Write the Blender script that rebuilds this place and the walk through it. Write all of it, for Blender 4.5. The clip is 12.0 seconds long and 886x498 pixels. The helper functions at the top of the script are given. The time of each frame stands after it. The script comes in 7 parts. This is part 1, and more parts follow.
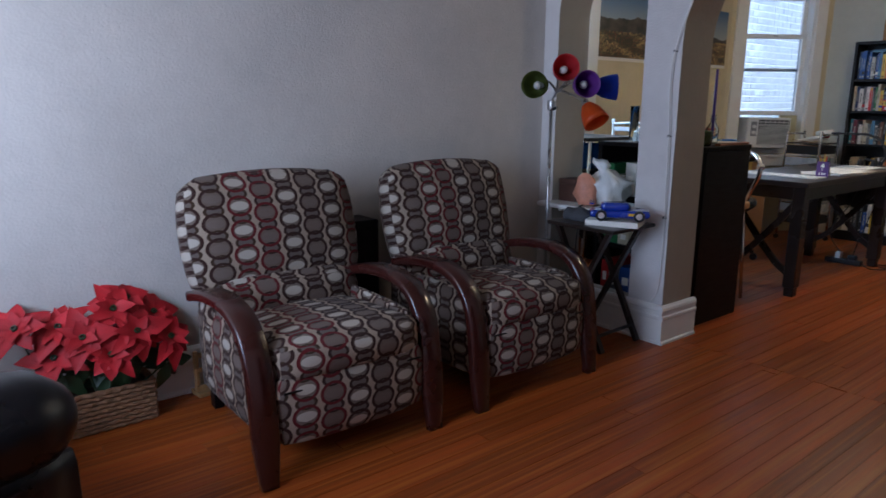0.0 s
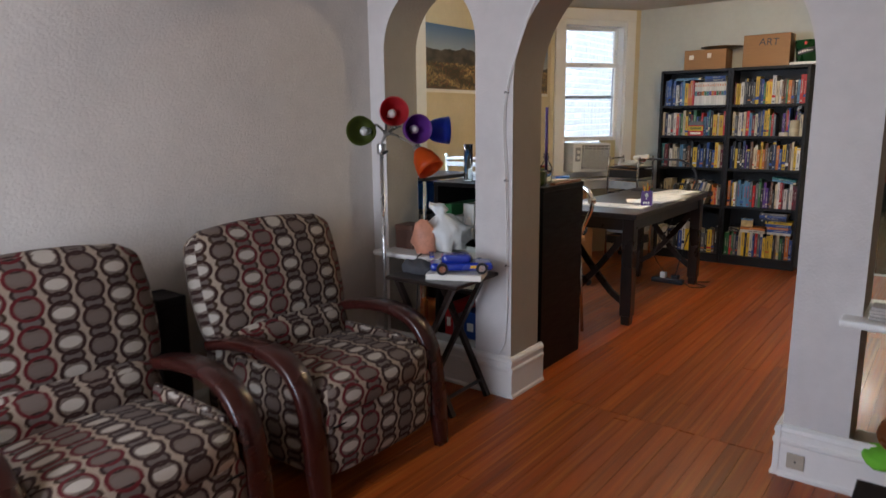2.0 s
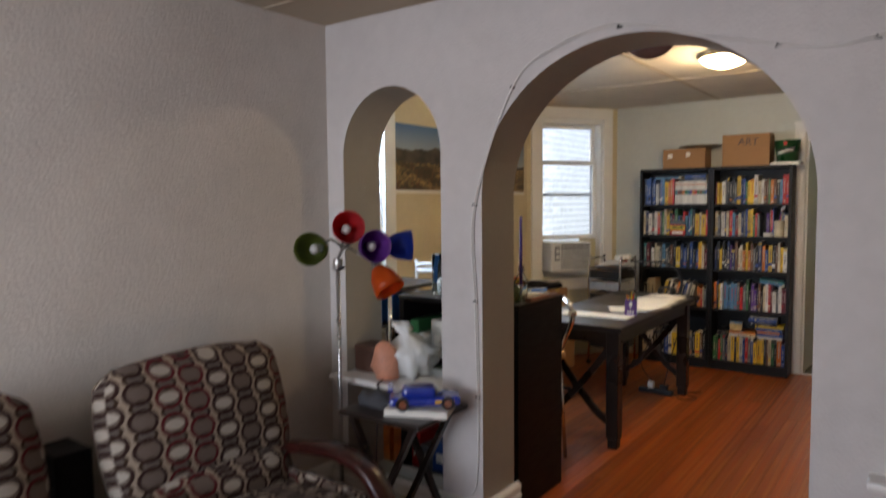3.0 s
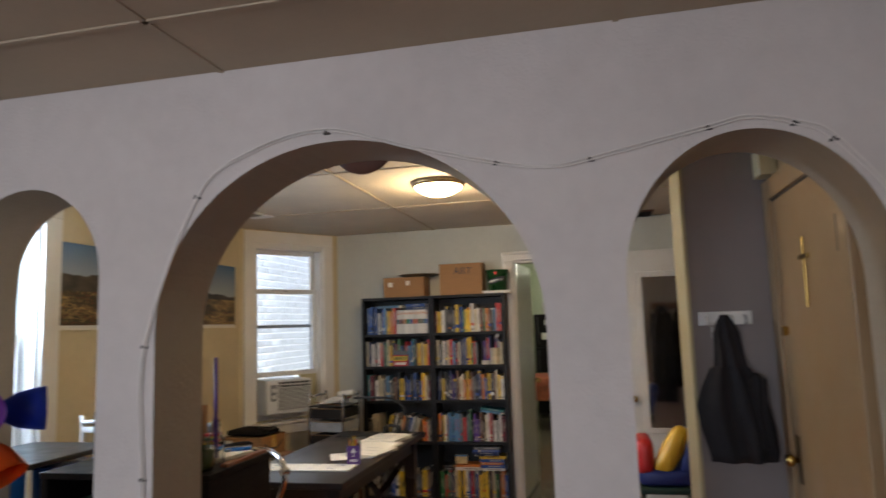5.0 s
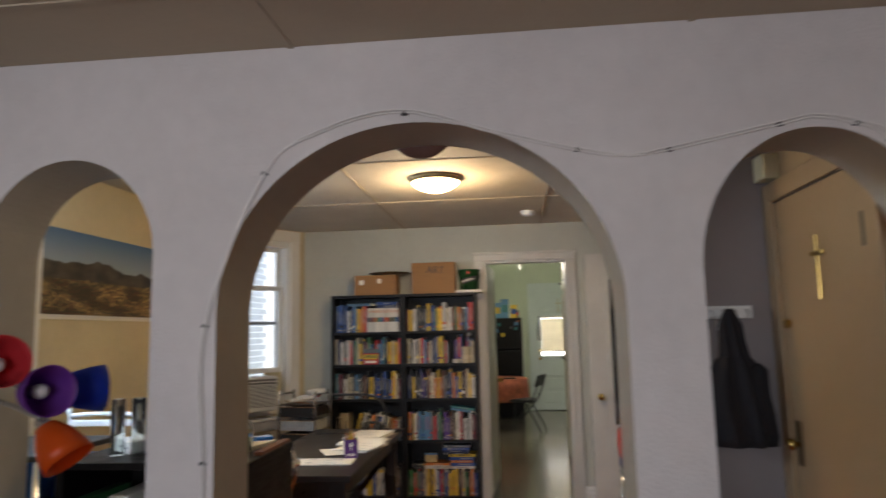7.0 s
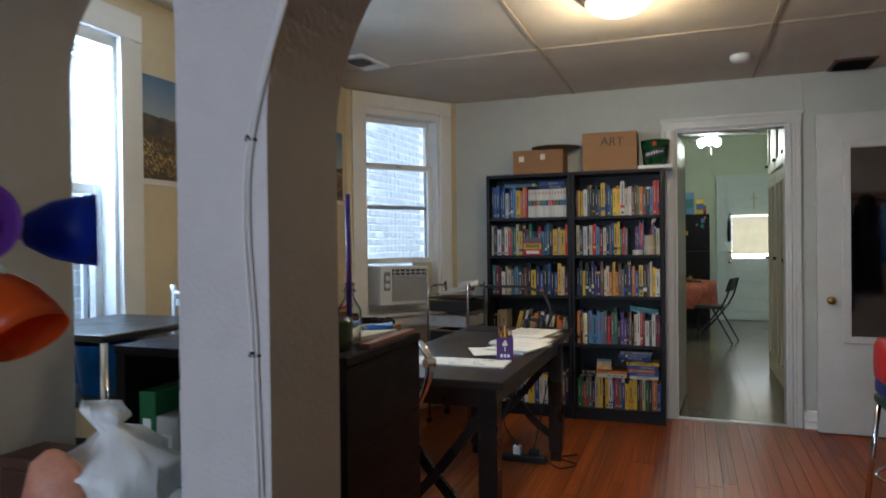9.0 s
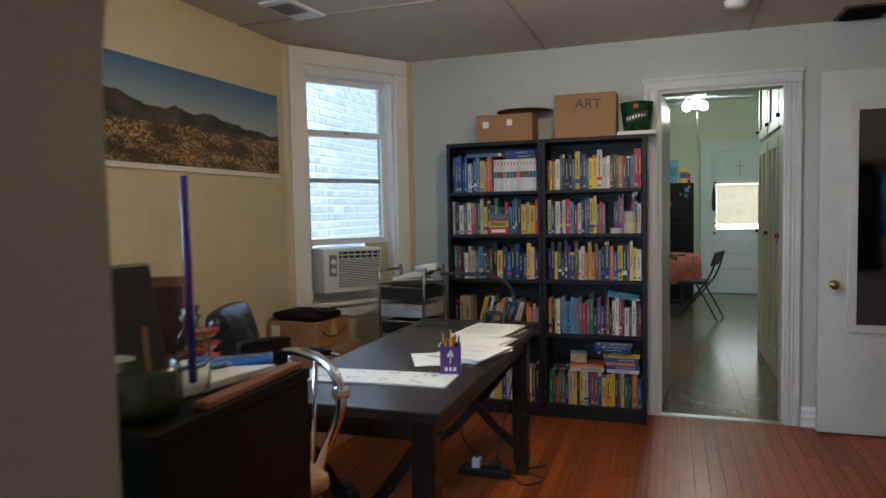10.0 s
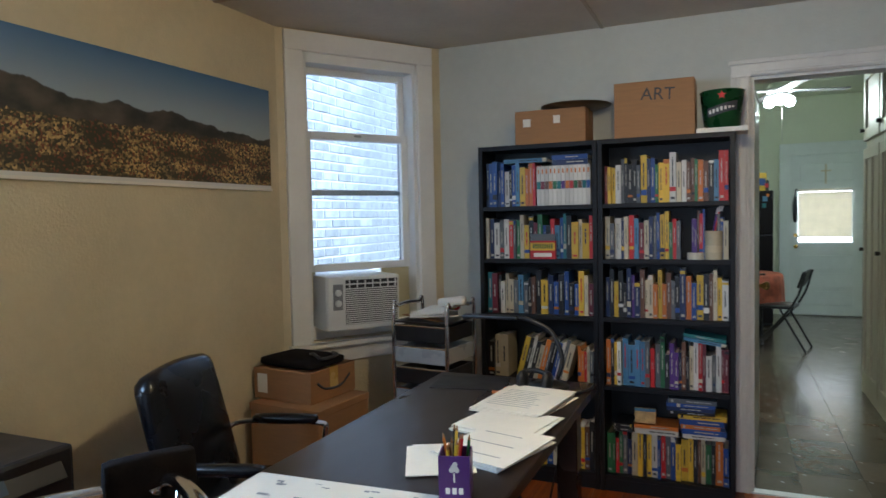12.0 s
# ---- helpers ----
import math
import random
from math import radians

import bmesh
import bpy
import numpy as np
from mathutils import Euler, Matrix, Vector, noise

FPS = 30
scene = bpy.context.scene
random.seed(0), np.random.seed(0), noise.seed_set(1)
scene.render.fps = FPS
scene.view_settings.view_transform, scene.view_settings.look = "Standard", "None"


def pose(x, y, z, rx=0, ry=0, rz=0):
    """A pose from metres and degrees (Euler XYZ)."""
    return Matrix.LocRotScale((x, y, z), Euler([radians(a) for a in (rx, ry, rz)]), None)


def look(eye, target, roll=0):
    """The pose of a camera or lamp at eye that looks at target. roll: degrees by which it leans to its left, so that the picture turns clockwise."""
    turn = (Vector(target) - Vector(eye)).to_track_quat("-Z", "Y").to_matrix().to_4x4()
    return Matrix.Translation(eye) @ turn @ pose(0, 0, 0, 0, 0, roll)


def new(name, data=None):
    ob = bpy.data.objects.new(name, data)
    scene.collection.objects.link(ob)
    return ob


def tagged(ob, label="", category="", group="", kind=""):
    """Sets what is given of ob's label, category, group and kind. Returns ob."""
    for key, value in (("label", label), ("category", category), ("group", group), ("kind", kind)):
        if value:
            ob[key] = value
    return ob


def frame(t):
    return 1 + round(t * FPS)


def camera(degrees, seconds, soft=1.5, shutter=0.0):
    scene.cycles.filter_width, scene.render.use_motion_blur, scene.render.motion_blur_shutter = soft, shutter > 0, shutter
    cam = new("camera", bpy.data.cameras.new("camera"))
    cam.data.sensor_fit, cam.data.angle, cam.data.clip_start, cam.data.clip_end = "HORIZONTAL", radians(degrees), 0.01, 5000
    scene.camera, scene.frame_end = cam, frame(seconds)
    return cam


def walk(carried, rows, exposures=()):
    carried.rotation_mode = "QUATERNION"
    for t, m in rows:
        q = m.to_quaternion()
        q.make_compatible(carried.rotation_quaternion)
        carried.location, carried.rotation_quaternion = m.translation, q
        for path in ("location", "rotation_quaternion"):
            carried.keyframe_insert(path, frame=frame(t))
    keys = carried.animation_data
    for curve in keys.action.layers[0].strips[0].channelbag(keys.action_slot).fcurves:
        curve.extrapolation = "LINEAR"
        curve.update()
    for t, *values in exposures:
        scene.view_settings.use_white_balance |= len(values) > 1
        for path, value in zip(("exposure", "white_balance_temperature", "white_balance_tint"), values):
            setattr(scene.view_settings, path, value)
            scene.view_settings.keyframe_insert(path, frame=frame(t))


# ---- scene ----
cam = camera(67.0, 12.0, shutter=0.5)
PATH = [
    (0, (0.653, -2.947, 1.217), (-0.877, -1.732, 0.792), 0.4),
    (0.5, (0.612, -2.93, 1.267), (-0.836, -1.621, 0.833), 0.6),
    (1, (0.544, -2.931, 1.298), (-0.761, -1.477, 0.87), -0.0),
    (1.5, (0.487, -2.871, 1.322), (-0.734, -1.342, 0.908), -0.5),
    (2, (0.411, -2.667, 1.353), (-0.79, -1.113, 0.972), -0.6),
    (2.5, (0.355, -2.486, 1.427), (-0.85, -0.923, 1.107), -0.5),
    (3, (0.264, -2.326, 1.475), (-0.914, -0.716, 1.341), -0.5),
    (3.2, (0.202, -2.262, 1.498), (-0.923, -0.61, 1.456), -0.7),
    (4.8, (0.117, -1.853, 1.502), (-0.429, 0.057, 1.733), -2.0),
    (5, (0.123, -1.848, 1.501), (-0.324, 0.088, 1.733), -1.9),
    (5.5, (0.079, -1.904, 1.488), (-0.085, 0.076, 1.717), -1.7),
    (6, (-0.044, -1.953, 1.489), (-0.074, 0.033, 1.718), -1.6),
    (6.5, (-0.216, -1.968, 1.464), (-0.235, 0.017, 1.701), -1.5),
    (7, (-0.339, -1.949, 1.433), (-0.546, 0.024, 1.682), -1.3),
    (7.5, (-0.426, -1.732, 1.402), (-0.927, 0.187, 1.656), -1.1),
    (7.7, (-0.449, -1.651, 1.381), (-1.023, 0.246, 1.649), -1.3),
    (9.3, (-0.505, -0.882, 1.265), (-1.2, 0.992, 1.187), -0.9),
    (9.5, (-0.496, -0.76, 1.279), (-1.183, 1.115, 1.179), -1.0),
    (10, (-0.528, -0.442, 1.335), (-1.173, 1.447, 1.222), -1.1),
    (10.5, (-0.558, -0.163, 1.366), (-1.19, 1.731, 1.254), -1.2),
    (11, (-0.618, 0.11, 1.382), (-1.278, 1.993, 1.263), -1.4),
    (11.5, (-0.659, 0.28, 1.415), (-1.372, 2.145, 1.296), -1.3),
    (12, (-0.683, 0.392, 1.396), (-1.477, 2.225, 1.307), -1.2),
]
walk(cam, [(t, look(eye, target, roll)) for t, eye, target, roll in PATH], exposures=[(0, 1.15, 5350, 15), (0.5, 1.48, 5700, 16), (1.0, 1.6, 6000, 16.5), (1.5, 1.65, 6150, 16), (3, 1.42, 6800, 16), (7.7, 1.2, 6850, 16), (9.3, 1.15, 5600, 9), (10.5, 1.4, 5600, 9.5), (12, 1.25, 5450, 9.5)])

# ---- light ----
world = bpy.data.worlds.new("sky")
scene.world = world
world.use_nodes = True
wn = world.node_tree
sky = wn.nodes.new("ShaderNodeTexSky")
sky.sky_type, sky.sun_disc = "NISHITA", False
sky.sun_elevation, sky.sun_rotation = radians(58), radians(72)
wn.links.new(sky.outputs[0], wn.nodes["Background"].inputs[0])
wn.nodes["Background"].inputs[1].default_value = 0.12
sun = new("sun", bpy.data.lights.new("sun", "SUN"))
sun.data.energy, sun.data.angle, sun.data.color = 3.4, radians(0.6), (1, 0.97, 0.92)
sun.matrix_basis = look((7.5, 2.5, 13), (0, 0, 0))


CORNER = Vector((-2.80, 3.20, 2.034)) + 0.4925 * Vector((0.5618, 0.8273, 0)) + 0.23 * Vector((-0.8273, 0.5618, 0)) + Vector((0, 0, 0.47))


def window_light(name, place, target, sx, sy, watts, color):
    lamp = new(name, bpy.data.lights.new(name, "AREA"))
    lamp.data.shape, lamp.data.size, lamp.data.size_y = "RECTANGLE", sx, sy
    lamp.data.energy, lamp.data.color = watts, color
    lamp.matrix_basis = look(place, target)


def bulb(name, place, watts, color, radius):
    lamp = new(name, bpy.data.lights.new(name, "POINT"))
    lamp.data.energy, lamp.data.color, lamp.data.shadow_soft_size = watts, color, radius
    lamp.location = place


DAY = (0.55, 0.76, 1.0)
window_light("front_window_light", (-0.95, -4.22, 1.45), (-2.4, -1.2, 0.95), 1.4, 1.4, 29, (0.78, 0.87, 1.0))
window_light("side_window_light", (-2.97, 0.74, 1.80), (-1.95, 2.05, 1.45), 0.46, 0.60, 15, DAY)
window_light("corner_window_light", tuple(CORNER), tuple(CORNER + Vector((0.8273, -0.5618, -0.75))), 0.62, 0.30, 50, DAY)
# unseen fill lamp added to brighten the kitchen; that wall has no window
window_light("kitchen_window_light", (1.85, 8.0, 1.5), (0, 8.0, 1.0), 1.2, 1.2, 8, (0.88, 0.95, 1.0))
bulb("ceiling_bulb", (-0.80, 2.08, 2.26), 12.5, (1, 0.77, 0.45), 0.07)
bulb("kitchen_bulb", (-0.28, 7.4, 2.33), 15, (0.96, 1, 0.80), 0.10)


# ---- materials ----
def mat(name, color, rough=0.6, metal=0.0, var=0.12, scale=8.0, bump=0.0, bscale=120.0, spec=0.5, coat=0.0, rand=0.0, stretch=(1, 1, 1)):
    m = bpy.data.materials.new(name)
    m.use_nodes = True
    t = m.node_tree
    b = t.nodes["Principled BSDF"]
    b.inputs["Roughness"].default_value, b.inputs["Metallic"].default_value = rough, metal
    b.inputs["Specular IOR Level"].default_value, b.inputs["Coat Weight"].default_value = spec, coat
    b.inputs["Coat Roughness"].default_value = 0.15
    co = t.nodes.new("ShaderNodeTexCoord")
    mp = t.nodes.new("ShaderNodeMapping")
    mp.inputs["Scale"].default_value = stretch
    t.links.new(co.outputs["Object"], mp.inputs[0])
    n1 = t.nodes.new("ShaderNodeTexNoise")
    n1.inputs["Scale"].default_value, n1.inputs["Detail"].default_value = scale, 6
    n2 = t.nodes.new("ShaderNodeTexNoise")
    n2.inputs["Scale"].default_value, n2.inputs["Detail"].default_value = scale * 9, 3
    t.links.new(mp.outputs[0], n1.inputs[0])
    t.links.new(mp.outputs[0], n2.inputs[0])
    add = t.nodes.new("ShaderNodeMath")
    add.operation = "MULTIPLY_ADD"
    add.inputs[1].default_value = 0.4
    t.links.new(n2.outputs[0], add.inputs[0])
    t.links.new(n1.outputs[0], add.inputs[2])
    mr = t.nodes.new("ShaderNodeMapRange")
    mr.inputs[1].default_value, mr.inputs[2].default_value = 0.4, 1.0
    mr.inputs[3].default_value, mr.inputs[4].default_value = 1 - var, 1 + var
    t.links.new(add.outputs[0], mr.inputs[0])
    last = mr.outputs[0]
    if rand:
        oi = t.nodes.new("ShaderNodeObjectInfo")
        r2 = t.nodes.new("ShaderNodeMapRange")
        r2.inputs[3].default_value, r2.inputs[4].default_value = 1 - rand, 1 + rand
        t.links.new(oi.outputs["Random"], r2.inputs[0])
        mu = t.nodes.new("ShaderNodeMath")
        mu.operation = "MULTIPLY"
        t.links.new(last, mu.inputs[0])
        t.links.new(r2.outputs[0], mu.inputs[1])
        last = mu.outputs[0]
    vm = t.nodes.new("ShaderNodeVectorMath")
    vm.operation = "SCALE"
    vm.inputs[0].default_value = color
    t.links.new(last, vm.inputs["Scale"])
    t.links.new(vm.outputs[0], b.inputs["Base Color"])
    rr = t.nodes.new("ShaderNodeMapRange")
    rr.inputs[1].default_value, rr.inputs[2].default_value = 0.3, 0.75
    rr.inputs[3].default_value, rr.inputs[4].default_value = max(rough - 0.08, 0.02), min(rough + 0.08, 1)
    t.links.new(n1.outputs[0], rr.inputs[0])
    t.links.new(rr.outputs[0], b.inputs["Roughness"])
    if bump:
        n3 = t.nodes.new("ShaderNodeTexNoise")
        n3.inputs["Scale"].default_value, n3.inputs["Detail"].default_value = bscale, 4
        t.links.new(mp.outputs[0], n3.inputs[0])
        bp = t.nodes.new("ShaderNodeBump")
        bp.inputs["Strength"].default_value, bp.inputs["Distance"].default_value = bump, 0.004
        t.links.new(n3.outputs[0], bp.inputs["Height"])
        t.links.new(bp.outputs[0], b.inputs["Normal"])
    return m


def glow(name, color, strength):
    m = bpy.data.materials.new(name)
    m.use_nodes = True
    b = m.node_tree.nodes["Principled BSDF"]
    b.inputs["Base Color"].default_value = (*color, 1)
    b.inputs["Emission Color"].default_value = (*color, 1)
    b.inputs["Emission Strength"].default_value = strength
    return m


def clear(name, color=(1, 1, 1), rough=0.02, ior=1.45):
    m = bpy.data.materials.new(name)
    m.use_nodes = True
    b = m.node_tree.nodes["Principled BSDF"]
    b.inputs["Base Color"].default_value = (*color, 1)
    b.inputs["Transmission Weight"].default_value, b.inputs["Roughness"].default_value = 1, rough
    b.inputs["IOR"].default_value = ior
    return m


M_WALL = mat("wall_paint_grey", (0.60, 0.565, 0.54), 0.8, var=0.11, scale=1.8, bump=0.6, bscale=90)
M_SIDE = mat("wall_paint_cream", (0.58, 0.53, 0.475), 0.8, var=0.11, scale=1.8, bump=0.6, bscale=90)
# taupe jamb tone, darkened to carry the shade inside the arches
M_JAMB = mat("jamb_taupe_shaded", (0.34, 0.295, 0.235), 0.78, var=0.07, scale=2.5, bump=0.5, bscale=70)
M_DIN = mat("wall_paint_tan", (0.62, 0.525, 0.345), 0.72, var=0.09, scale=3, bump=0.5, bscale=80)
M_BACK = mat("wall_paint_pale", (0.49, 0.49, 0.435), 0.72, var=0.08, scale=2.5, bump=0.4, bscale=80)
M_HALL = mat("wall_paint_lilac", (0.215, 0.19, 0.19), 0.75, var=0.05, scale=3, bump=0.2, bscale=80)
M_KIT = mat("wall_paint_mint", (0.62, 0.66, 0.50), 0.7, var=0.04, scale=3, bump=0.15, bscale=80)
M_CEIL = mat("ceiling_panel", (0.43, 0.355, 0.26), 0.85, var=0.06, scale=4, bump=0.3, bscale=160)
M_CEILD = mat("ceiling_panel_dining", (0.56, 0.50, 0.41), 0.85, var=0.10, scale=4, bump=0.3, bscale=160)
M_TRIM = mat("trim_paint_white", (0.78, 0.76, 0.72), 0.4, var=0.05, scale=6, bump=0.08, bscale=40)
# copy of the white trim, greyed to stand for dim light at the doors
M_TRIM_DIM = mat("trim_paint_dim", (0.60, 0.575, 0.53), 0.42, var=0.08, scale=5, bump=0.1, bscale=40)
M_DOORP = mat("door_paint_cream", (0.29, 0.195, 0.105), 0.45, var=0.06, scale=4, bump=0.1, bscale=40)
M_FLOOR = mat("floor_fir", (0.270, 0.054, 0.009), 0.38, var=0.32, scale=3.0, bump=0.06, bscale=30, spec=0.27, coat=0.07, rand=0.28, stretch=(14, 0.7, 14))


def amber_streaks(m):
    """Turns the board colour towards amber along the grain."""
    t = m.node_tree
    b = t.nodes["Principled BSDF"]
    base = b.inputs["Base Color"].links[0].from_socket
    oi = t.nodes.new("ShaderNodeObjectInfo")
    co = t.nodes.new("ShaderNodeTexCoord")
    mp = t.nodes.new("ShaderNodeMapping")
    mp.inputs["Scale"].default_value = (60, 0.9, 60)
    off = t.nodes.new("ShaderNodeVectorMath")
    off.operation = "ADD"
    t.links.new(co.outputs["Object"], off.inputs[0])
    t.links.new(oi.outputs["Random"], off.inputs[1])
    t.links.new(off.outputs[0], mp.inputs[0])
    n = t.nodes.new("ShaderNodeTexNoise")
    n.inputs["Scale"].default_value, n.inputs["Detail"].default_value = 1.0, 5
    t.links.new(mp.outputs[0], n.inputs[0])
    r = t.nodes.new("ShaderNodeMapRange")
    r.inputs[1].default_value, r.inputs[2].default_value, r.inputs[4].default_value = 0.48, 0.74, 0.9
    t.links.new(n.outputs[0], r.inputs[0])
    mix = t.nodes.new("ShaderNodeMix")
    mix.data_type = "RGBA"
    mix.inputs[7].default_value = (0.42, 0.125, 0.018, 1)
    t.links.new(r.outputs[0], mix.inputs[0])
    t.links.new(base, mix.inputs[6])
    t.links.new(mix.outputs[2], b.inputs["Base Color"])


amber_streaks(M_FLOOR)
M_GAP = mat("floor_gap", (0.03, 0.012, 0.006), 0.8)
M_KFLOOR = mat("kitchen_tile", (0.15, 0.115, 0.080), 0.24, var=0.14, scale=5, bump=0.05, bscale=20, coat=0.3, rand=0.2)
M_BLACK = mat("black_wood", (0.006, 0.0045, 0.0045), 0.45, spec=0.13, var=0.3, scale=10, bump=0.06, bscale=60, stretch=(1, 1, 6))
M_ESP = mat("espresso_wood", (0.020, 0.012, 0.009), 0.31, var=0.12, scale=1.5, spec=0.40, stretch=(2, 0.6, 2))
M_BCASE = mat("bookcase_black", (0.009, 0.008, 0.008), 0.5, spec=0.25, var=0.3, scale=8, bump=0.08, bscale=60, stretch=(6, 6, 1))
M_MAHOG = mat("mahogany_bentwood", (0.036, 0.007, 0.005), 0.28, var=0.06, scale=3, bump=0.0, bscale=40, coat=0.15, stretch=(1, 1, 1))
M_LEATH = mat("black_leather", (0.006, 0.006, 0.008), 0.27, var=0.1, scale=4, bump=0.03, bscale=260, spec=0.42)
M_LEATH2 = mat("black_cloth", (0.012, 0.010, 0.010), 0.95, var=0.3, scale=20, bump=0.3, bscale=90, spec=0.1)
M_CHROME = mat("chrome", (0.75, 0.75, 0.77), 0.12, 1.0, var=0.05)
M_STEEL = mat("brushed_steel", (0.50, 0.49, 0.48), 0.35, 1.0, var=0.1)
M_BRASS = mat("brass", (0.65, 0.45, 0.14), 0.25, 1.0, var=0.1)
M_CARD = mat("cardboard", (0.32, 0.165, 0.07), 0.85, var=0.12, scale=10, bump=0.2, bscale=60, stretch=(1, 1, 8))
M_PAPER = mat("paper", (0.78, 0.74, 0.66), 0.8, var=0.05)
M_INK = mat("ink", (0.05, 0.05, 0.055), 0.7)
M_PLW = mat("white_plastic", (0.70, 0.70, 0.68), 0.4, var=0.04)
M_PLG = mat("grey_plastic", (0.22, 0.22, 0.23), 0.45, var=0.08)
M_PLB = mat("black_plastic", (0.012, 0.012, 0.013), 0.4, var=0.2)
M_NICKEL = mat("painted_metal", (0.45, 0.44, 0.43), 0.3, 0.9, var=0.1)
M_CABLE = mat("cable_white", (0.70, 0.67, 0.63), 0.5, var=0.05)
M_CLIP = mat("cable_clip_dark", (0.03, 0.025, 0.02), 0.5)
M_GLASS = clear("window_glass")
M_MIRROR = mat("mirror_silver", (0.86, 0.88, 0.88), 0.02, 1.0, var=0.01)


def cells(t, uv, wide, high):
    """Column index and place in a grid of rings; odd columns sit half a step lower."""
    def node(op, a, b=None, c=None):
        n = t.nodes.new("ShaderNodeMath")
        n.operation = op
        for i, v in enumerate((a, b, c)):
            if v is not None:
                if isinstance(v, (int, float)):
                    n.inputs[i].default_value = v
                else:
                    t.links.new(v, n.inputs[i])
        return n.outputs[0]
    sep = t.nodes.new("ShaderNodeSeparateXYZ")
    t.links.new(uv, sep.inputs[0])
    u = node("DIVIDE", sep.outputs[0], wide)
    v = node("DIVIDE", sep.outputs[1], high)
    return node, u, v


def ring_fabric():
    m = bpy.data.materials.new("ring_pattern_fabric")
    m.use_nodes = True
    t = m.node_tree
    b = t.nodes["Principled BSDF"]
    b.inputs["Roughness"].default_value = 0.9
    b.inputs["Sheen Weight"].default_value = 0.03
    b.inputs["Specular IOR Level"].default_value = 0.2
    uv = t.nodes.new("ShaderNodeUVMap").outputs[0]
    node, u, v = cells(t, uv, 0.098, 0.094)
    col = node("FLOOR", u)
    fu = node("SUBTRACT", node("FRACT", u), 0.5)
    vs = node("MULTIPLY_ADD", col, 0.37, v)

    def white(a, b2, seed):
        n = t.nodes.new("ShaderNodeTexWhiteNoise")
        n.noise_dimensions = "2D"
        c = t.nodes.new("ShaderNodeCombineXYZ")
        t.links.new(a, c.inputs[0])
        t.links.new(node("ADD", b2, seed), c.inputs[1])
        t.links.new(c.outputs[0], n.inputs[0])
        return n.outputs[0]

    def blend(fac, a, c):
        n = t.nodes.new("ShaderNodeMix")
        n.data_type = "RGBA"
        t.links.new(fac, n.inputs[0])
        for i, v2 in ((6, a), (7, c)):
            if isinstance(v2, tuple):
                n.inputs[i].default_value = (*v2, 1)
            else:
                t.links.new(v2, n.inputs[i])
        return n.outputs[2]

    zero = node("MULTIPLY", col, 0)
    pick = white(col, zero, 3.1)

    def oval(fx, fy, ra, rb):
        return node("SQRT", node("ADD", node("POWER", node("DIVIDE", node("ABSOLUTE", fx), ra), 2), node("POWER", node("DIVIDE", node("ABSOLUTE", fy), rb), 2)))

    def band(r, a, c):
        return node("MULTIPLY", node("LESS_THAN", r, c), node("GREATER_THAN", r, a))

    odd = node("GREATER_THAN", node("FRACT", node("MULTIPLY", col, 0.5)), 0.25)
    beige = (0.29, 0.22, 0.16)
    # big rings, one to a cell, linked by flat rings halfway between them
    fv = node("SUBTRACT", node("FRACT", vs), 0.5)
    low = node("SUBTRACT", node("FRACT", node("ADD", vs, 0.5)), 0.5)
    r1 = oval(fu, fv, 0.50, 0.44)
    r2 = oval(fu, low, 0.40, 0.25)
    taupe = blend(odd, (0.138, 0.105, 0.083), (0.118, 0.085, 0.066))
    brown = blend(node("GREATER_THAN", white(col, zero, 9.2), 0.5), (0.030, 0.014, 0.010), (0.040, 0.022, 0.012))
    maroon = blend(node("GREATER_THAN", pick, 0.5), (0.090, 0.010, 0.011), (0.030, 0.012, 0.009))
    color = blend(node("LESS_THAN", r1, 0.9), beige, taupe)
    color = blend(node("LESS_THAN", r2, 0.9), color, (0.110, 0.086, 0.072))
    pale = blend(odd, (0.40, 0.345, 0.285), (0.135, 0.10, 0.08))
    color = blend(band(r2, 0.70, 1.0), color, brown)
    color = blend(node("LESS_THAN", oval(fu, fv, 0.35, 0.185), 1.0), color, pale)
    color = blend(band(r1, 0.76, 1.0), color, maroon)
    n = t.nodes.new("ShaderNodeTexNoise")
    n.inputs["Scale"].default_value = 900
    t.links.new(uv, n.inputs[0])
    sc = t.nodes.new("ShaderNodeVectorMath")
    sc.operation = "SCALE"
    t.links.new(color, sc.inputs[0])
    t.links.new(node("MULTIPLY_ADD", n.outputs[0], 0.5, 0.75), sc.inputs["Scale"])
    t.links.new(sc.outputs[0], b.inputs["Base Color"])
    bp = t.nodes.new("ShaderNodeBump")
    bp.inputs["Strength"].default_value, bp.inputs["Distance"].default_value = 0.3, 0.002
    t.links.new(n.outputs[0], bp.inputs["Height"])
    t.links.new(bp.outputs[0], b.inputs["Normal"])
    return m


M_RINGS = ring_fabric()


# ---- helpers for meshes ----
def link(name, bm, material, parent=None, label="", smooth=False):
    me = bpy.data.meshes.new(name)
    bmesh.ops.recalc_face_normals(bm, faces=bm.faces)
    if smooth:
        for f in bm.faces:
            f.smooth = True
    bm.to_mesh(me)
    bm.free()
    for m in material if isinstance(material, (list, tuple)) else [material]:
        me.materials.append(m)
    ob = new(name, me)
    if parent:
        ob.parent = parent
    if label:
        tagged(ob, label)
    return ob


def part(name, bm, material, parent, label="", smooth=False):
    return link(name, bm, material, parent, label, smooth)


def thing(name, label, category, m=None, group="", kind=""):
    ob = new(name)
    ob.empty_display_size = 0.1
    if m is not None:
        ob.matrix_basis = m
    return tagged(ob, label, category, group, kind)


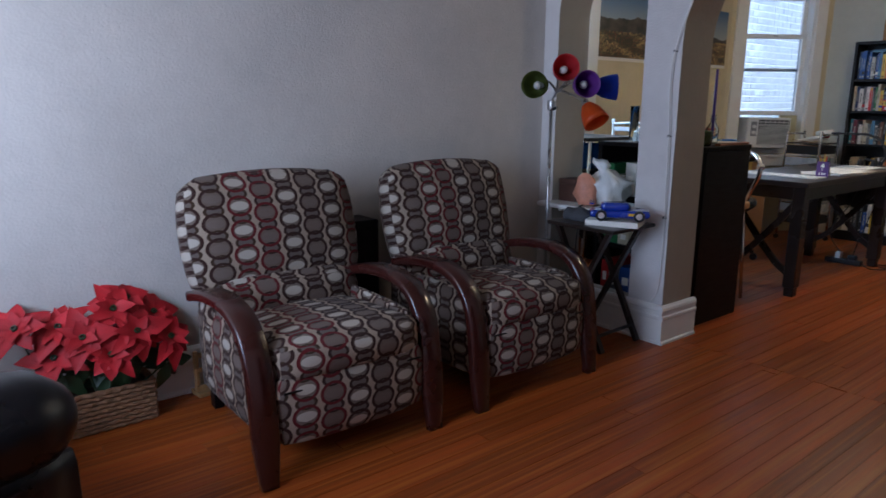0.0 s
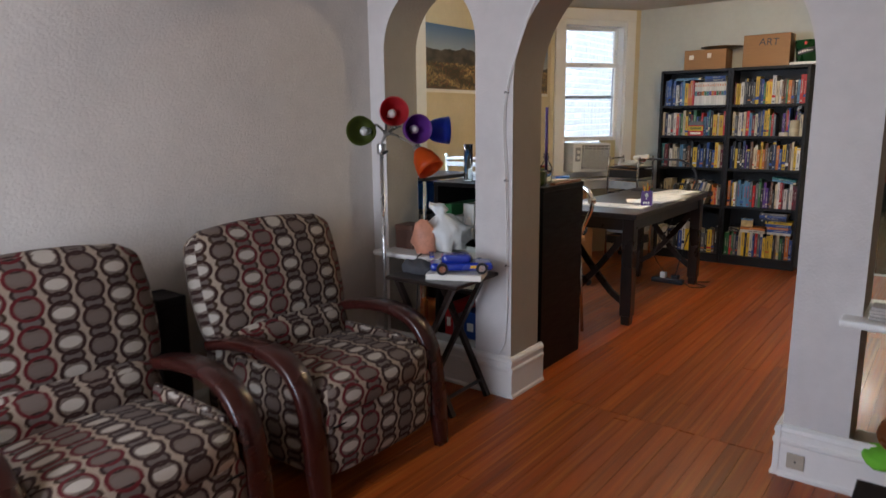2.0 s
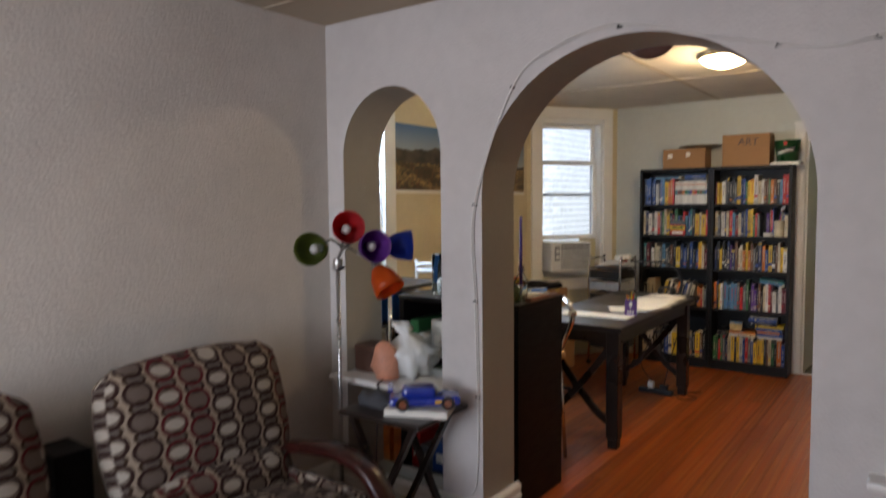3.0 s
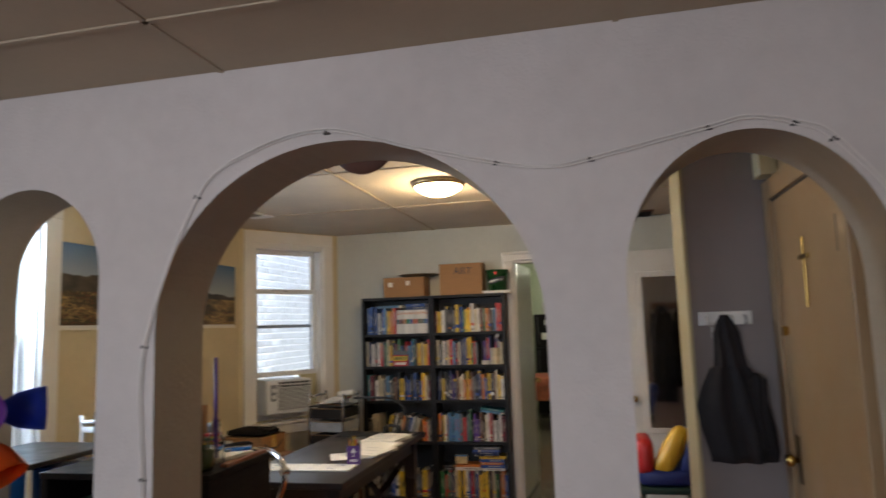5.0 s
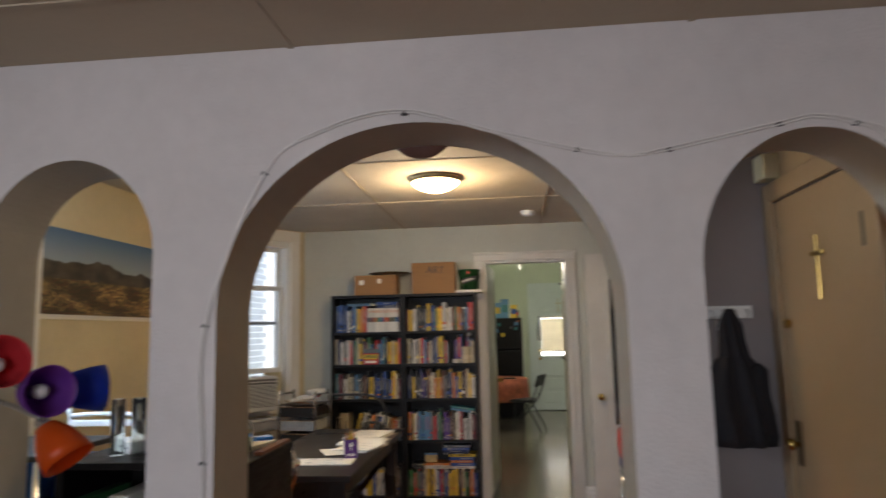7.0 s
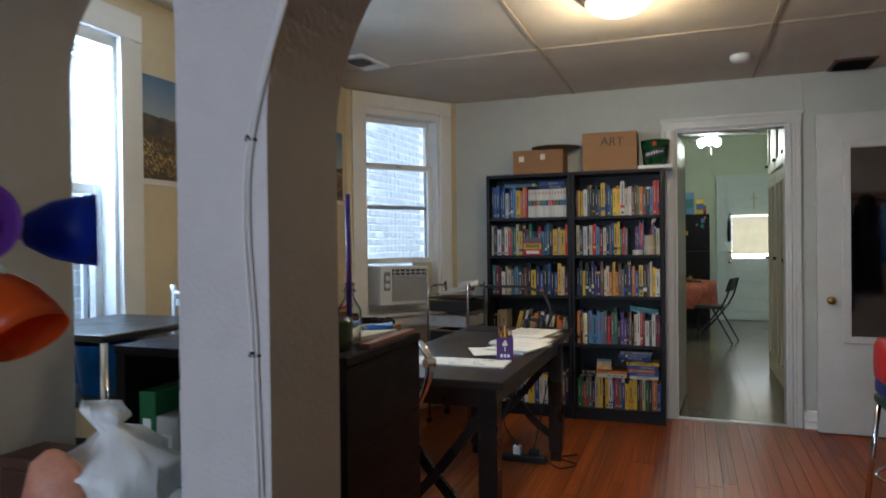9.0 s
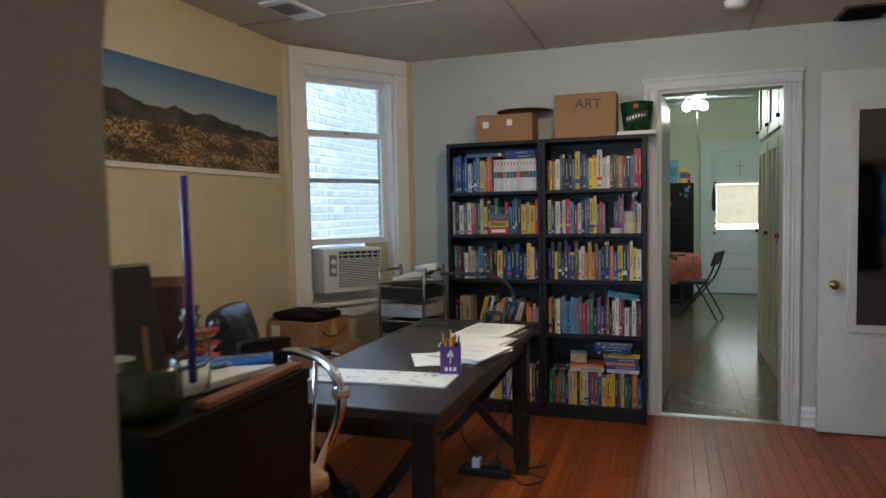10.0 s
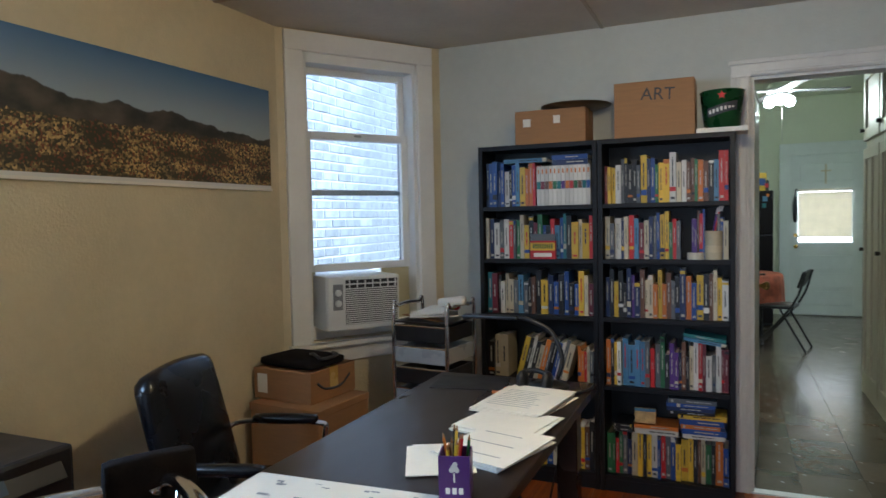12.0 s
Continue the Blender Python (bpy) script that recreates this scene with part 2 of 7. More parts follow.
def box(x0, y0, z0, x1, y1, z1, bev=0.0, seg=2, bm=None):
    own = bm is None
    b = bmesh.new() if own or bev else bm
    r = bmesh.ops.create_cube(b, size=1)
    bmesh.ops.transform(b, matrix=Matrix.Translation(((x0 + x1) / 2, (y0 + y1) / 2, (z0 + z1) / 2)) @ Matrix.Diagonal((abs(x1 - x0), abs(y1 - y0), abs(z1 - z0), 1)), verts=r["verts"])
    if bev:
        bmesh.ops.bevel(b, geom=b.edges[:], offset=bev, segments=seg, profile=0.5, affect="EDGES")
    if bev and not own:
        join(bm, b)
        return bm
    return b


def join(bm, other, m=None):
    """Adds the other bmesh, posed by m, into bm."""
    if m is not None:
        bmesh.ops.transform(other, matrix=m, verts=other.verts)
    me = bpy.data.meshes.new("tmp")
    other.to_mesh(me)
    other.free()
    bm.from_mesh(me)
    bpy.data.meshes.remove(me)
    return bm


def cyl(r0, r1, h, m=None, seg=20, bm=None):
    """A cone frustum on z from 0 to h."""
    own = bmesh.new() if bm is None else bm
    r = bmesh.ops.create_cone(own, cap_ends=True, segments=seg, radius1=r0, radius2=r1, depth=h, matrix=(m or Matrix()) @ Matrix.Translation((0, 0, h / 2)))
    return own


def rod(a, b, r, seg=10, bm=None, r2=None):
    a, b = Vector(a), Vector(b)
    q = (b - a).to_track_quat("Z", "Y").to_matrix().to_4x4()
    return cyl(r, r2 or r, (b - a).length, Matrix.Translation(a) @ q, seg, bm)


def beam(a, b, w, d, bm=None, up=(0, 0, 1)):
    """A square bar from a to b, w wide across up, d along it."""
    a, b = Vector(a), Vector(b)
    z = (b - a).normalized()
    x = Vector(up).cross(z)
    x = x.normalized() if x.length > 1e-4 else Vector((1, 0, 0))
    y = z.cross(x)
    own = bmesh.new() if bm is None else bm
    r = bmesh.ops.create_cube(own, size=1)
    m = Matrix((x, y, z)).transposed().to_4x4()
    bmesh.ops.transform(own, matrix=Matrix.Translation((a + b) / 2) @ m @ Matrix.Diagonal((w, d, (b - a).length, 1)), verts=r["verts"])
    return own


def spin(profile, seg=24, m=None):
    """A lathe of (radius, z) pairs."""
    bm = bmesh.new()
    rings = [[bm.verts.new((r * math.cos(2 * math.pi * i / seg), r * math.sin(2 * math.pi * i / seg), z)) for i in range(seg)] for r, z in profile]
    for a, b in zip(rings, rings[1:]):
        for i in range(seg):
            bm.faces.new((a[i], a[(i + 1) % seg], b[(i + 1) % seg], b[i]))
    for ring in (rings[0], rings[-1]):
        bm.faces.new(ring)
    if m is not None:
        bmesh.ops.transform(bm, matrix=m, verts=bm.verts)
    return bm


def smoothpath(pts, n=8):
    """Catmull-Rom through the points."""
    p = [Vector(v) for v in pts]
    p = [2 * p[0] - p[1]] + p + [2 * p[-1] - p[-2]]
    out = []
    for i in range(1, len(p) - 2):
        for k in range(n):
            t = k / n
            out.append(0.5 * ((2 * p[i]) + (p[i + 1] - p[i - 1]) * t + (2 * p[i - 1] - 5 * p[i] + 4 * p[i + 1] - p[i + 2]) * t * t + (3 * p[i] - p[i - 1] - 3 * p[i + 1] + p[i + 2]) * t ** 3))
    return out + [p[-2]]


def tube(pts, r, seg=8, n=6, bm=None):
    path = smoothpath(pts, n) if n > 1 else [Vector(v) for v in pts]
    own = bmesh.new() if bm is None else bm
    rings, side = [], None
    for i, p in enumerate(path):
        d = (path[min(i + 1, len(path) - 1)] - path[max(i - 1, 0)]).normalized()
        if side is None:
            side = d.orthogonal().normalized()
        side = (side - d * side.dot(d)).normalized()
        up = d.cross(side)
        rings.append([own.verts.new(p + r * (math.cos(2 * math.pi * k / seg) * side + math.sin(2 * math.pi * k / seg) * up)) for k in range(seg)])
    for a, b in zip(rings, rings[1:]):
        for k in range(seg):
            own.faces.new((a[k], a[(k + 1) % seg], b[(k + 1) % seg], b[k]))
    own.faces.new(rings[0]), own.faces.new(rings[-1])
    return own


def sheet(outline, thick):
    """A flat plate: outline of (x, y) pairs, from z 0 to thick."""
    bm = bmesh.new()
    f = bm.faces.new([bm.verts.new((x, y, 0)) for x, y in outline])
    r = bmesh.ops.extrude_face_region(bm, geom=[f])
    bmesh.ops.translate(bm, vec=(0, 0, thick), verts=[v for v in r["geom"] if isinstance(v, bmesh.types.BMVert)])
    return bm


def cushion(sx, sy, sz, bulge=0.02, bev=0.05, cuts=6):
    """A padded block centred on the origin, its faces swollen."""
    bm = box(-sx / 2, -sy / 2, -sz / 2, sx / 2, sy / 2, sz / 2)
    bmesh.ops.subdivide_edges(bm, edges=bm.edges[:], cuts=cuts, use_grid_fill=True)
    h = (sx / 2, sy / 2, sz / 2)
    for v in bm.verts:
        c = [v.co[i] for i in range(3)]
        inner = [max(-(h[i] - bev), min(h[i] - bev, c[i])) for i in range(3)]
        d = Vector([c[i] - inner[i] for i in range(3)])
        if d.length > 1e-6:
            d = d.normalized() * bev
        v.co = Vector(inner) + d
        k = [1 - (c[i] / h[i]) ** 2 for i in range(3)]
        for i in range(3):
            j, l = (i + 1) % 3, (i + 2) % 3
            v.co[i] += bulge * (c[i] / h[i]) ** 3 * max(k[j], 0) * max(k[l], 0)
    return bm


def box_uv(bm, turn=0.0):
    """Lays the pattern on by the side that each face looks to, in metres."""
    bm.normal_update()
    lay = bm.loops.layers.uv.new("uv")
    for f in bm.faces:
        n = f.normal
        a = max(range(3), key=lambda i: abs(n[i]))
        for l in f.loops:
            c = l.vert.co
            l[lay].uv = ((c.y + turn, c.z), (c.x + 0.03, c.z), (c.y + turn, -c.x))[a]
    return bm


def words(text, size, m, material, parent, name="lettering", depth=0.0005):
    cu = bpy.data.curves.new(name, "FONT")
    cu.body, cu.size, cu.extrude, cu.align_x, cu.align_y = text, size, depth, "CENTER", "CENTER"
    ob = bpy.data.objects.new(name, cu)
    me = bpy.data.meshes.new_from_object(ob)
    bpy.data.objects.remove(ob)
    bpy.data.curves.remove(cu)
    me.materials.append(material)
    made = new(name, me)
    made.parent = parent
    made.matrix_basis = m
    return made


def structure(name, bm, material, label, category="", smooth=False):
    return tagged(link(name, bm, material, smooth=smooth), label, category or name.split("_")[0], kind="structure")


# ---- the shell ----
LX0, LX1, LY0 = -2.13, 0.96, -4.30     # living room
CEIL, DCEIL, KCEIL = 2.335, 2.385, 2.93
T = 0.26                                # arch wall
BACK = 4.01                             # wall with the kitchen doorway
DX0 = -2.80                             # dining room's window side
HX = 0.90                               # entry door wall


def arch_wall(x0, x1, y0, y1, top, openings):
    """A wall along x with round-headed openings: (left, right, spring, crown)."""
    bm = bmesh.new()
    spans = []
    at = x0
    for a, b, spring, crown in openings:
        spans.append((at, a, None))
        spans.append((a, b, (spring, crown)))
        at = b
    spans.append((at, x1, None))

    def quad(*pts):
        bm.faces.new([bm.verts.new(p) for p in pts])
    for a, b, arch in spans:
        if arch is None:
            for y in (y0, y1):
                quad((a, y, 0), (b, y, 0), (b, y, top), (a, y, top))
            continue
        spring, crown = arch
        c, h = (a + b) / 2, (b - a) / 2
        n = 36
        xs = [c - h * math.cos(math.pi * i / n) for i in range(n + 1)]
        zs = [spring + (crown - spring) * math.sin(math.pi * i / n) for i in range(n + 1)]
        for i in range(n):
            for y in (y0, y1):
                quad((xs[i], y, zs[i]), (xs[i + 1], y, zs[i + 1]), (xs[i + 1], y, top), (xs[i], y, top))
            quad((xs[i], y0, zs[i]), (xs[i + 1], y0, zs[i + 1]), (xs[i + 1], y1, zs[i + 1]), (xs[i], y1, zs[i]))
        low = 0.14 if b - a < 0.8 else 0.0   # a kerb runs through the small arches
        for x in (a, b):
            quad((x, y0, low), (x, y1, low), (x, y1, spring), (x, y0, spring))
        if low:
            quad((a, y0, low), (b, y0, low), (b, y1, low), (a, y1, low))
            for y in (y0, y1):
                quad((a, y, 0), (b, y, 0), (b, y, low), (a, y, low))
    quad((x0, y0, top), (x1, y0, top), (x1, y1, top), (x0, y1, top))
    for x in (x0, x1):
        quad((x, y0, 0), (x, y1, 0), (x, y1, top), (x, y0, top))
    bmesh.ops.remove_doubles(bm, verts=bm.verts, dist=1e-5)
    for f in bm.faces:   # jambs and soffits in the shaded tone, and the dining side
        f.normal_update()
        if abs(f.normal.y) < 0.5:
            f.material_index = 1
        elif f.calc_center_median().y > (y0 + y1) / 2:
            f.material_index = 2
    return bm


ARCHES = ((-2.025, -1.447, 1.70, 2.007), (-1.238, -0.022, 1.50, 2.070), (0.195, 0.855, 1.60, 1.992))
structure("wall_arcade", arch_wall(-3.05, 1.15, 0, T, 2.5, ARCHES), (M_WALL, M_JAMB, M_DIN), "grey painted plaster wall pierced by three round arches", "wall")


def wall(name, x0, y0, x1, y1, z0, z1, material, label):
    return structure(name, box(x0, y0, z0, x1, y1, z1), material, label, "wall")


wall("wall_living_west", LX0 - 0.15, LY0, LX0, 0, 0, 2.5, M_SIDE, "cream plaster wall behind the armchairs")
wall("wall_living_east", LX1, LY0, LX1 + 0.15, 0, 0, 2.5, M_SIDE, "cream plaster side wall of the living room")
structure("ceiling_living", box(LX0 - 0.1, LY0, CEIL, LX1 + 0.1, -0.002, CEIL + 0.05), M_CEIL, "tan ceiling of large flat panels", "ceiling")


def pierced(x0, x1, y0, y1, top, holes):
    """A straight wall along x with square holes (left, right, low, high)."""
    bm = bmesh.new()
    at = x0
    for a, b, lo, hi in holes:
        if a > at:
            box(at, y0, 0, a, y1, top, bm=bm)
        if lo > 0:
            box(a, y0, 0, b, y1, lo, bm=bm)
        box(a, y0, hi, b, y1, top, bm=bm)
        at = b
    if x1 > at:
        box(at, y0, 0, x1, y1, top, bm=bm)
    return bm


def turned(bm, m):
    bmesh.ops.transform(bm, matrix=m, verts=bm.verts)
    return bm


structure("wall_front", pierced(LX0 - 0.15, LX1 + 0.15, LY0 - 0.2, LY0, 2.5, ((-1.7, 0.5, 0.75, 2.15),)), M_SIDE, "cream front wall with a wide window opening", "wall")
# dining room: window wall, canted corner, back wall
structure("wall_dining_west", turned(pierced(0.0, 3.1, 0, 0.2, 2.5, ((0.19, 0.90, 0.78, 2.17),)), Matrix.Translation((DX0, T, 0)) @ Matrix.Rotation(radians(90), 4, "Z")), M_DIN, "tan plaster wall with a sash window", "wall")
CANT = (Vector((DX0, 3.20, 0)), Vector((-2.25, BACK, 0)))
cant_len = (CANT[1] - CANT[0]).length
cant_turn = math.atan2(CANT[1].y - CANT[0].y, CANT[1].x - CANT[0].x)
CANT_M = Matrix.Translation(CANT[0]) @ Matrix.Rotation(cant_turn, 4, "Z")
structure("wall_canted", turned(pierced(-0.1, cant_len + 0.1, 0, 0.2, 2.5, ((0.14, 0.815, 0.765, 2.275),)), CANT_M), M_DIN, "canted corner wall with a tall sash window", "wall")
structure("wall_back", pierced(-2.25, 1.9, BACK, BACK + 0.12, 3.2, ((-0.60, 0.12, 0, 2.055),)), M_BACK, "pale green-white wall with the kitchen doorway", "wall")
structure("ceiling_dining", box(-3.1, T, DCEIL, 1.9, BACK, DCEIL + 0.05), M_CEILD, "tan ceiling of large flat panels with seams", "ceiling")
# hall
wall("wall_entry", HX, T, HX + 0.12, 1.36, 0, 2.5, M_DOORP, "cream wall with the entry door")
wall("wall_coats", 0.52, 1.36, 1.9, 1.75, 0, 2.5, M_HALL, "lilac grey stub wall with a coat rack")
wall("wall_hall_end", 1.75, 1.75, 1.9, BACK, 0, 2.5, M_BACK, "pale wall closing the dining room")
# kitchen
wall("wall_kitchen_west", -1.75, BACK + 0.12, -1.6, 10.60, 0, 3.2, M_KIT, "pale mint kitchen wall")
wall("wall_kitchen_east", 1.9, BACK + 0.12, 2.05, 10.60, 0, 3.2, M_KIT, "pale mint kitchen side wall")
wall("wall_kitchen_far", -1.75, 10.60, 2.05, 10.75, 0, 3.2, M_KIT, "pale mint far kitchen wall")
structure("ceiling_kitchen", box(-1.75, BACK, KCEIL, 2.05, 10.75, KCEIL + 0.1), M_KIT, "pale kitchen ceiling", "ceiling")
structure("floor", box(-3.1, LY0 - 0.2, -0.06, 2.05, BACK + 0.06, -0.012), M_GAP, "dark subfloor under the boards", "floor")
structure("floor_kitchen", box(-1.75, BACK + 0.06, -0.06, 2.05, 10.75, -0.008), M_KFLOOR, "brown kitchen tile floor", "floor")
ground = structure("ground", box(-60, -60, -0.4, 60, 60, -0.35), M_GAP, "dark ground outside", "ground")


# ---- living room ----
def strip(path, thick, wide, n=6):
    """A bent flat bar in the xz plane: path of (x, z), centred on y."""
    pts = [Vector((p.x, 0, p.z)) for p in smoothpath([(x, 0, z) for x, z in path], n)]
    bm = bmesh.new()
    rows = []
    for i, p in enumerate(pts):
        d = (pts[min(i + 1, len(pts) - 1)] - pts[max(i - 1, 0)]).normalized()
        nrm = Vector((-d.z, 0, d.x)) * thick / 2
        e = 0.006
        rows.append([bm.verts.new(p + s * nrm * k + Vector((0, y, 0))) for s, k, y in ((1, 1, -wide / 2 + e), (1, 1, wide / 2 - e), (1, 0.6, wide / 2), (-1, 0.6, wide / 2), (-1, 1, wide / 2 - e), (-1, 1, -wide / 2 + e), (-1, 0.6, -wide / 2), (1, 0.6, -wide / 2))])
    for a, b in zip(rows, rows[1:]):
        for k in range(8):
            bm.faces.new((a[k], a[(k + 1) % 8], b[(k + 1) % 8], b[k]))
    bm.faces.new(rows[0]), bm.faces.new(rows[-1])
    return bm


def armchair(m):
    """A recliner facing +x, its back foot at x 0."""
    ch = thing("armchair", "brown ring-patterned recliner with dark mahogany bentwood arms", "armchair", m, "pair of armchairs")
    bm = turned(cushion(0.62, 0.56, 0.27, 0.012, 0.035), Matrix.Translation((0.39, 0, 0.245)))
    part("seat_base", box_uv(bm), M_RINGS, ch, smooth=True)
    bm = turned(cushion(0.60, 0.57, 0.15, 0.028, 0.05, 8), Matrix.Translation((0.47, 0, 0.37)) @ Matrix.Rotation(radians(-4), 4, "Y"))
    part("seat_cushion", box_uv(bm, 0.03), M_RINGS, ch, smooth=True)
    bm = turned(cushion(0.06, 0.56, 0.24, 0.015, 0.025), Matrix.Translation((0.745, 0, 0.235)))
    part("footrest_panel", box_uv(bm, 0.05), M_RINGS, ch, smooth=True)
    lean = Matrix.Translation((0.19, 0, 0.42)) @ Matrix.Rotation(radians(-15), 4, "Y")
    bm = box_uv(turned(cushion(0.15, 0.69, 0.45, 0.03, 0.06, 10), Matrix.Translation((0, 0.012, 0.295))))
    part("backrest", turned(bm, lean), M_RINGS, ch, smooth=True)
    bm = box_uv(turned(cushion(0.15, 0.60, 0.20, 0.03, 0.05, 6), Matrix.Translation((0.035, 0, 0.02))), 0.05)
    part("lumbar_cushion", turned(bm, lean), M_RINGS, ch, smooth=True)
    bm = turned(cushion(0.07, 0.56, 0.60, 0.01, 0.03), Matrix.Translation((-0.085, 0, 0.20)))
    part("back_panel", turned(box_uv(bm), lean), M_RINGS, ch, smooth=True)
    for s in (-1, 1):
        bm = turned(cushion(0.60, 0.05, 0.35, 0.010, 0.022), Matrix.Translation((0.38, s * 0.285, 0.285)))
        part("side_panel", box_uv(bm), M_RINGS, ch, smooth=True)
        bm = strip(((0.20, 0.515), (0.28, 0.535), (0.38, 0.552), (0.52, 0.555), (0.64, 0.52), (0.715, 0.43), (0.745, 0.30), (0.76, 0.16), (0.775, 0.0)), 0.038, 0.090)
        for v in bm.verts:
            if v.co.z < 0.45 and v.co.x > 0.6:
                v.co.y *= 1.0 - 0.35 * max(0, (0.16 - v.co.z)) / 0.16
        part("arm", turned(bm, Matrix.Translation((0, s * 0.335, 0))), M_MAHOG, ch, "glossy mahogany bentwood arm and leg", smooth=True)
        part("rear_leg", box(0.06, s * 0.25 - 0.02, 0, 0.11, s * 0.25 + 0.02, 0.13, 0.004), M_BLACK, ch)
    part("seam", tube([(0.775, y, 0.305) for y in (-0.27, 0, 0.27)], 0.004), M_BLACK, ch)
    return ch


armchair(pose(-1.99, -1.835, 0))
armchair(pose(-1.99, -0.925, 0))

# potted poinsettias in a basket
M_BRACT = mat("red_bract", (0.42, 0.006, 0.011), 0.7, var=0.35, scale=14, bump=0.15, bscale=60, rand=0.15)
M_LEAF = mat("dark_leaf", (0.022, 0.05, 0.016), 0.5, var=0.3, scale=14, rand=0.2)
M_WICK = mat("wicker", (0.22, 0.11, 0.05), 0.7, var=0.4, scale=40, bump=0.6, bscale=140)


def leaf_bm(n, length, wide, droop, rng, tilt):
    bm = bmesh.new()
    for i in range(n):
        a = 2 * math.pi * (i + rng.uniform(-0.25, 0.25)) / n
        l, w, t = length * rng.uniform(0.7, 1.1), wide * rng.uniform(0.8, 1.15), tilt + rng.uniform(-0.25, 0.25)
        m = Matrix.Rotation(a, 4, "Z") @ Matrix.Rotation(-t, 4, "Y")
        rows = []
        for k, (u, h) in enumerate(((0.04, 0.10), (0.25, 0.65), (0.45, 1.0), (0.62, 0.72), (0.8, 0.45), (1.0, 0.03))):
            z = -droop * u * u * l
            rows.append([bm.verts.new(m @ Vector((u * l, s * h * w / 2, z + abs(s) * 0.15 * h * w))) for s in (-1, 0, 1)])
        for a2, b2 in zip(rows, rows[1:]):
            for k in range(2):
                bm.faces.new((a2[k], a2[k + 1], b2[k + 1], b2[k]))
    return bm


def poinsettia():
    rng = random.Random(5)
    pl = thing("poinsettia", "bright red poinsettias in a low woven wicker basket on the floor", "plant", pose(-2.03, -2.46, 0))
    for k in range(9):
        bm = bmesh.new()
        z = 0.009 + k * 0.018
        for s, (a, b) in enumerate((((-0.075, -0.15), (0.075, -0.15)), ((0.075, -0.15), (0.075, 0.15)), ((0.075, 0.15), (-0.075, 0.15)), ((-0.075, 0.15), (-0.075, -0.15)))):
            n = 12
            tube([(a[0] + (b[0] - a[0]) * i / n + 0.004 * (1 if (i + k) % 2 else -1) * (abs(a[1] - b[1]) > 0.1), a[1] + (b[1] - a[1]) * i / n + 0.004 * (1 if (i + k) % 2 else -1) * (abs(a[0] - b[0]) > 0.1), z) for i in range(n + 1)], 0.010, 6, 1, bm)
        part("basket_band", bm, M_WICK, pl, "woven brown wicker")
    part("soil", box(-0.07, -0.145, 0.02, 0.07, 0.145, 0.14), M_GAP, pl)
    spots = [(0.02, 0.04, 0.45), (0.08, -0.08, 0.38), (0.09, 0.10, 0.37), (-0.02, 0.19, 0.40), (0.12, 0.0, 0.31), (0.08, 0.22, 0.32), (0.0, -0.14, 0.41), (0.0, -0.27, 0.43), (0.04, -0.17, 0.31), (-0.03, 0.10, 0.47)]
    stems, n = bmesh.new(), 0
    for x, y, z in spots:
        tube([(x * 0.2, y * 0.5, 0.13), (x * 0.6, y * 0.8, z * 0.6), (x, y, z)], 0.004, 5, 4, stems)
        aim = Matrix.Translation((x, y, z)) @ Vector((0.75 + x * 3, y * 2.2, 0.75)).to_track_quat("Z", "Y").to_matrix().to_4x4() @ Matrix.Rotation(rng.random() * 6, 4, "Z")
        bm = leaf_bm(7, 0.125, 0.075, 0.25, rng, 0.10)
        join(bm, leaf_bm(6, 0.085, 0.05, 0.15, rng, 0.45))
        fl = part("flower", turned(bm, aim), M_BRACT, pl, smooth=True)
        bm = bmesh.new()
        for i in range(7):
            a = i * 0.9
            cyl(0.004, 0.003, 0.012, aim @ Matrix.Translation((0.008 * math.cos(a), 0.008 * math.sin(a), 0.008)), 6, bm)
        part("flower_centre", bm, M_LEAF, fl)
    part("stems", stems, M_LEAF, pl)
    for k in range(7):
        a = -0.24 + k * 0.08
        aim = Matrix.Translation((0.03, a * 0.9, 0.20 + 0.04 * (k % 3))) @ Vector((1, a, 0.5)).to_track_quat("Z", "Y").to_matrix().to_4x4()
        part("leaves", turned(leaf_bm(6, 0.11, 0.055, 0.4, rng, -0.1), aim), M_LEAF, pl, smooth=True)


poinsettia()

sp = thing("speaker", "slim black floor speaker between the armchairs", "speaker", pose(-2.02, -1.335, 0))
part("cabinet", box(-0.085, -0.06, 0.02, 0.085, 0.06, 0.69, 0.006), M_BLACK, sp)
part("grille", box(0.085, -0.05, 0.08, 0.092, 0.05, 0.66, 0.003), M_LEATH2, sp)
part("foot", box(-0.09, -0.065, 0, 0.09, 0.065, 0.02, 0.004), M_PLB, sp)
M_PINE = mat("raw_pine", (0.42, 0.25, 0.10), 0.6, var=0.25, scale=9, stretch=(6, 6, 1))
wr = thing("wooden_rack", "small raw pine rack leaning by the baseboard", "rack", pose(-2.075, -2.08, 0, 0, 0, 8))
for y in (-0.03, 0.03):
    part("upright", box(-0.012, y - 0.008, 0, 0.012, y + 0.008, 0.19, 0.002), M_PINE, wr)
for z in (0.02, 0.10, 0.165):
    part("slat", box(0.012, -0.045, z, 0.022, 0.045, z + 0.022, 0.002), M_PINE, wr)
part("foot", box(-0.05, -0.045, 0, 0.05, 0.045, 0.018, 0.002), M_PINE, wr)

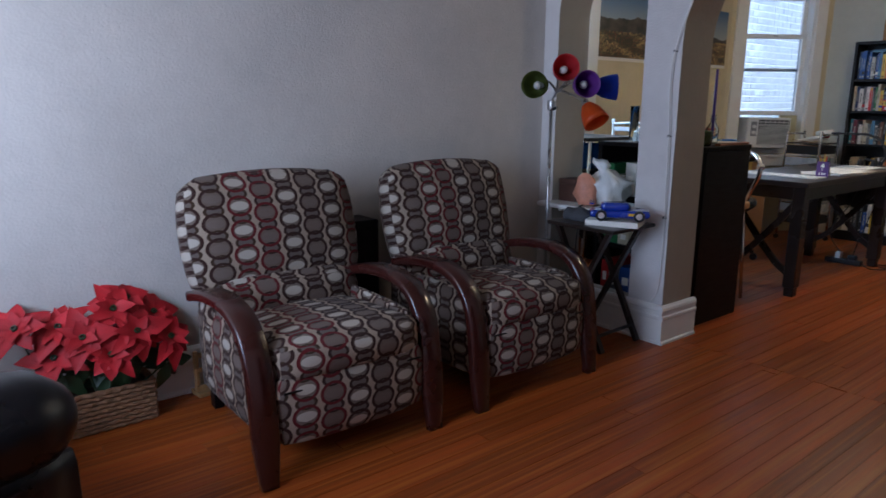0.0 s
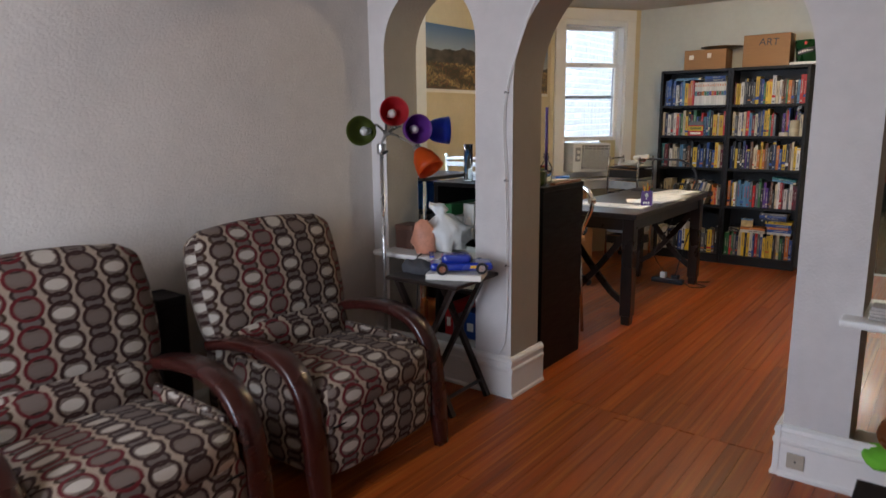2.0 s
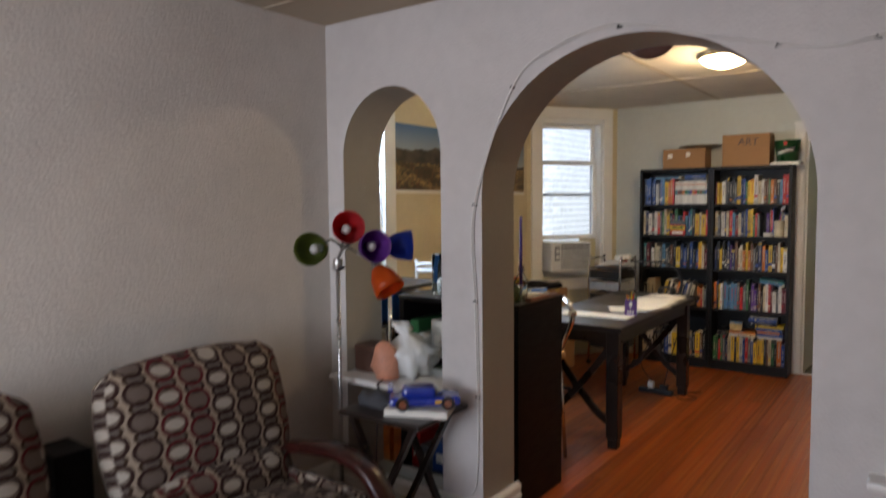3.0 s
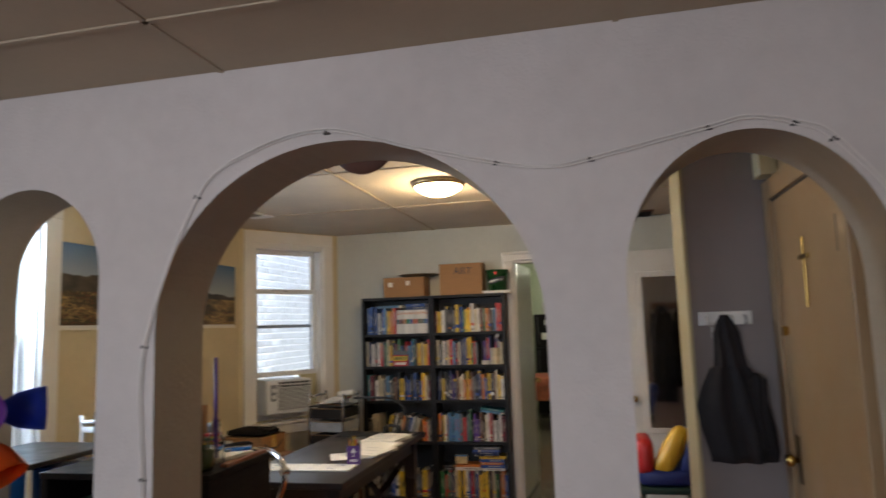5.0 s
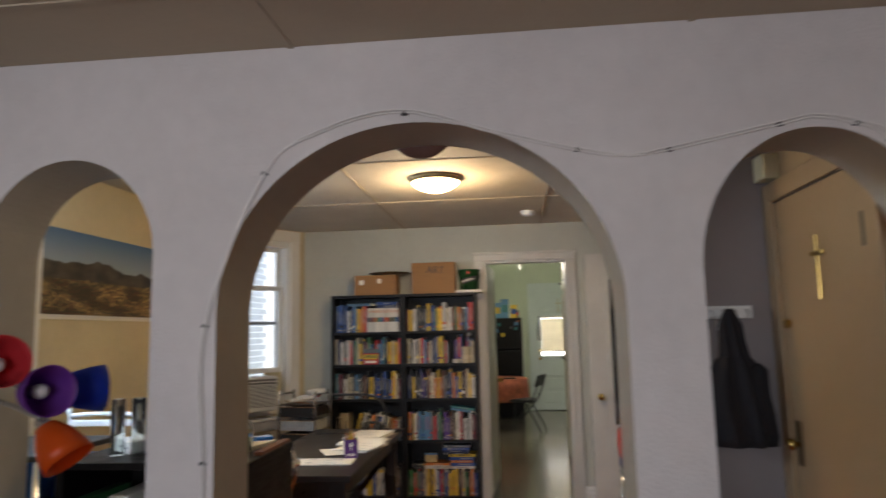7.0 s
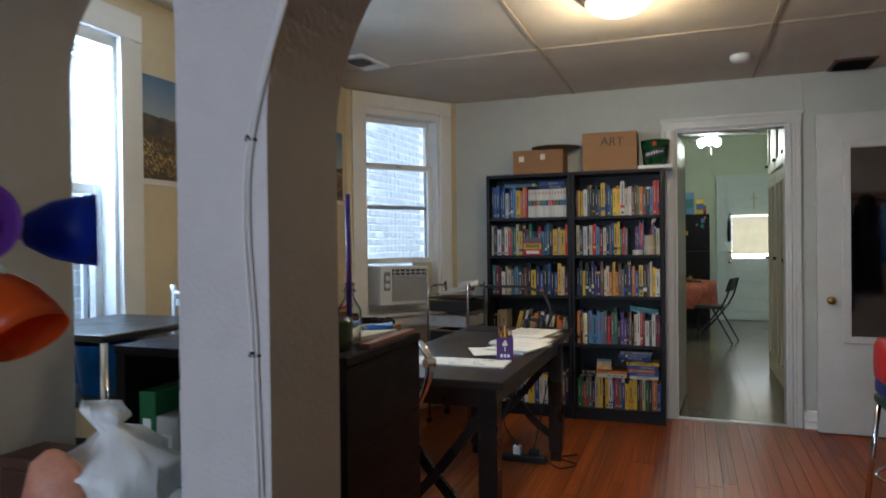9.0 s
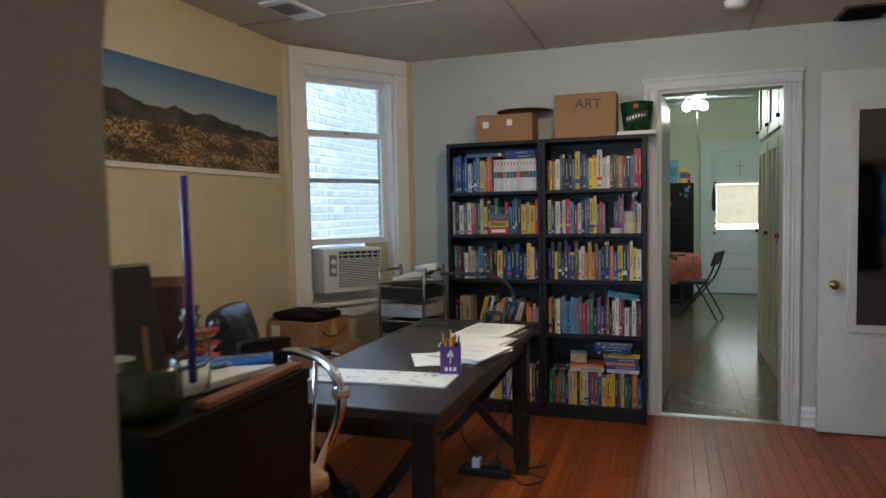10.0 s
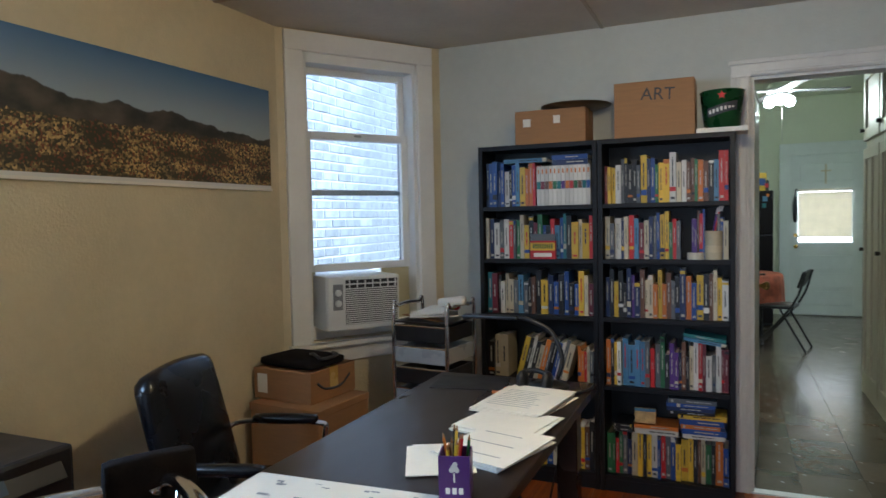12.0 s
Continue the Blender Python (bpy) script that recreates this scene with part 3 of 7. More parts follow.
# leather club chair: its near arm comes into view
sofa = thing("leather_chair", "black leather club chair with fat rolled arms", "chair", pose(-1.36, -3.31, 0, 0, 0, 110))
for y in (0.38, -0.38):
    part("arm", turned(cushion(0.92, 0.26, 0.24, 0.012, 0.115, 14), Matrix.Translation((0.03, y, 0.465))), M_LEATH, sofa, "rolled black leather arm", smooth=True)
    part("arm_panel", turned(cushion(0.88, 0.19, 0.38, 0.006, 0.03), Matrix.Translation((0.03, y, 0.20))), M_LEATH, sofa, smooth=True)
part("backrest", turned(cushion(0.22, 0.6, 0.5, 0.03, 0.08), Matrix.Translation((-0.42, 0, 0.62))), M_LEATH, sofa, smooth=True)
part("base", box(-0.5, -0.29, 0.05, 0.42, 0.29, 0.28, 0.02), M_LEATH, sofa)
part("seat_cushion", turned(cushion(0.72, 0.54, 0.18, 0.03, 0.05), Matrix.Translation((0.08, 0, 0.37))), M_LEATH, sofa, smooth=True)

# lamp with five coloured shades
def shade_colour(name, c):
    m = mat(name, c, 0.35, var=0.08)
    t = m.node_tree
    thin = t.nodes.new("ShaderNodeBsdfTranslucent")
    thin.inputs[0].default_value = (*c, 1)
    mix = t.nodes.new("ShaderNodeMixShader")
    mix.inputs[0].default_value = 0.62
    t.links.new(t.nodes["Principled BSDF"].outputs[0], mix.inputs[1])
    t.links.new(thin.outputs[0], mix.inputs[2])
    t.links.new(mix.outputs[0], t.nodes["Material Output"].inputs[0])
    return m


M_BULB = mat("bulb_glass_white", (0.52, 0.50, 0.47), 0.3, var=0.02)


def floor_lamp():
    o = Vector((-1.88, -0.195, 0))
    lamp = thing("floor_lamp", "slim steel floor lamp with five coloured plastic cone shades", "lamp", pose(*o))
    part("base", spin(((0.005, 0), (0.13, 0), (0.13, 0.012), (0.11, 0.022), (0.02, 0.03), (0.005, 0.03)), 32), M_NICKEL, lamp, smooth=True)
    part("pole", rod((0, 0, 0.02), (0, 0, 1.19), 0.0095, 14), M_NICKEL, lamp, "brushed steel pole", smooth=True)
    part("hub", spin(((0.005, 1.185), (0.021, 1.186), (0.0225, 1.19), (0.0225, 1.232), (0.021, 1.236), (0.005, 1.237)), 22), M_NICKEL, lamp, smooth=True)
    view, side = Vector((0.67, -0.74, 0.0)), Vector((0.744, 0.667, 0))
    up = Vector((0, 0, 1))
    heads = (("green", (0.13, 0.16, 0.03), (0.207, -0.33, 1.305), view - 0.30 * side + 0.05 * up),
             ("red", (0.62, 0.05, 0.06), (0.274, -0.22, 1.38), view + 0.22 * side + 0.20 * up),
             ("purple", (0.22, 0.06, 0.36), (0.345, -0.153, 1.31), view + 0.35 * side + 0.05 * up),
             ("blue", (0.015, 0.06, 0.50), (0.343, 0.017, 1.302), 0.95 * side - 0.10 * view),
             ("orange", (0.75, 0.13, 0.015), (0.35, -0.085, 1.168), 0.45 * side + 0.42 * view - 0.75 * up))
    for word, colour, at, aim in heads:
        at = Vector(at)
        aim = aim.normalized()
        m = Matrix.Translation(at) @ aim.to_track_quat("Z", "Y").to_matrix().to_4x4()
        tail = at - aim * 0.085
        neck = Vector((0, 0, 1.235))
        part("gooseneck", tube([neck, neck + Vector((tail.x * 0.15, 0.0, 0.05)), neck.lerp(tail, 0.6) + Vector((0, 0.01, 0.055 if word != "orange" else 0.03)), tail], 0.0065, 8, 8), M_NICKEL, lamp, smooth=True)
        prof = ((0.022, -0.062), (0.028, -0.058), (0.050, -0.02), (0.060, 0.02), (0.0645, 0.052), (0.0628, 0.052), (0.058, 0.02), (0.048, -0.018), (0.025, -0.054), (0.004, -0.056))
        sh = part("shade", spin(prof, 28, m), shade_colour("shade_" + word, colour), lamp, word + " translucent plastic cone shade", smooth=True)
        part("socket", cyl(0.019, 0.017, 0.05, m @ Matrix.Translation((0, 0, -0.085)), 14), M_NICKEL, sh, smooth=True)
        part("bulb", spin(((0.003, -0.055), (0.011, -0.052), (0.012, -0.030), (0.018, -0.016), (0.020, 0.0), (0.013, 0.014), (0.002, 0.018)), 16, m), M_BULB, sh, smooth=True)
    part("switch_knob", turned(cyl(0.008, 0.007, 0.03), pose(0.02, -0.01, 1.19, 0, 70, 0)), M_PLB, lamp)


floor_lamp()


def tray_table():
    tb = thing("tray_table", "dark wooden folding tray table with crossed legs", "table", pose(-1.49, -0.215, 0, 0, 0, 2))
    part("tabletop", box(-0.205, -0.18, 0.612, 0.205, 0.18, 0.632, 0.006), M_ESP, tb)
    for s in (-1, 1):
        y = s * 0.15
        part("leg", beam((-0.15, y, 0.612), (0.16, y, 0.0), 0.022, 0.03, up=(0, 1, 0)), M_ESP, tb)
        part("leg", beam((0.15, y - s * 0.026, 0.612), (-0.16, y - s * 0.026, 0.0), 0.022, 0.03, up=(0, 1, 0)), M_ESP, tb)
    part("stretcher", rod((0.125, -0.16, 0.08), (0.125, 0.16, 0.08), 0.009), M_ESP, tb)
    part("stretcher", rod((-0.125, -0.14, 0.08), (-0.125, 0.14, 0.08), 0.009), M_ESP, tb)


tray_table()
M_CARB = mat("toy_blue", (0.012, 0.035, 0.30), 0.25, var=0.15, coat=0.4)
M_GREY = mat("dark_grey_cloth", (0.05, 0.05, 0.055), 0.9, var=0.3, bump=0.4, bscale=60)
tagged(link("flat_box", turned(box(-0.13, -0.085, 0, 0.13, 0.085, 0.028, 0.003), pose(-1.395, -0.225, 0.632, 0, 0, 24)), M_PAPER), "flat white cardboard box lying on the tray table", "box")
car = thing("toy_car", "blue toy sports car parked on a white box", "toy", pose(-1.365, -0.235, 0.660, 0, 0, 40) @ Matrix.Scale(1.3, 4))
body = bmesh.new()
box(-0.11, -0.045, 0.012, 0.11, 0.045, 0.04, 0.012, 3, body)
box(-0.07, -0.036, 0.036, 0.035, 0.036, 0.068, 0.014, 3, body)
box(-0.112, -0.042, 0.062, -0.095, 0.042, 0.068, bm=body)
part("body", body, M_CARB, car, smooth=False)
part("windscreen", box(0.012, -0.03, 0.042, 0.04, 0.03, 0.060, 0.006), M_PLB, car)
part("stripe", box(0.03, -0.046, 0.022, 0.09, -0.0455, 0.032), mat("toy_yellow", (0.7, 0.4, 0.02), 0.4), car)
for x in (-0.068, 0.07):
    for y in (-0.046, 0.036):
        wh = part("wheel", turned(cyl(0.021, 0.021, 0.012, seg=18), pose(x, y + 0.011, 0.021, 90)), M_PLB, car)
        part("rim", turned(cyl(0.012, 0.012, 0.014, seg=12), pose(x, y + 0.012, 0.021, 90)), M_CHROME, wh)
bm = turned(cushion(0.16, 0.10, 0.05, 0.01, 0.02, 8), pose(-1.60, -0.25, 0.655))
for v in bm.verts:
    v.co.z += 0.018 * noise.noise(v.co * 22)
tagged(link("cloth", bm, M_GREY, smooth=True), "dark grey crumpled cloth on the tray table", "cloth")


def ledge(name, x0, x1):
    sh = thing(name, "white painted board shelf across a small arch", "shelf", pose(x0, 0, 0))
    bm = box(0, -0.085, 0.635, x1 - x0, 0.30, 0.662, 0.010, 3)
    part("board", bm, M_TRIM, sh)
    for x in (0.09, x1 - x0 - 0.09):
        part("cleat", box(x - 0.012, 0.02, 0.605, x + 0.012, 0.24, 0.635), M_TRIM, sh)


ledge("arch_shelf", -2.07, -1.40)
ledge("arch_shelf", 0.134, 0.935)
M_SALT = mat("pink_salt_rock", (0.62, 0.27, 0.17), 0.55, var=0.3, scale=12, bump=0.8, bscale=30)
bm = spin(((0.01, 0), (0.05, 0.005), (0.062, 0.05), (0.058, 0.10), (0.045, 0.145), (0.02, 0.17), (0.004, 0.175)), 20)
for v in bm.verts:
    v.co += v.co.normalized() * (0.022 * noise.noise(v.co * 14) + 0.012 * noise.noise(v.co * 45))
salt = thing("salt_lamp", "rough pink rock salt lamp on the shelf", "lamp", pose(-1.76, -0.015, 0.662))
part("rock", turned(bm, Matrix.Translation((0, 0, 0.006))), M_SALT, salt, smooth=True)
part("cord", tube([(0, 0.04, 0.012), (0.02, -0.08, 0.004), (0.03, -0.085, -0.03), (0.02, -0.09, -0.2), (0.01, -0.095, -0.50)], 0.004), M_PLB, salt)
M_BAG = mat("white_thin_plastic", (0.72, 0.72, 0.70), 0.35, var=0.06, bump=0.5, bscale=50)
bm = spin(((0.01, 0), (0.10, 0.01), (0.115, 0.07), (0.10, 0.13), (0.05, 0.17), (0.022, 0.19), (0.05, 0.23), (0.035, 0.245), (0.004, 0.20)), 36)
for v in bm.verts:
    a = math.atan2(v.co.y, v.co.x)
    fold = 0.16 * math.sin(7 * a + 40 * v.co.z) + 0.5 * noise.noise(v.co * 19)
    v.co += Vector((v.co.x, v.co.y, 0)) * fold + Vector((-0.55 * max(0, v.co.z - 0.12), 0, 0.03 * noise.noise(v.co * 24)))
tagged(link("plastic_bag", turned(bm, pose(-1.72, 0.12, 0.664)), M_BAG, smooth=True), "crumpled white plastic bag knotted on the shelf", "bag")
M_BROWN = mat("brown_wood_box", (0.10, 0.045, 0.03), 0.6, var=0.25, bump=0.2)
bx = thing("wooden_box", "small brown wooden box on the shelf", "box", pose(-1.95, 0.10, 0.662))
part("body", box(-0.06, -0.06, 0.0, 0.06, 0.06, 0.10, 0.004), M_BROWN, bx)
part("lid", box(-0.063, -0.063, 0.10, 0.063, 0.063, 0.13, 0.006), M_BROWN, bx)
tagged(link("paper_sheet", turned(box(-0.10, -0.09, 0, 0.10, 0.09, 0.004), pose(-1.56, 0.05, 0.662, 0, 0, 12)), M_PAPER), "white sheets of paper on the shelf", "paper")
# under the far shelf: bowls on the kerb of the arch
M_BOWL = mat("varnished_bowl_wood", (0.20, 0.065, 0.02), 0.3, var=0.3, scale=10, coat=0.3)
bm = spin(((0.02, 0.0), (0.06, 0.0), (0.12, 0.03), (0.155, 0.075), (0.148, 0.078), (0.11, 0.04), (0.05, 0.014), (0.003, 0.012)), 32)
tagged(link("wooden_bowl", turned(bm, pose(0.44, 0.06, 0.20, 18, -12, 0)), M_BOWL, smooth=True), "wide varnished brown wooden bowl leaning on cloths", "bowl")
M_LIME = mat("lime_cloth", (0.16, 0.55, 0.03), 0.8, var=0.15)
M_YEL = mat("yellow_cloth", (0.75, 0.33, 0.02), 0.8, var=0.15)
for nm, mt, at, lab in (("cloth", M_LIME, (0.33, -0.01, 0.17), "lime green folded cloth under the bowl"), ("cloth", M_YEL, (0.43, -0.05, 0.17), "orange yellow folded cloth under the bowl")):
    bm = turned(cushion(0.16, 0.12, 0.06, 0.01, 0.025, 8), pose(*at, 0, 0, 20))
    for v in bm.verts:
        v.co.z += 0.012 * noise.noise(v.co * 25)
    tagged(link(nm, bm, mt, smooth=True), lab, "cloth")
M_STONE = mat("pale_basket_weave", (0.46, 0.42, 0.38), 0.8, var=0.3, bump=0.6, bscale=60)
bk = bmesh.new()
for k in range(4):
    for i in range(6):
        box(0.215 + i * 0.024 + 0.006 * (k % 2), -0.04, 0.664 + k * 0.012, 0.215 + i * 0.024 + 0.026 + 0.006 * (k % 2), 0.04, 0.664 + k * 0.012 + 0.011, 0.003, 1, bk)
tagged(link("woven_tray", bk, M_STONE), "small pale woven tray on the shelf", "tray")
bm = turned(cushion(0.14, 0.10, 0.07, 0.01, 0.03, 8), pose(0.36, 0.06, 0.70))
for v in bm.verts:
    v.co += v.co.normalized() * 0.012 * noise.noise(v.co * 40)
tagged(link("pine_cone", bm, M_BROWN, smooth=True), "dark brown dried cone ornament on the shelf", "ornament")
# black furniture along the far side
st = thing("media_stand", "low black media stand on the floor", "cabinet", pose(0.28, -1.55, 0))
part("body", box(0.02, 0.02, 0.04, 0.62, 0.83, 0.37), M_BLACK, st)
part("top", box(0, 0, 0.37, 0.64, 0.85, 0.40, 0.004), M_BLACK, st)
part("plinth", box(0.04, 0.03, 0, 0.6, 0.82, 0.04), M_BLACK, st)
for y in (0.02, 0.43):
    d = part("door", box(0.0, y + 0.01, 0.05, 0.02, y + 0.39, 0.36, 0.003), M_BLACK, st)
    part("handle", rod((-0.012, y + 0.2, 0.18), (-0.012, y + 0.2, 0.24), 0.005), M_STEEL, d)
tv = thing("television", "tall black flat-panel television beside the wall", "television", pose(0.80, -1.14, 0.40))
part("panel", box(-0.02, -0.42, 0.10, 0.02, 0.42, 1.01, 0.006), M_PLB, tv)
part("stand_foot", box(-0.10, -0.2, 0, 0.10, 0.2, 0.015, 0.004), M_PLB, tv)
part("stand_neck", box(-0.02, -0.05, 0.015, 0.01, 0.05, 0.12), M_PLB, tv)
# wires clipped round the arches
M_NAIL = M_CLIP
cable = thing("cable", "white twin cable clipped round the arches", "cable", pose(0, 0, 0))
CLIPS = ((-1.27, 1.066), (-1.272, 1.468), (-1.091, 1.929), (-0.653, 2.094), (-0.141, 1.955), (0.119, 1.942), (0.427, 2.0), (0.637, 1.991), (0.724, 1.941), (0.905, 1.62), (0.918, 1.15))
for off in (0.0, 0.009):
    pts = [(-1.31, -0.008, 0.20), (-1.262, -0.008, 0.32), (-1.262 + off, -0.008, 0.75)] + [(x + off, -0.008, z + off * 0.8) for x, z in CLIPS[:3]] + [(-0.90, -0.008, 2.055 + off), (-0.653, -0.008, 2.10 + off), (-0.38, -0.008, 2.02 + off), (-0.141, -0.008, 1.955 + off), (0.0, -0.008, 1.932 + off * 0.5)] + [(x, -0.008, z + off) for x, z in CLIPS[5:7]] + [(0.53, -0.008, 2.017 + off)] + [(x + off, -0.008, z + off) for x, z in CLIPS[7:9]] + [(0.86 + off, -0.008, 1.76), (0.905 + off, -0.008, 1.62), (0.918 + off * 1.6, -0.008, 1.15), (0.925 - off * 2, -0.008, 0.6), (0.93, -0.008, 0.25)]
    part("wire", tube(pts, 0.0030, 6, 8), M_CABLE, cable, smooth=True)
for x, z in CLIPS + ((-1.262, 0.66),):
    cl = bmesh.new()
    box(x - 0.008, -0.010, z - 0.003, x + 0.012, 0.0, z + 0.003, bm=cl)
    rod((x, -0.014, z + 0.005), (x, 0.0, z + 0.005), 0.0035, 8, cl)
    part("clip", cl, M_NAIL, cable, "small dark cable clip")
# skirting and sockets
def skirting(name, x0, y0, x1, y1, out, h=0.205):
    """Moulded board along a wall from (x0, y0) to (x1, y1); out points into the room."""
    a, b, o = Vector((x0, y0, 0)), Vector((x1, y1, 0)), Vector((*out, 0)).normalized()
    bm = bmesh.new()
    prof = ((0.0, 0), (0.030, 0), (0.030, 0.012), (0.022, 0.020), (0.022, h - 0.075), (0.027, h - 0.068), (0.027, h - 0.056), (0.020, h - 0.05), (0.020, h - 0.03), (0.025, h - 0.024), (0.022, h - 0.010), (0.010, h), (0.0, h))
    r0 = [bm.verts.new(a + o * d + Vector((0, 0, z))) for d, z in prof]
    r1 = [bm.verts.new(b + o * d + Vector((0, 0, z))) for d, z in prof]
    for k in range(len(prof) - 1):
        bm.faces.new((r0[k], r0[k + 1], r1[k + 1], r1[k]))
    bm.faces.new(r0), bm.faces.new(r1)
    return structure(name, bm, M_TRIM, "white moulded wooden baseboard", "baseboard")


skirting("baseboard", -2.13, 0, -1.238, 0, (0, -1))
skirting("baseboard", -0.022, 0, 0.96, 0, (0, -1))
skirting("baseboard", -1.238, -0.026, -1.238, T + 0.026, (1, 0))
skirting("baseboard", -0.022, -0.026, -0.022, T + 0.026, (-1, 0))
skirting("baseboard", LX0, -4.3, LX0, -0.026, (1, 0), 0.2)
skirting("baseboard", LX1, -4.3, LX1, -0.026, (-1, 0))
sk = thing("wall_socket", "beige square socket plate on the baseboard", "socket", pose(0.035, -0.024, 0.072))
part("plate", box(-0.03, -0.006, -0.03, 0.03, 0, 0.03, 0.002), mat("beige_plastic", (0.42, 0.36, 0.28), 0.5), sk)
part("hole", turned(cyl(0.004, 0.004, 0.002, seg=10), pose(0, -0.0055, 0, 90)), M_PLB, sk)
so = thing("wall_outlet", "white power outlet plate low on the plaster wall", "socket", pose(LX0, -2.21, 0.30))
part("plate", box(0, -0.037, -0.058, 0.006, 0.037, 0.058, 0.002), M_PLW, so)
for z in (-0.022, 0.022):
    part("receptacle", box(0.006, -0.016, z - 0.014, 0.008, 0.016, z + 0.014, 0.001), M_PLW, so)


# ---- dining room ----
INKS = {"b": (0.02, 0.07, 0.28), "n": (0.012, 0.025, 0.09), "k": (0.012, 0.012, 0.013), "w": (0.70, 0.67, 0.60), "c": (0.58, 0.50, 0.34), "y": (0.72, 0.46, 0.03), "o": (0.60, 0.17, 0.02), "r": (0.52, 0.022, 0.022), "g": (0.03, 0.15, 0.05), "t": (0.02, 0.16, 0.17), "p": (0.09, 0.03, 0.20), "v": (0.14, 0.06, 0.03), "s": (0.11, 0.115, 0.12), "l": (0.09, 0.22, 0.36), "m": (0.14, 0.015, 0.025)}
WORDS = {"b": "blue", "n": "navy", "k": "black", "w": "white", "c": "cream", "y": "yellow", "o": "orange", "r": "red", "g": "green", "t": "teal", "p": "purple", "v": "brown", "s": "grey", "l": "pale blue", "m": "maroon"}
COVER = {k: mat("cover_" + v.replace(" ", "_"), tuple(0.82 * c for c in INKS[k]), 0.42, var=0.12, scale=12, spec=0.35, rand=0.18) for k, v in WORDS.items()}
M_LEAVES = mat("page_edges", (0.66, 0.60, 0.48), 0.9, var=0.1, scale=30, stretch=(20, 1, 1))
M_TITLE = mat("spine_print", (0.40, 0.37, 0.31), 0.6)
book_rng = random.Random(11)


def book(key, m, w, h, d, title=None, lying=False):
    """Spine looks to -y, its foot at the origin; w thick, h tall, d deep."""
    bk = thing("book", (WORDS[key] + " book lying flat on the shelf") if lying else (WORDS[key] + " book standing upright on the shelf"), "book", m, "books in the bookcases")
    cv = bmesh.new()
    e = 0.0022
    box(0, 0, 0, w, e, h, bm=cv)
    for x in (0, w - e):
        box(x, e, 0, x + e, d, h, bm=cv)
    part("cover", cv, COVER[key], bk)
    part("page_block", box(e, e, 0.003, w - e, d - 0.004, h - 0.003), M_LEAVES, bk)
    ink = M_TITLE if key in "bnkrgtpvmso" else M_INK
    rng = book_rng
    if key in "ly" and rng.random() < 0.6:
        ink = COVER[rng.choice("krnb")]
    if title and w > 0.016:
        words(title, w * 0.62, Matrix.Translation((w / 2, -0.0008, h * 0.55)) @ Euler((radians(90), radians(90), 0)).to_matrix().to_4x4(), ink, bk)
    else:
        a = h * rng.uniform(0.30, 0.42)
        z = a
        top = h * rng.uniform(0.72, 0.90)
        while z < top:
            l = rng.uniform(0.025, 0.06)
            part("title", box(w * 0.38, -0.0009, z, w * 0.58, 0, min(z + l, top)), ink, bk)
            z += l + 0.005
        if rng.random() < 0.5 and w > 0.018:
            part("emblem", box(w * 0.2, -0.0009, h * 0.06, w * 0.8, 0, h * 0.11), ink, bk)
    if rng.random() < 0.35:
        z = h * rng.choice((0.16, 0.22, 0.90))
        part("band", box(0.0004, -0.0005, z, w - 0.0004, 0, z + h * rng.uniform(0.05, 0.12)), COVER[rng.choice("kyrwbonc")], bk)
    return bk


def fill(codes, x0, x1, z, h0, h1, titles={}):
    """Stands one row of books, widths scaled to fill the row."""
    rng = book_rng
    ws = [rng.uniform(0.7, 1.35) * (1.25 if c in "yow" else 1.0) for c in codes]
    k = (x1 - x0) / sum(ws)
    x = x0
    for i, (c, w) in enumerate(zip(codes, ws)):
        h = rng.uniform(h0 - 0.012, h1 + 0.022)
        book(c, pose(x, 3.805 + rng.uniform(0, 0.022), z, 0, 0, rng.uniform(-1.2, 1.2)), w * k - 0.0008, h, rng.uniform(0.13, 0.165), titles.get(i))
        x += w * k


def pile(codes, x, z, length, tilt=0.0):
    """Books lying on top of one another, spines to the room."""
    rng = book_rng
    for c in codes:
        t, l = rng.uniform(0.016, 0.028), length * rng.uniform(0.88, 1.0)
        book(c, Matrix.Translation((x + rng.uniform(0, 0.012), 3.80, z + t)) @ Matrix.Rotation(radians(90), 4, "Y") @ Matrix.Rotation(0, 4, "X"), t, l, 0.15, None, True)
        z += t + 0.0006


SHELVES = (0.085, 0.540, 0.885, 1.178, 1.455)


def bookcase(x0, x1):
    bc = thing("bookcase", "tall black wooden bookcase crammed with books against the wall", "bookcase", pose(x0, 3.78, 0), "pair of bookcases")
    w = x1 - x0 - 0.002
    for x in (0, w - 0.024):
        part("side", box(x, 0, 0, x + 0.024, 0.222, 1.775, 0.0015, 1), M_BCASE, bc)
    part("top", box(0.024, 0, 1.751, w - 0.024, 0.222, 1.775, 0.0015, 1), M_BCASE, bc)
    part("back", box(0.024, 0.214, 0.06, w - 0.024, 0.221, 1.751), M_BCASE, bc)
    part("kickboard", box(0.024, 0.008, 0, w - 0.024, 0.022, 0.063), M_BCASE, bc)
    for z in SHELVES:
        part("shelf", box(0.024, 0.002, z - 0.022, w - 0.024, 0.214, z, 0.0015, 1), M_BCASE, bc)
    return bc


BX = (-1.935, -1.303, -0.668)
bookcase(BX[0], BX[1])
bookcase(BX[1], BX[2])
la, lb, ra, rb = BX[0] + 0.03, BX[1] - 0.032, BX[1] + 0.03, BX[2] - 0.032
s1, s2, s3, s4, s5 = SHELVES[::-1]
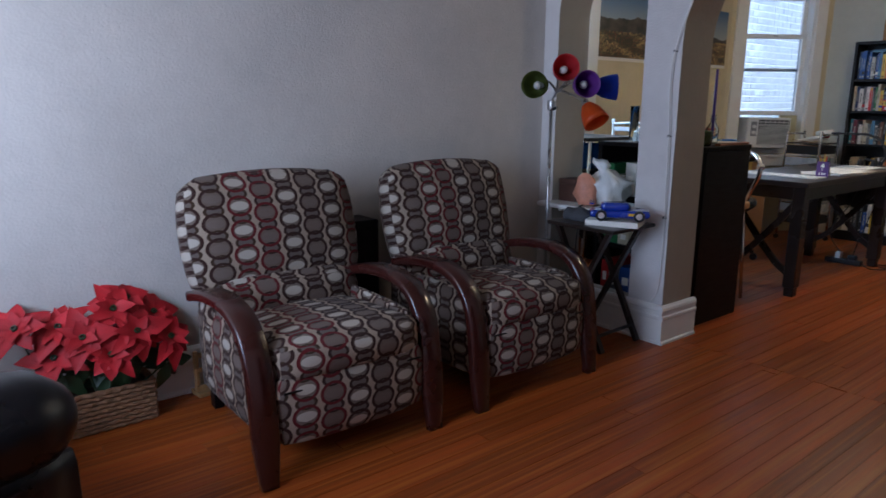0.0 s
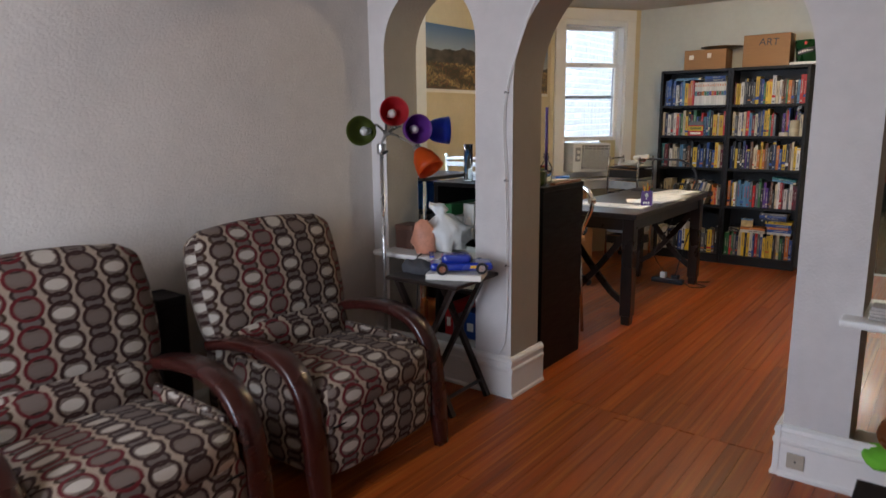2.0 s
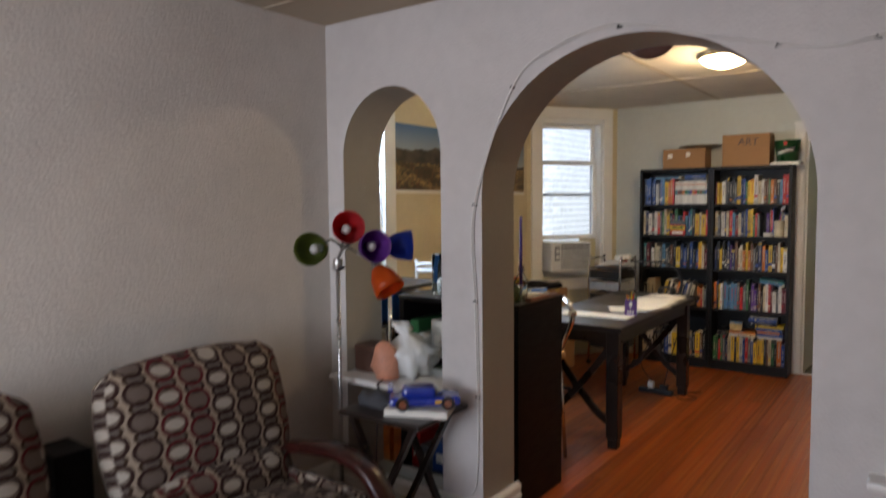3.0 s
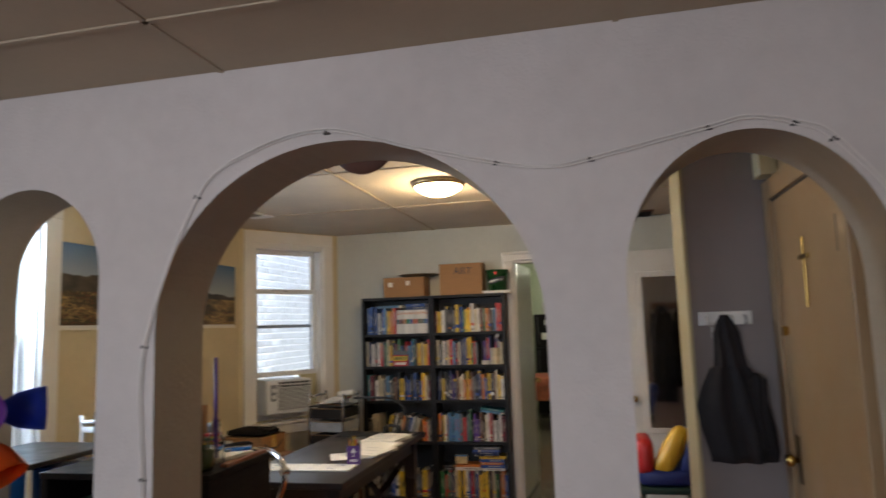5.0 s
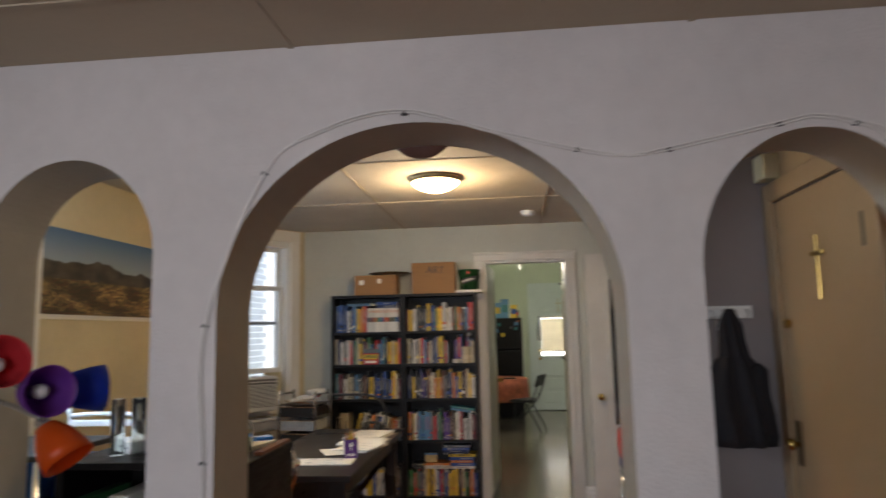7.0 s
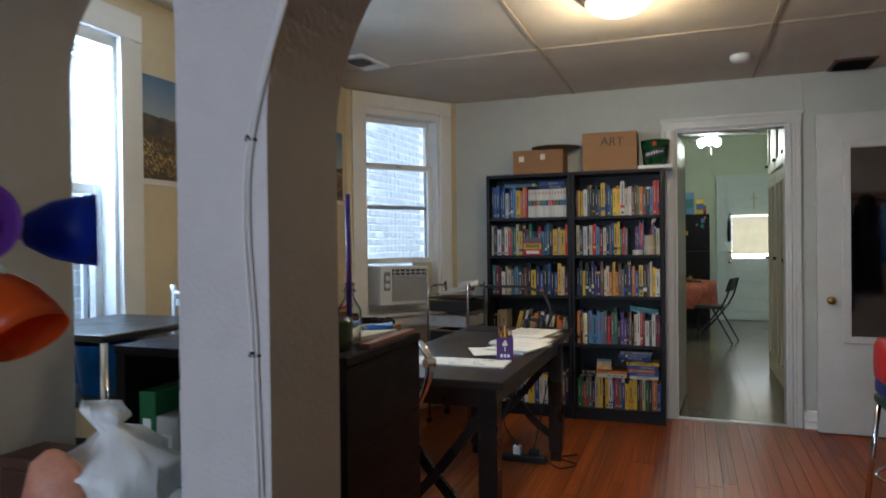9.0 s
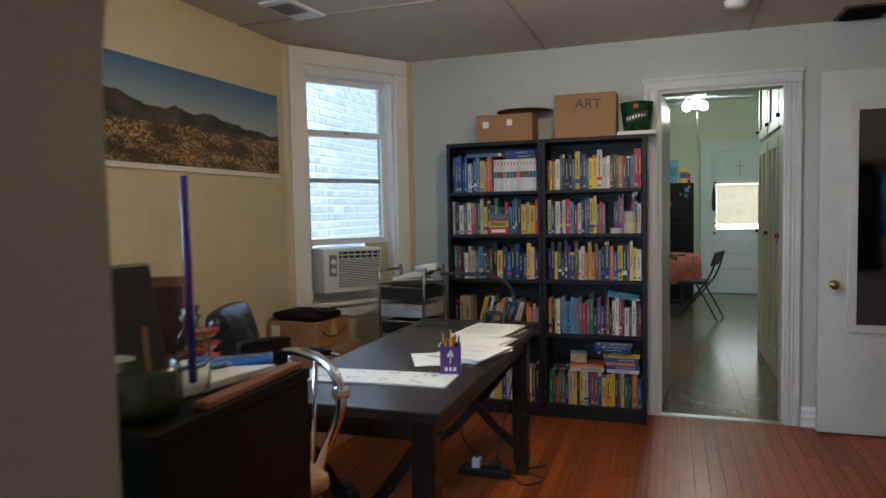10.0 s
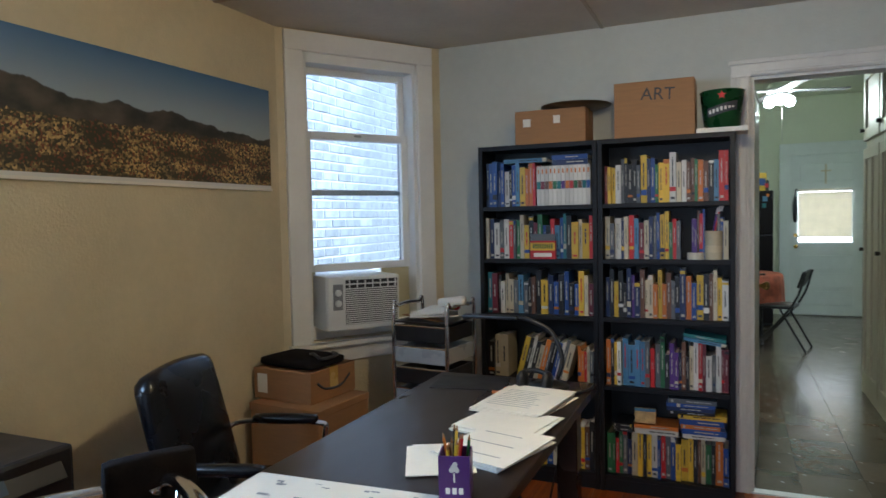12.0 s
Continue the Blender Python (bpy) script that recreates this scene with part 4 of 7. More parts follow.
# first shelf
fill("nbbnbwkblyoor", la, la + 0.275, s1, 0.19, 0.225)
x = la + 0.285
for i in range(13):
    w = (lb - la - 0.29) / 13
    bk = thing("book", "white volume of a numbered set with coloured bands", "book", pose(x, 3.80, s1), "set of white volumes")
    part("cover", box(0, 0, 0, w - 0.0008, 0.15, 0.205, 0.001, 1), COVER["w"], bk)
    part("band", box(0.0005, -0.0006, 0.085, w - 0.0013, 0, 0.125), COVER["tmvogtporgvtb"[i]], bk)
    part("title", box(w * 0.3, -0.0006, 0.165, w * 0.65, 0, 0.188), COVER["o"], bk)
    x += w
pile("nb", la + 0.36, s1 + 0.206, 0.2)
pile("l", la + 0.10, s1 + 0.227, 0.24)
fill("myywskkksynbgyywcwvvgovklrr", ra, rb, s1, 0.19, 0.225, {2: None})
# second shelf
fill("cnwswrsgcykmgbkrlbtkycyr", la, lb, s2, 0.185, 0.215)
fill("cswncrlmcnsbyygrs", ra, ra + 0.36, s2, 0.185, 0.215, {2: "BUSINESS PLAN"})
fill("ppvrb", ra + 0.41, ra + 0.47, s2, 0.20, 0.235)
fill("sbc", rb - 0.05, rb, s2, 0.18, 0.20)
# third shelf
fill("tmkwccslskvkynbkbkbycm", la, lb, s3, 0.175, 0.225)
fill("nkykknpnvccoyovsknobykvcyw", ra, rb, s3, 0.18, 0.225, {2: "LSAT"})
# fourth shelf
fill("kcc", la, la + 0.11, s4, 0.20, 0.24)
x = la + 0.155
for i, c in enumerate("ykwkcoskbwsc"):
    w = book_rng.uniform(0.016, 0.03)
    book(c, pose(x, 3.81, s4 + 0.004, 0, 15, 0), w, book_rng.uniform(0.18, 0.235), 0.15)
    x += w * 1.02
fill("oorcs", lb - 0.085, lb, s4, 0.17, 0.20)
fill("okyw", ra, ra + 0.075, s4, 0.20, 0.25)
fill("llllsr", ra + 0.08, ra + 0.235, s4, 0.205, 0.215, {5: "LEGAL"})
fill("sgkppnvkcwrmwswmm", ra + 0.237, rb, s4, 0.17, 0.24)
for i, c in enumerate("lt"):
    book(c, Matrix.Translation((rb - 0.20, 3.80, s4 + 0.262 + i * 0.02)) @ Matrix.Rotation(radians(98), 4, "Y"), 0.016, 0.19, 0.14, None, True)
# fifth shelf
fill("kbwybcwskyvk", la + 0.18, lb, s5, 0.19, 0.24)
fill("cwks", la, la + 0.16, s5, 0.18, 0.22)
fill("ggrgsncykywbrsbyyykvcgkob", ra, rb, s5, 0.19, 0.22)
pile("wo", ra + 0.13, s5 + 0.222, 0.25)
pile("wboby", rb - 0.23, s5 + 0.222, 0.22)
pile("knbs", rb - 0.285, s5 + 0.335, 0.23)
pile("kk", ra + 0.03, s5 + 0.222, 0.10)
M_PHOTO = mat("photo_cover", (0.45, 0.30, 0.12), 0.5, var=0.5, scale=30)
bkx = thing("paperback", "small paperback with a photo cover leaning face out", "book", pose(ra + 0.14, 3.802, s5 + 0.275, 0, 0, 0))
part("cover", box(0, 0, 0, 0.10, 0.012, 0.075, 0.001, 1), M_PHOTO, bkx)
part("title", box(0.0, -0.001, 0.06, 0.10, 0, 0.075), COVER["l"], bkx)
# small things on the shelves
cb = thing("crayon_box", "yellow and red box of crayons in front of the books", "box", pose(-1.655, 3.782, s2))
part("carton", box(0, 0, 0, 0.135, 0.018, 0.095, 0.002), COVER["r"], cb)
part("flap", box(0.004, 0.004, 0.095, 0.131, 0.014, 0.13), COVER["s"], cb)
part("label", box(0.002, -0.001, 0.045, 0.133, 0, 0.085), COVER["y"], cb)
bm = bmesh.new()
for i in range(9):
    rod((0.02 + i * 0.012, -0.0015, 0.055), (0.02 + i * 0.012, -0.0015, 0.08), 0.004, 6, bm)
part("crayons", bm, COVER["g"], cb)
part("lettering", box(0.02, -0.001, 0.012, 0.115, 0, 0.032), M_PAPER, cb)
for x, n in ((-0.845, 1), (-0.765, 4)):
    for i in range(n):
        tp = thing("tape_roll", "roll of clear packing tape on the shelf", "tape", pose(x, 3.82, s2 + i * 0.034), "tape rolls")
        part("roll", spin(((0.030, 0), (0.040, 0.0), (0.040, 0.033), (0.030, 0.033), (0.030, 0.001)), 24), mat("tan_tape", (0.50, 0.45, 0.36), 0.3) if i == 0 and n == 1 else COVER["c"], tp, smooth=False)
for i, (c, dx, l) in enumerate((("k", 0.0, 13), ("b", 0.018, 9), ("r", 0.09, 20), ("k", 0.100, 21), ("p", 0.083, 18))):
    pen = thing("pen", WORDS[c] + " pen standing among the tape rolls", "pen", pose(-0.85 + dx, 3.83, s2 + (0.033 if dx < 0.05 else 0.137), 4, 6 + dx * 60, 0), "pens")
    part("barrel", rod((0, 0, 0), (0, 0, l * 0.0045), 0.0045, 8), COVER[c], pen)
    part("cap", rod((0, 0, l * 0.0045), (0, 0, l * 0.0045 + 0.03), 0.0052, 8), COVER["w"], pen)


def carton(name, x0, x1, y0, y1, z0, z1, label, tape=True):
    bx = thing(name, label, "box", pose((x0 + x1) / 2, (y0 + y1) / 2, z0))
    w, d, h = (x1 - x0) / 2, (y1 - y0) / 2, z1 - z0
    part("body", box(-w, -d, 0, w, d, h, 0.003), M_CARD, bx)
    for s in (-1, 1):
        part("flap", box(-w + 0.002, min(s * d, s * 0.001), h, w - 0.002, max(s * d, s * 0.001), h + 0.003), M_CARD, bx)
    if tape:
        part("tape", box(-w - 0.0006, -0.025, h * 0.55, w + 0.0006, 0.025, h + 0.0036), mat("parcel_tape", (0.42, 0.28, 0.14), 0.25), bx)
    return bx


b1 = carton("cardboard_box", -1.73, -1.36, 3.79, 3.99, 1.775, 1.945, "low brown cardboard box on top of the bookcase")
b2 = carton("cardboard_box", -1.22, -0.845, 3.79, 3.99, 1.775, 2.04, "big brown cardboard box marked ART on the bookcase")
words("ART", 0.085, pose(0.02, -0.1008, 0.20, 90, 3, 0), M_INK, b2)
part("label", box(-0.14, -0.1012, 0.09, -0.10, -0.1002, 0.13), M_PAPER, b1)
part("label", box(0.02, -0.1012, 0.10, 0.055, -0.1002, 0.14), M_PAPER, b1)
pt = thing("platter", "round dark brass platter resting on a cardboard box", "tray", pose(-1.43, 3.895, 1.949))
part("plate", spin(((0.005, 0.0), (0.11, 0.0), (0.14, 0.008), (0.18, 0.018), (0.181, 0.021), (0.138, 0.012), (0.108, 0.004), (0.005, 0.004)), 40), mat("dark_brass", (0.12, 0.085, 0.045), 0.4, 0.8, var=0.3), pt, smooth=True)
wb = thing("white_board", "flat white book under the bucket", "book", pose(-0.84, 3.785, 1.775))
part("cover", box(0, 0, 0, 0.225, 0.17, 0.022, 0.002), M_PAPER, wb)
M_BKT = mat("green_tin", (0.012, 0.075, 0.022), 0.3, 0.3, var=0.35, scale=14)
bu = thing("bucket", "green metal ice bucket with a black banner and red star", "bucket", pose(-0.728, 3.885, 1.798))
part("pail", spin(((0.005, 0), (0.078, 0), (0.098, 0.172), (0.101, 0.175), (0.098, 0.178), (0.093, 0.172), (0.074, 0.006), (0.005, 0.005)), 36), M_BKT, bu, smooth=True)
bm = bmesh.new()
n = 16
for i in range(n):
    a0, a1 = [radians(-90 - 46 + 92 * k / n) for k in (i, i + 1)]
    q = []
    for a, z in ((a0, 0.065), (a1, 0.065), (a1, 0.108), (a0, 0.108)):
        z += 0.02 * math.sin((a + radians(90)) * 1.2)
        r = 0.0795 + 0.116 * z + 0.0008
        q.append(bm.verts.new((r * math.cos(a), r * math.sin(a), z)))
    bm.faces.new(q)
part("banner", bm, M_INK, bu)
bm = bmesh.new()
for i in range(7):
    a = radians(-90 - 34 + i * 11)
    z = 0.078 + 0.02 * math.sin((a + radians(90)) * 1.2)
    box(-0.005, -0.001, 0, 0.005, 0, 0.018, bm=bm)
    bmesh.ops.transform(bm, matrix=Matrix.Translation((0.0905 * math.cos(a), 0.0905 * math.sin(a), z)) @ Matrix.Rotation(a + radians(90), 4, "Z"), verts=bm.verts[-8:])
part("banner_marks", bm, M_PAPER, bu)
star = sheet([((0.022 if k % 2 == 0 else 0.009) * math.sin(math.pi * k / 5), (0.022 if k % 2 == 0 else 0.009) * math.cos(math.pi * k / 5)) for k in range(10)], 0.001)
part("star", turned(star, pose(0.0, -0.0985, 0.148, 84, 0, 0)), COVER["r"], bu)

# windows
M_SASH = mat("sash_white", (0.76, 0.76, 0.74), 0.4, var=0.04)
M_STORM = mat("storm_frame_grey", (0.25, 0.28, 0.32), 0.45, 0.4, var=0.1)
M_ACC = mat("cream_plastic", (0.55, 0.50, 0.32), 0.5, var=0.08)


def sash(name, x0, x1, y, z0, z1, w, parent, material=M_SASH, glass=True):
    f = bmesh.new()
    for a in ((x0, z0, x0 + w, z1), (x1 - w, z0, x1, z1), (x0 + w, z0, x1 - w, z0 + w), (x0 + w, z1 - w, x1 - w, z1)):
        box(a[0], y, a[1], a[2], y + 0.03, a[3], 0.002, 1, f)
    fr = part(name, f, material, parent)
    if glass:
        p = part("pane", box(x0 + w, y + 0.013, z0 + w, x1 - w, y + 0.016, z1 - w), M_GLASS, fr)
        p.visible_shadow = False


def window(name, m, x0, x1, z0, z1, side, meet, low, label):
    """A sash window in an opening; the room lies towards -y."""
    win = thing(name, label, "window", m, kind="structure")
    part("casing", box(x0 - side, -0.024, z0 - 0.02, x0, 0.004, z1, 0.004), M_TRIM, win)
    part("casing", box(x1, -0.024, z0 - 0.02, x1 + side, 0.004, z1, 0.004), M_TRIM, win)
    part("head_casing", box(x0 - side, -0.026, z1, x1 + side, 0.004, min(z1 + side, 2.378), 0.004), M_TRIM, win)
    part("window_sill", box(x0 - side - 0.015, -0.05, z0 - 0.045, x1 + side + 0.015, 0.06, z0 - 0.018, 0.006), M_TRIM, win)
    part("apron", box(x0 - side, -0.018, z0 - 0.13, x1 + side, 0.0, z0 - 0.045, 0.004), M_TRIM, win)
    for x in (x0, x1 - 0.022):
        part("jamb", box(x, 0.0, z0 - 0.018, x + 0.022, 0.2, z1), M_SASH, win)
    part("head_jamb", box(x0, 0.0, z1 - 0.05, x1, 0.2, z1), M_SASH, win)
    sash("upper_sash", x0 + 0.022, x1 - 0.022, 0.105, meet - 0.02, z1 - 0.05, 0.036, win)
    sash("lower_sash", x0 + 0.022, x1 - 0.022, 0.07, low, meet + 0.02, 0.040, win)
    fr = bmesh.new()
    for a in ((x0 + 0.012, z0, x0 + 0.035, z1 - 0.05), (x1 - 0.035, z0, x1 - 0.012, z1 - 0.05), (x0 + 0.035, meet - 0.32, x1 - 0.035, meet - 0.29)):
        box(a[0], 0.15, a[1], a[2], 0.17, a[3], bm=fr)
    part("storm_frame", fr, M_STORM, win)
    lk = bmesh.new()
    box((x0 + x1) / 2 - 0.02, 0.058, meet - 0.003, (x0 + x1) / 2 + 0.02, 0.072, meet + 0.010, 0.003, 1, lk)
    part("sash_lock", lk, M_STEEL, win)
    return win


win1 = window("window_1", CANT_M, 0.14, 0.815, 0.775, 2.275, 0.10, 1.86, 1.125, "tall white sash window in the canted corner")
part("side_panel", box(0.163, 0.085, 0.775, 0.215, 0.10, 1.125), M_ACC, win1, "cream accordion side panel")
part("side_panel", box(0.615, 0.085, 0.775, 0.792, 0.10, 1.125), M_ACC, win1, "cream accordion side panel")
win2 = window("window_2", Matrix.Translation((DX0, T, 0)) @ Matrix.Rotation(radians(90), 4, "Z"), 0.19, 0.90, 0.78, 2.17, 0.12, 1.52, 0.79, "white sash window beside the arcade wall")
part("filler_board", box(0.163, 0.05, 0.757, 0.792, 0.11, 0.832, 0.003), M_TRIM, win1)
ac = thing("air_conditioner", "white window air conditioner with a louvred grille", "air conditioner", CANT_M @ Matrix.Translation((0.195, -0.105, 0.825)) @ Matrix.Rotation(radians(1), 4, "Y"))
part("housing", box(0, 0.012, 0, 0.42, 0.40, 0.285, 0.008), M_PLW, ac)
part("front_panel", box(0, -0.01, 0, 0.42, 0.012, 0.285, 0.010, 3), M_PLW, ac)
part("control_panel", box(0.03, -0.013, 0.11, 0.085, -0.009, 0.245, 0.002), M_PLG, ac)
for z in (0.145, 0.20):
    part("dial", turned(cyl(0.018, 0.016, 0.012, seg=18), pose(0.057, -0.012, z, 90)), M_PLW, ac)
part("grille_back", box(0.10, -0.0125, 0.03, 0.405, -0.0095, 0.215), M_PLB, ac)
part("vent_back", box(0.10, -0.0125, 0.222, 0.405, -0.0095, 0.265), M_PLB, ac)
for i in range(17):
    part("slat", box(0.10, -0.018, 0.032 + i * 0.0108, 0.405, -0.0115, 0.0375 + i * 0.0108), M_PLW, ac)
for i in range(7):
    part("fin", box(0.118 + i * 0.045, -0.018, 0.224, 0.123 + i * 0.045, -0.0115, 0.263), M_PLW, ac)
part("vent_bar", box(0.10, -0.019, 0.240, 0.405, -0.0125, 0.247), M_PLW, ac)

# panorama print
def panorama():
    m = bpy.data.materials.new("panorama_print")
    m.use_nodes = True
    t = m.node_tree
    b = t.nodes["Principled BSDF"]
    b.inputs["Roughness"].default_value = 0.45
    uv = t.nodes.new("ShaderNodeUVMap").outputs[0]
    node, u, v = cells(t, uv, 1.0, 1.0)

    def tex(kind, sx, sy, detail=4):
        mp = t.nodes.new("ShaderNodeMapping")
        mp.inputs["Scale"].default_value = (sx, sy, 1)
        t.links.new(uv, mp.inputs[0])
        n = t.nodes.new(kind)
        n.inputs["Scale"].default_value = 1.0
        if kind == "ShaderNodeTexNoise":
            n.inputs["Detail"].default_value = detail
        t.links.new(mp.outputs[0], n.inputs["Vector"])
        return n

    def blend(fac, a, c):
        n = t.nodes.new("ShaderNodeMix")
        n.data_type = "RGBA"
        t.links.new(fac, n.inputs[0])
        for i, q in ((6, a), (7, c)):
            if isinstance(q, tuple):
                n.inputs[i].default_value = (*q, 1)
            else:
                t.links.new(q, n.inputs[i])
        return n.outputs[2]

    def ramp(x, a, c):
        n = t.nodes.new("ShaderNodeMapRange")
        n.inputs[1].default_value, n.inputs[2].default_value = a, c
        t.links.new(x, n.inputs[0])
        return n.outputs[0]
    skyc = blend(ramp(v, 0.5, 1.0), (0.36, 0.40, 0.42), (0.06, 0.15, 0.30))
    ridge = tex("ShaderNodeTexNoise", 5.5, 0.0, 5).outputs[0]
    rise = node("SUBTRACT", node("MULTIPLY_ADD", ridge, 0.42, 0.44), node("MULTIPLY", node("POWER", u, 2.0), 0.16))
    hill = ramp(node("SUBTRACT", rise, v), 0.0, 0.012)
    folds = tex("ShaderNodeTexNoise", 14.0, 5.0, 8).outputs[0]
    hills = blend(ramp(folds, 0.35, 0.7), (0.022, 0.021, 0.018), (0.105, 0.082, 0.058))
    color = blend(hill, skyc, hills)
    town = tex("ShaderNodeTexVoronoi", 230.0, 62.0)
    sep = t.nodes.new("ShaderNodeSeparateColor")
    t.links.new(town.outputs["Color"], sep.inputs[0])
    patch = tex("ShaderNodeTexNoise", 6.0, 5.0, 5).outputs[0]
    tower = ramp(node("MULTIPLY", sep.outputs[0], ramp(patch, 0.34, 0.56)), 0.30, 0.90)
    houses = blend(tower, (0.045, 0.036, 0.016), (0.60, 0.39, 0.14))
    houses = blend(node("GREATER_THAN", sep.outputs[1], 0.86), houses, (0.16, 0.05, 0.02))
    edge = tex("ShaderNodeTexNoise", 40.0, 0.0, 3).outputs[0]
    color = blend(ramp(node("SUBTRACT", node("MULTIPLY_ADD", edge, 0.12, 0.38), v), 0.0, 0.01), color, houses)
    color = blend(node("LESS_THAN", v, 0.03), color, (0.70, 0.68, 0.64))
    t.links.new(color, b.inputs["Base Color"])
    return m


bm = bmesh.new()
lay = bm.loops.layers.uv.new("uv")
ny, nz = 24, 4
grid = [[bm.verts.new((0.006 + 0.004 * math.sin(i * 0.5) * (1 - k / nz), i / ny * 1.84, k / nz * 0.485)) for k in range(nz + 1)] for i in range(ny + 1)]
for i in range(ny):
    for k in range(nz):
        f = bm.faces.new((grid[i][k], grid[i + 1][k], grid[i + 1][k + 1], grid[i][k + 1]))
        for l, (a, c) in zip(f.loops, ((i, k), (i + 1, k), (i + 1, k + 1), (i, k + 1))):
            l[lay].uv = (a / ny, c / nz)
poster = thing("panorama_poster", "long panoramic city and mountain print pinned to the wall", "poster", pose(DX0, 1.29, 1.565))
part("print", bm, panorama(), poster, smooth=True)
part("batten", box(0.0, 0.0, -0.012, 0.012, 1.84, 0.0), M_PAPER, poster)

# work table and what lies on it
def work_table():
    tb = thing("work_table", "dark espresso wooden table with crossed end braces", "table", pose(-1.482, 2.145, 0))
    w, d = 0.323, 0.81
    part("tabletop", box(-w, -d, 0.722, w, d, 0.755, 0.005), M_ESP, tb)
    for s in (-1, 1):
        part("apron", box(-w + 0.08, s * (d - 0.115) - 0.011, 0.63, w - 0.08, s * (d - 0.115) + 0.011, 0.722), M_ESP, tb)
        part("apron", box(s * (w - 0.075) - 0.011, -d + 0.12, 0.63, s * (w - 0.075) + 0.011, d - 0.12, 0.722), M_ESP, tb)
        for q in (-1, 1):
            leg = bmesh.new()
            x, y = q * (w - 0.085), s * (d - 0.125)
            box(x - 0.038, y - 0.038, 0.06, x + 0.038, y + 0.038, 0.722, 0.004, 1, leg)
            box(x - 0.030, y - 0.030, 0, x + 0.030, y + 0.030, 0.06, 0.004, 1, leg)
            part("leg", leg, M_ESP, tb)
        for q in (-1, 1):
            y = s * (d - 0.125) + q * 0.013
            pts = [(-q * (w - 0.10), y, 0.62), (-q * 0.12, y, 0.48), (0, y, 0.33), (q * 0.12, y, 0.20), (q * (w - 0.10), y, 0.13)]
            bm = bmesh.new()
            for a, c in zip(pts, pts[1:]):
                beam(a, c, 0.040, 0.022, bm, up=(0, 1, 0))
            part("brace", bm, M_ESP, tb)
    return tb


work_table()
TOP = 0.755


def sheetpile(at, turn, w, d, n, label, bars=0, seed=0):
    rng = random.Random(seed)
    ps = thing("paper_stack", label, "paper", pose(at[0], at[1], TOP, 0, 0, turn))
    for i in range(n):
        bm = box(-w / 2, -d / 2, i * 0.0035 + 0.0002, w / 2, d / 2, i * 0.0035 + 0.0025)
        part("sheet", turned(bm, pose(rng.uniform(-0.012, 0.012), rng.uniform(-0.012, 0.012), 0, 0, 0, rng.uniform(-4, 4))), M_PAPER, ps)
    z = n * 0.0035
    bm = bmesh.new()
    for i in range(bars):
        y = d * 0.3 - i * d * 0.6 / max(bars - 1, 1)
        box(-w * 0.38, y - 0.0018, z - 0.0012, w * rng.uniform(0.15, 0.36), y + 0.0018, z - 0.0006, bm=bm)
    if bars:
        part("print_lines", bm, M_PLG, ps)
    return ps


sheetpile((-1.345, 2.58), -8, 0.24, 0.32, 6, "stack of printed white pages on the table", 10, 2)
sheetpile((-1.32, 2.34), -10, 0.25, 0.24, 4, "cream papers fanned out on the table", 0, 4)
sheetpile((-1.29, 2.12), -14, 0.22, 0.28, 5, "loose white papers on the table", 3, 3)
sheetpile((-1.40, 2.00), 24, 0.17, 0.22, 2, "cream paper sheets on the table", 0, 6)
tagged(link("orange_card", turned(box(-0.05, -0.04, 0, 0.05, 0.04, 0.003), pose(-1.46, 2.74, TOP + 0.0005, 0, 0, 20)), COVER["o"]), "orange card lying on the table", "card")
bd = thing("foam_board", "long white foam board with small grey drawings", "board", pose(-1.505, 1.675, TOP, 0, 0, 3))
part("board", box(-0.28, -0.085, 0.0005, 0.275, 0.085, 0.007, 0.001, 1), mat("foam_board_white", (0.70, 0.66, 0.58), 0.7, var=0.04), bd)
rng = random.Random(9)
for x in (-0.20, -0.19, -0.10, -0.07, 0.03, 0.05, 0.13, 0.15, 0.17, 0.19):
    for k in range(3):
        y = rng.choice((-0.045, 0.04)) + rng.uniform(-0.02, 0.02)
        part("drawing", box(x + rng.uniform(-0.01, 0.01), y, 0.0068, x + rng.uniform(0.014, 0.022), y + rng.uniform(0.002, 0.010), 0.0075), M_PLG, bd)
cup = thing("pencil_cup", "square purple pencil cup with a white torch emblem", "cup", pose(-1.272, 1.80, TOP, 0, 0, 16))
M_PURP = mat("purple_card", (0.075, 0.012, 0.14), 0.4, var=0.1)
w = 0.036
for x0, y0, x1, y1 in ((-w, -w, w, -w + 0.003), (-w, w - 0.003, w, w), (-w, -w + 0.003, -w + 0.003, w - 0.003), (w - 0.003, -w + 0.003, w, w - 0.003)):
    part("side", box(x0, y0, 0, x1, y1, 0.105), M_PURP, cup)
part("bottom", box(-w + 0.003, -w + 0.003, 0, w - 0.003, w - 0.003, 0.004), M_PURP, cup)
em = bmesh.new()
box(-0.002, -w - 0.0008, 0.045, 0.002, -w, 0.066, bm=em)
for dx, z, r in ((0, 0.078, 0.0085), (-0.006, 0.073, 0.006), (0.006, 0.073, 0.006), (0.002, 0.086, 0.006)):
    cyl(r, r, 0.0008, pose(dx, -w, z, 90), 12, em)
for i in range(3):
    box(-0.020 + i * 0.015, -w - 0.0008, 0.018, -0.010 + i * 0.015, -w, 0.032, bm=em)
part("emblem", em, M_PAPER, cup)
rng = random.Random(4)
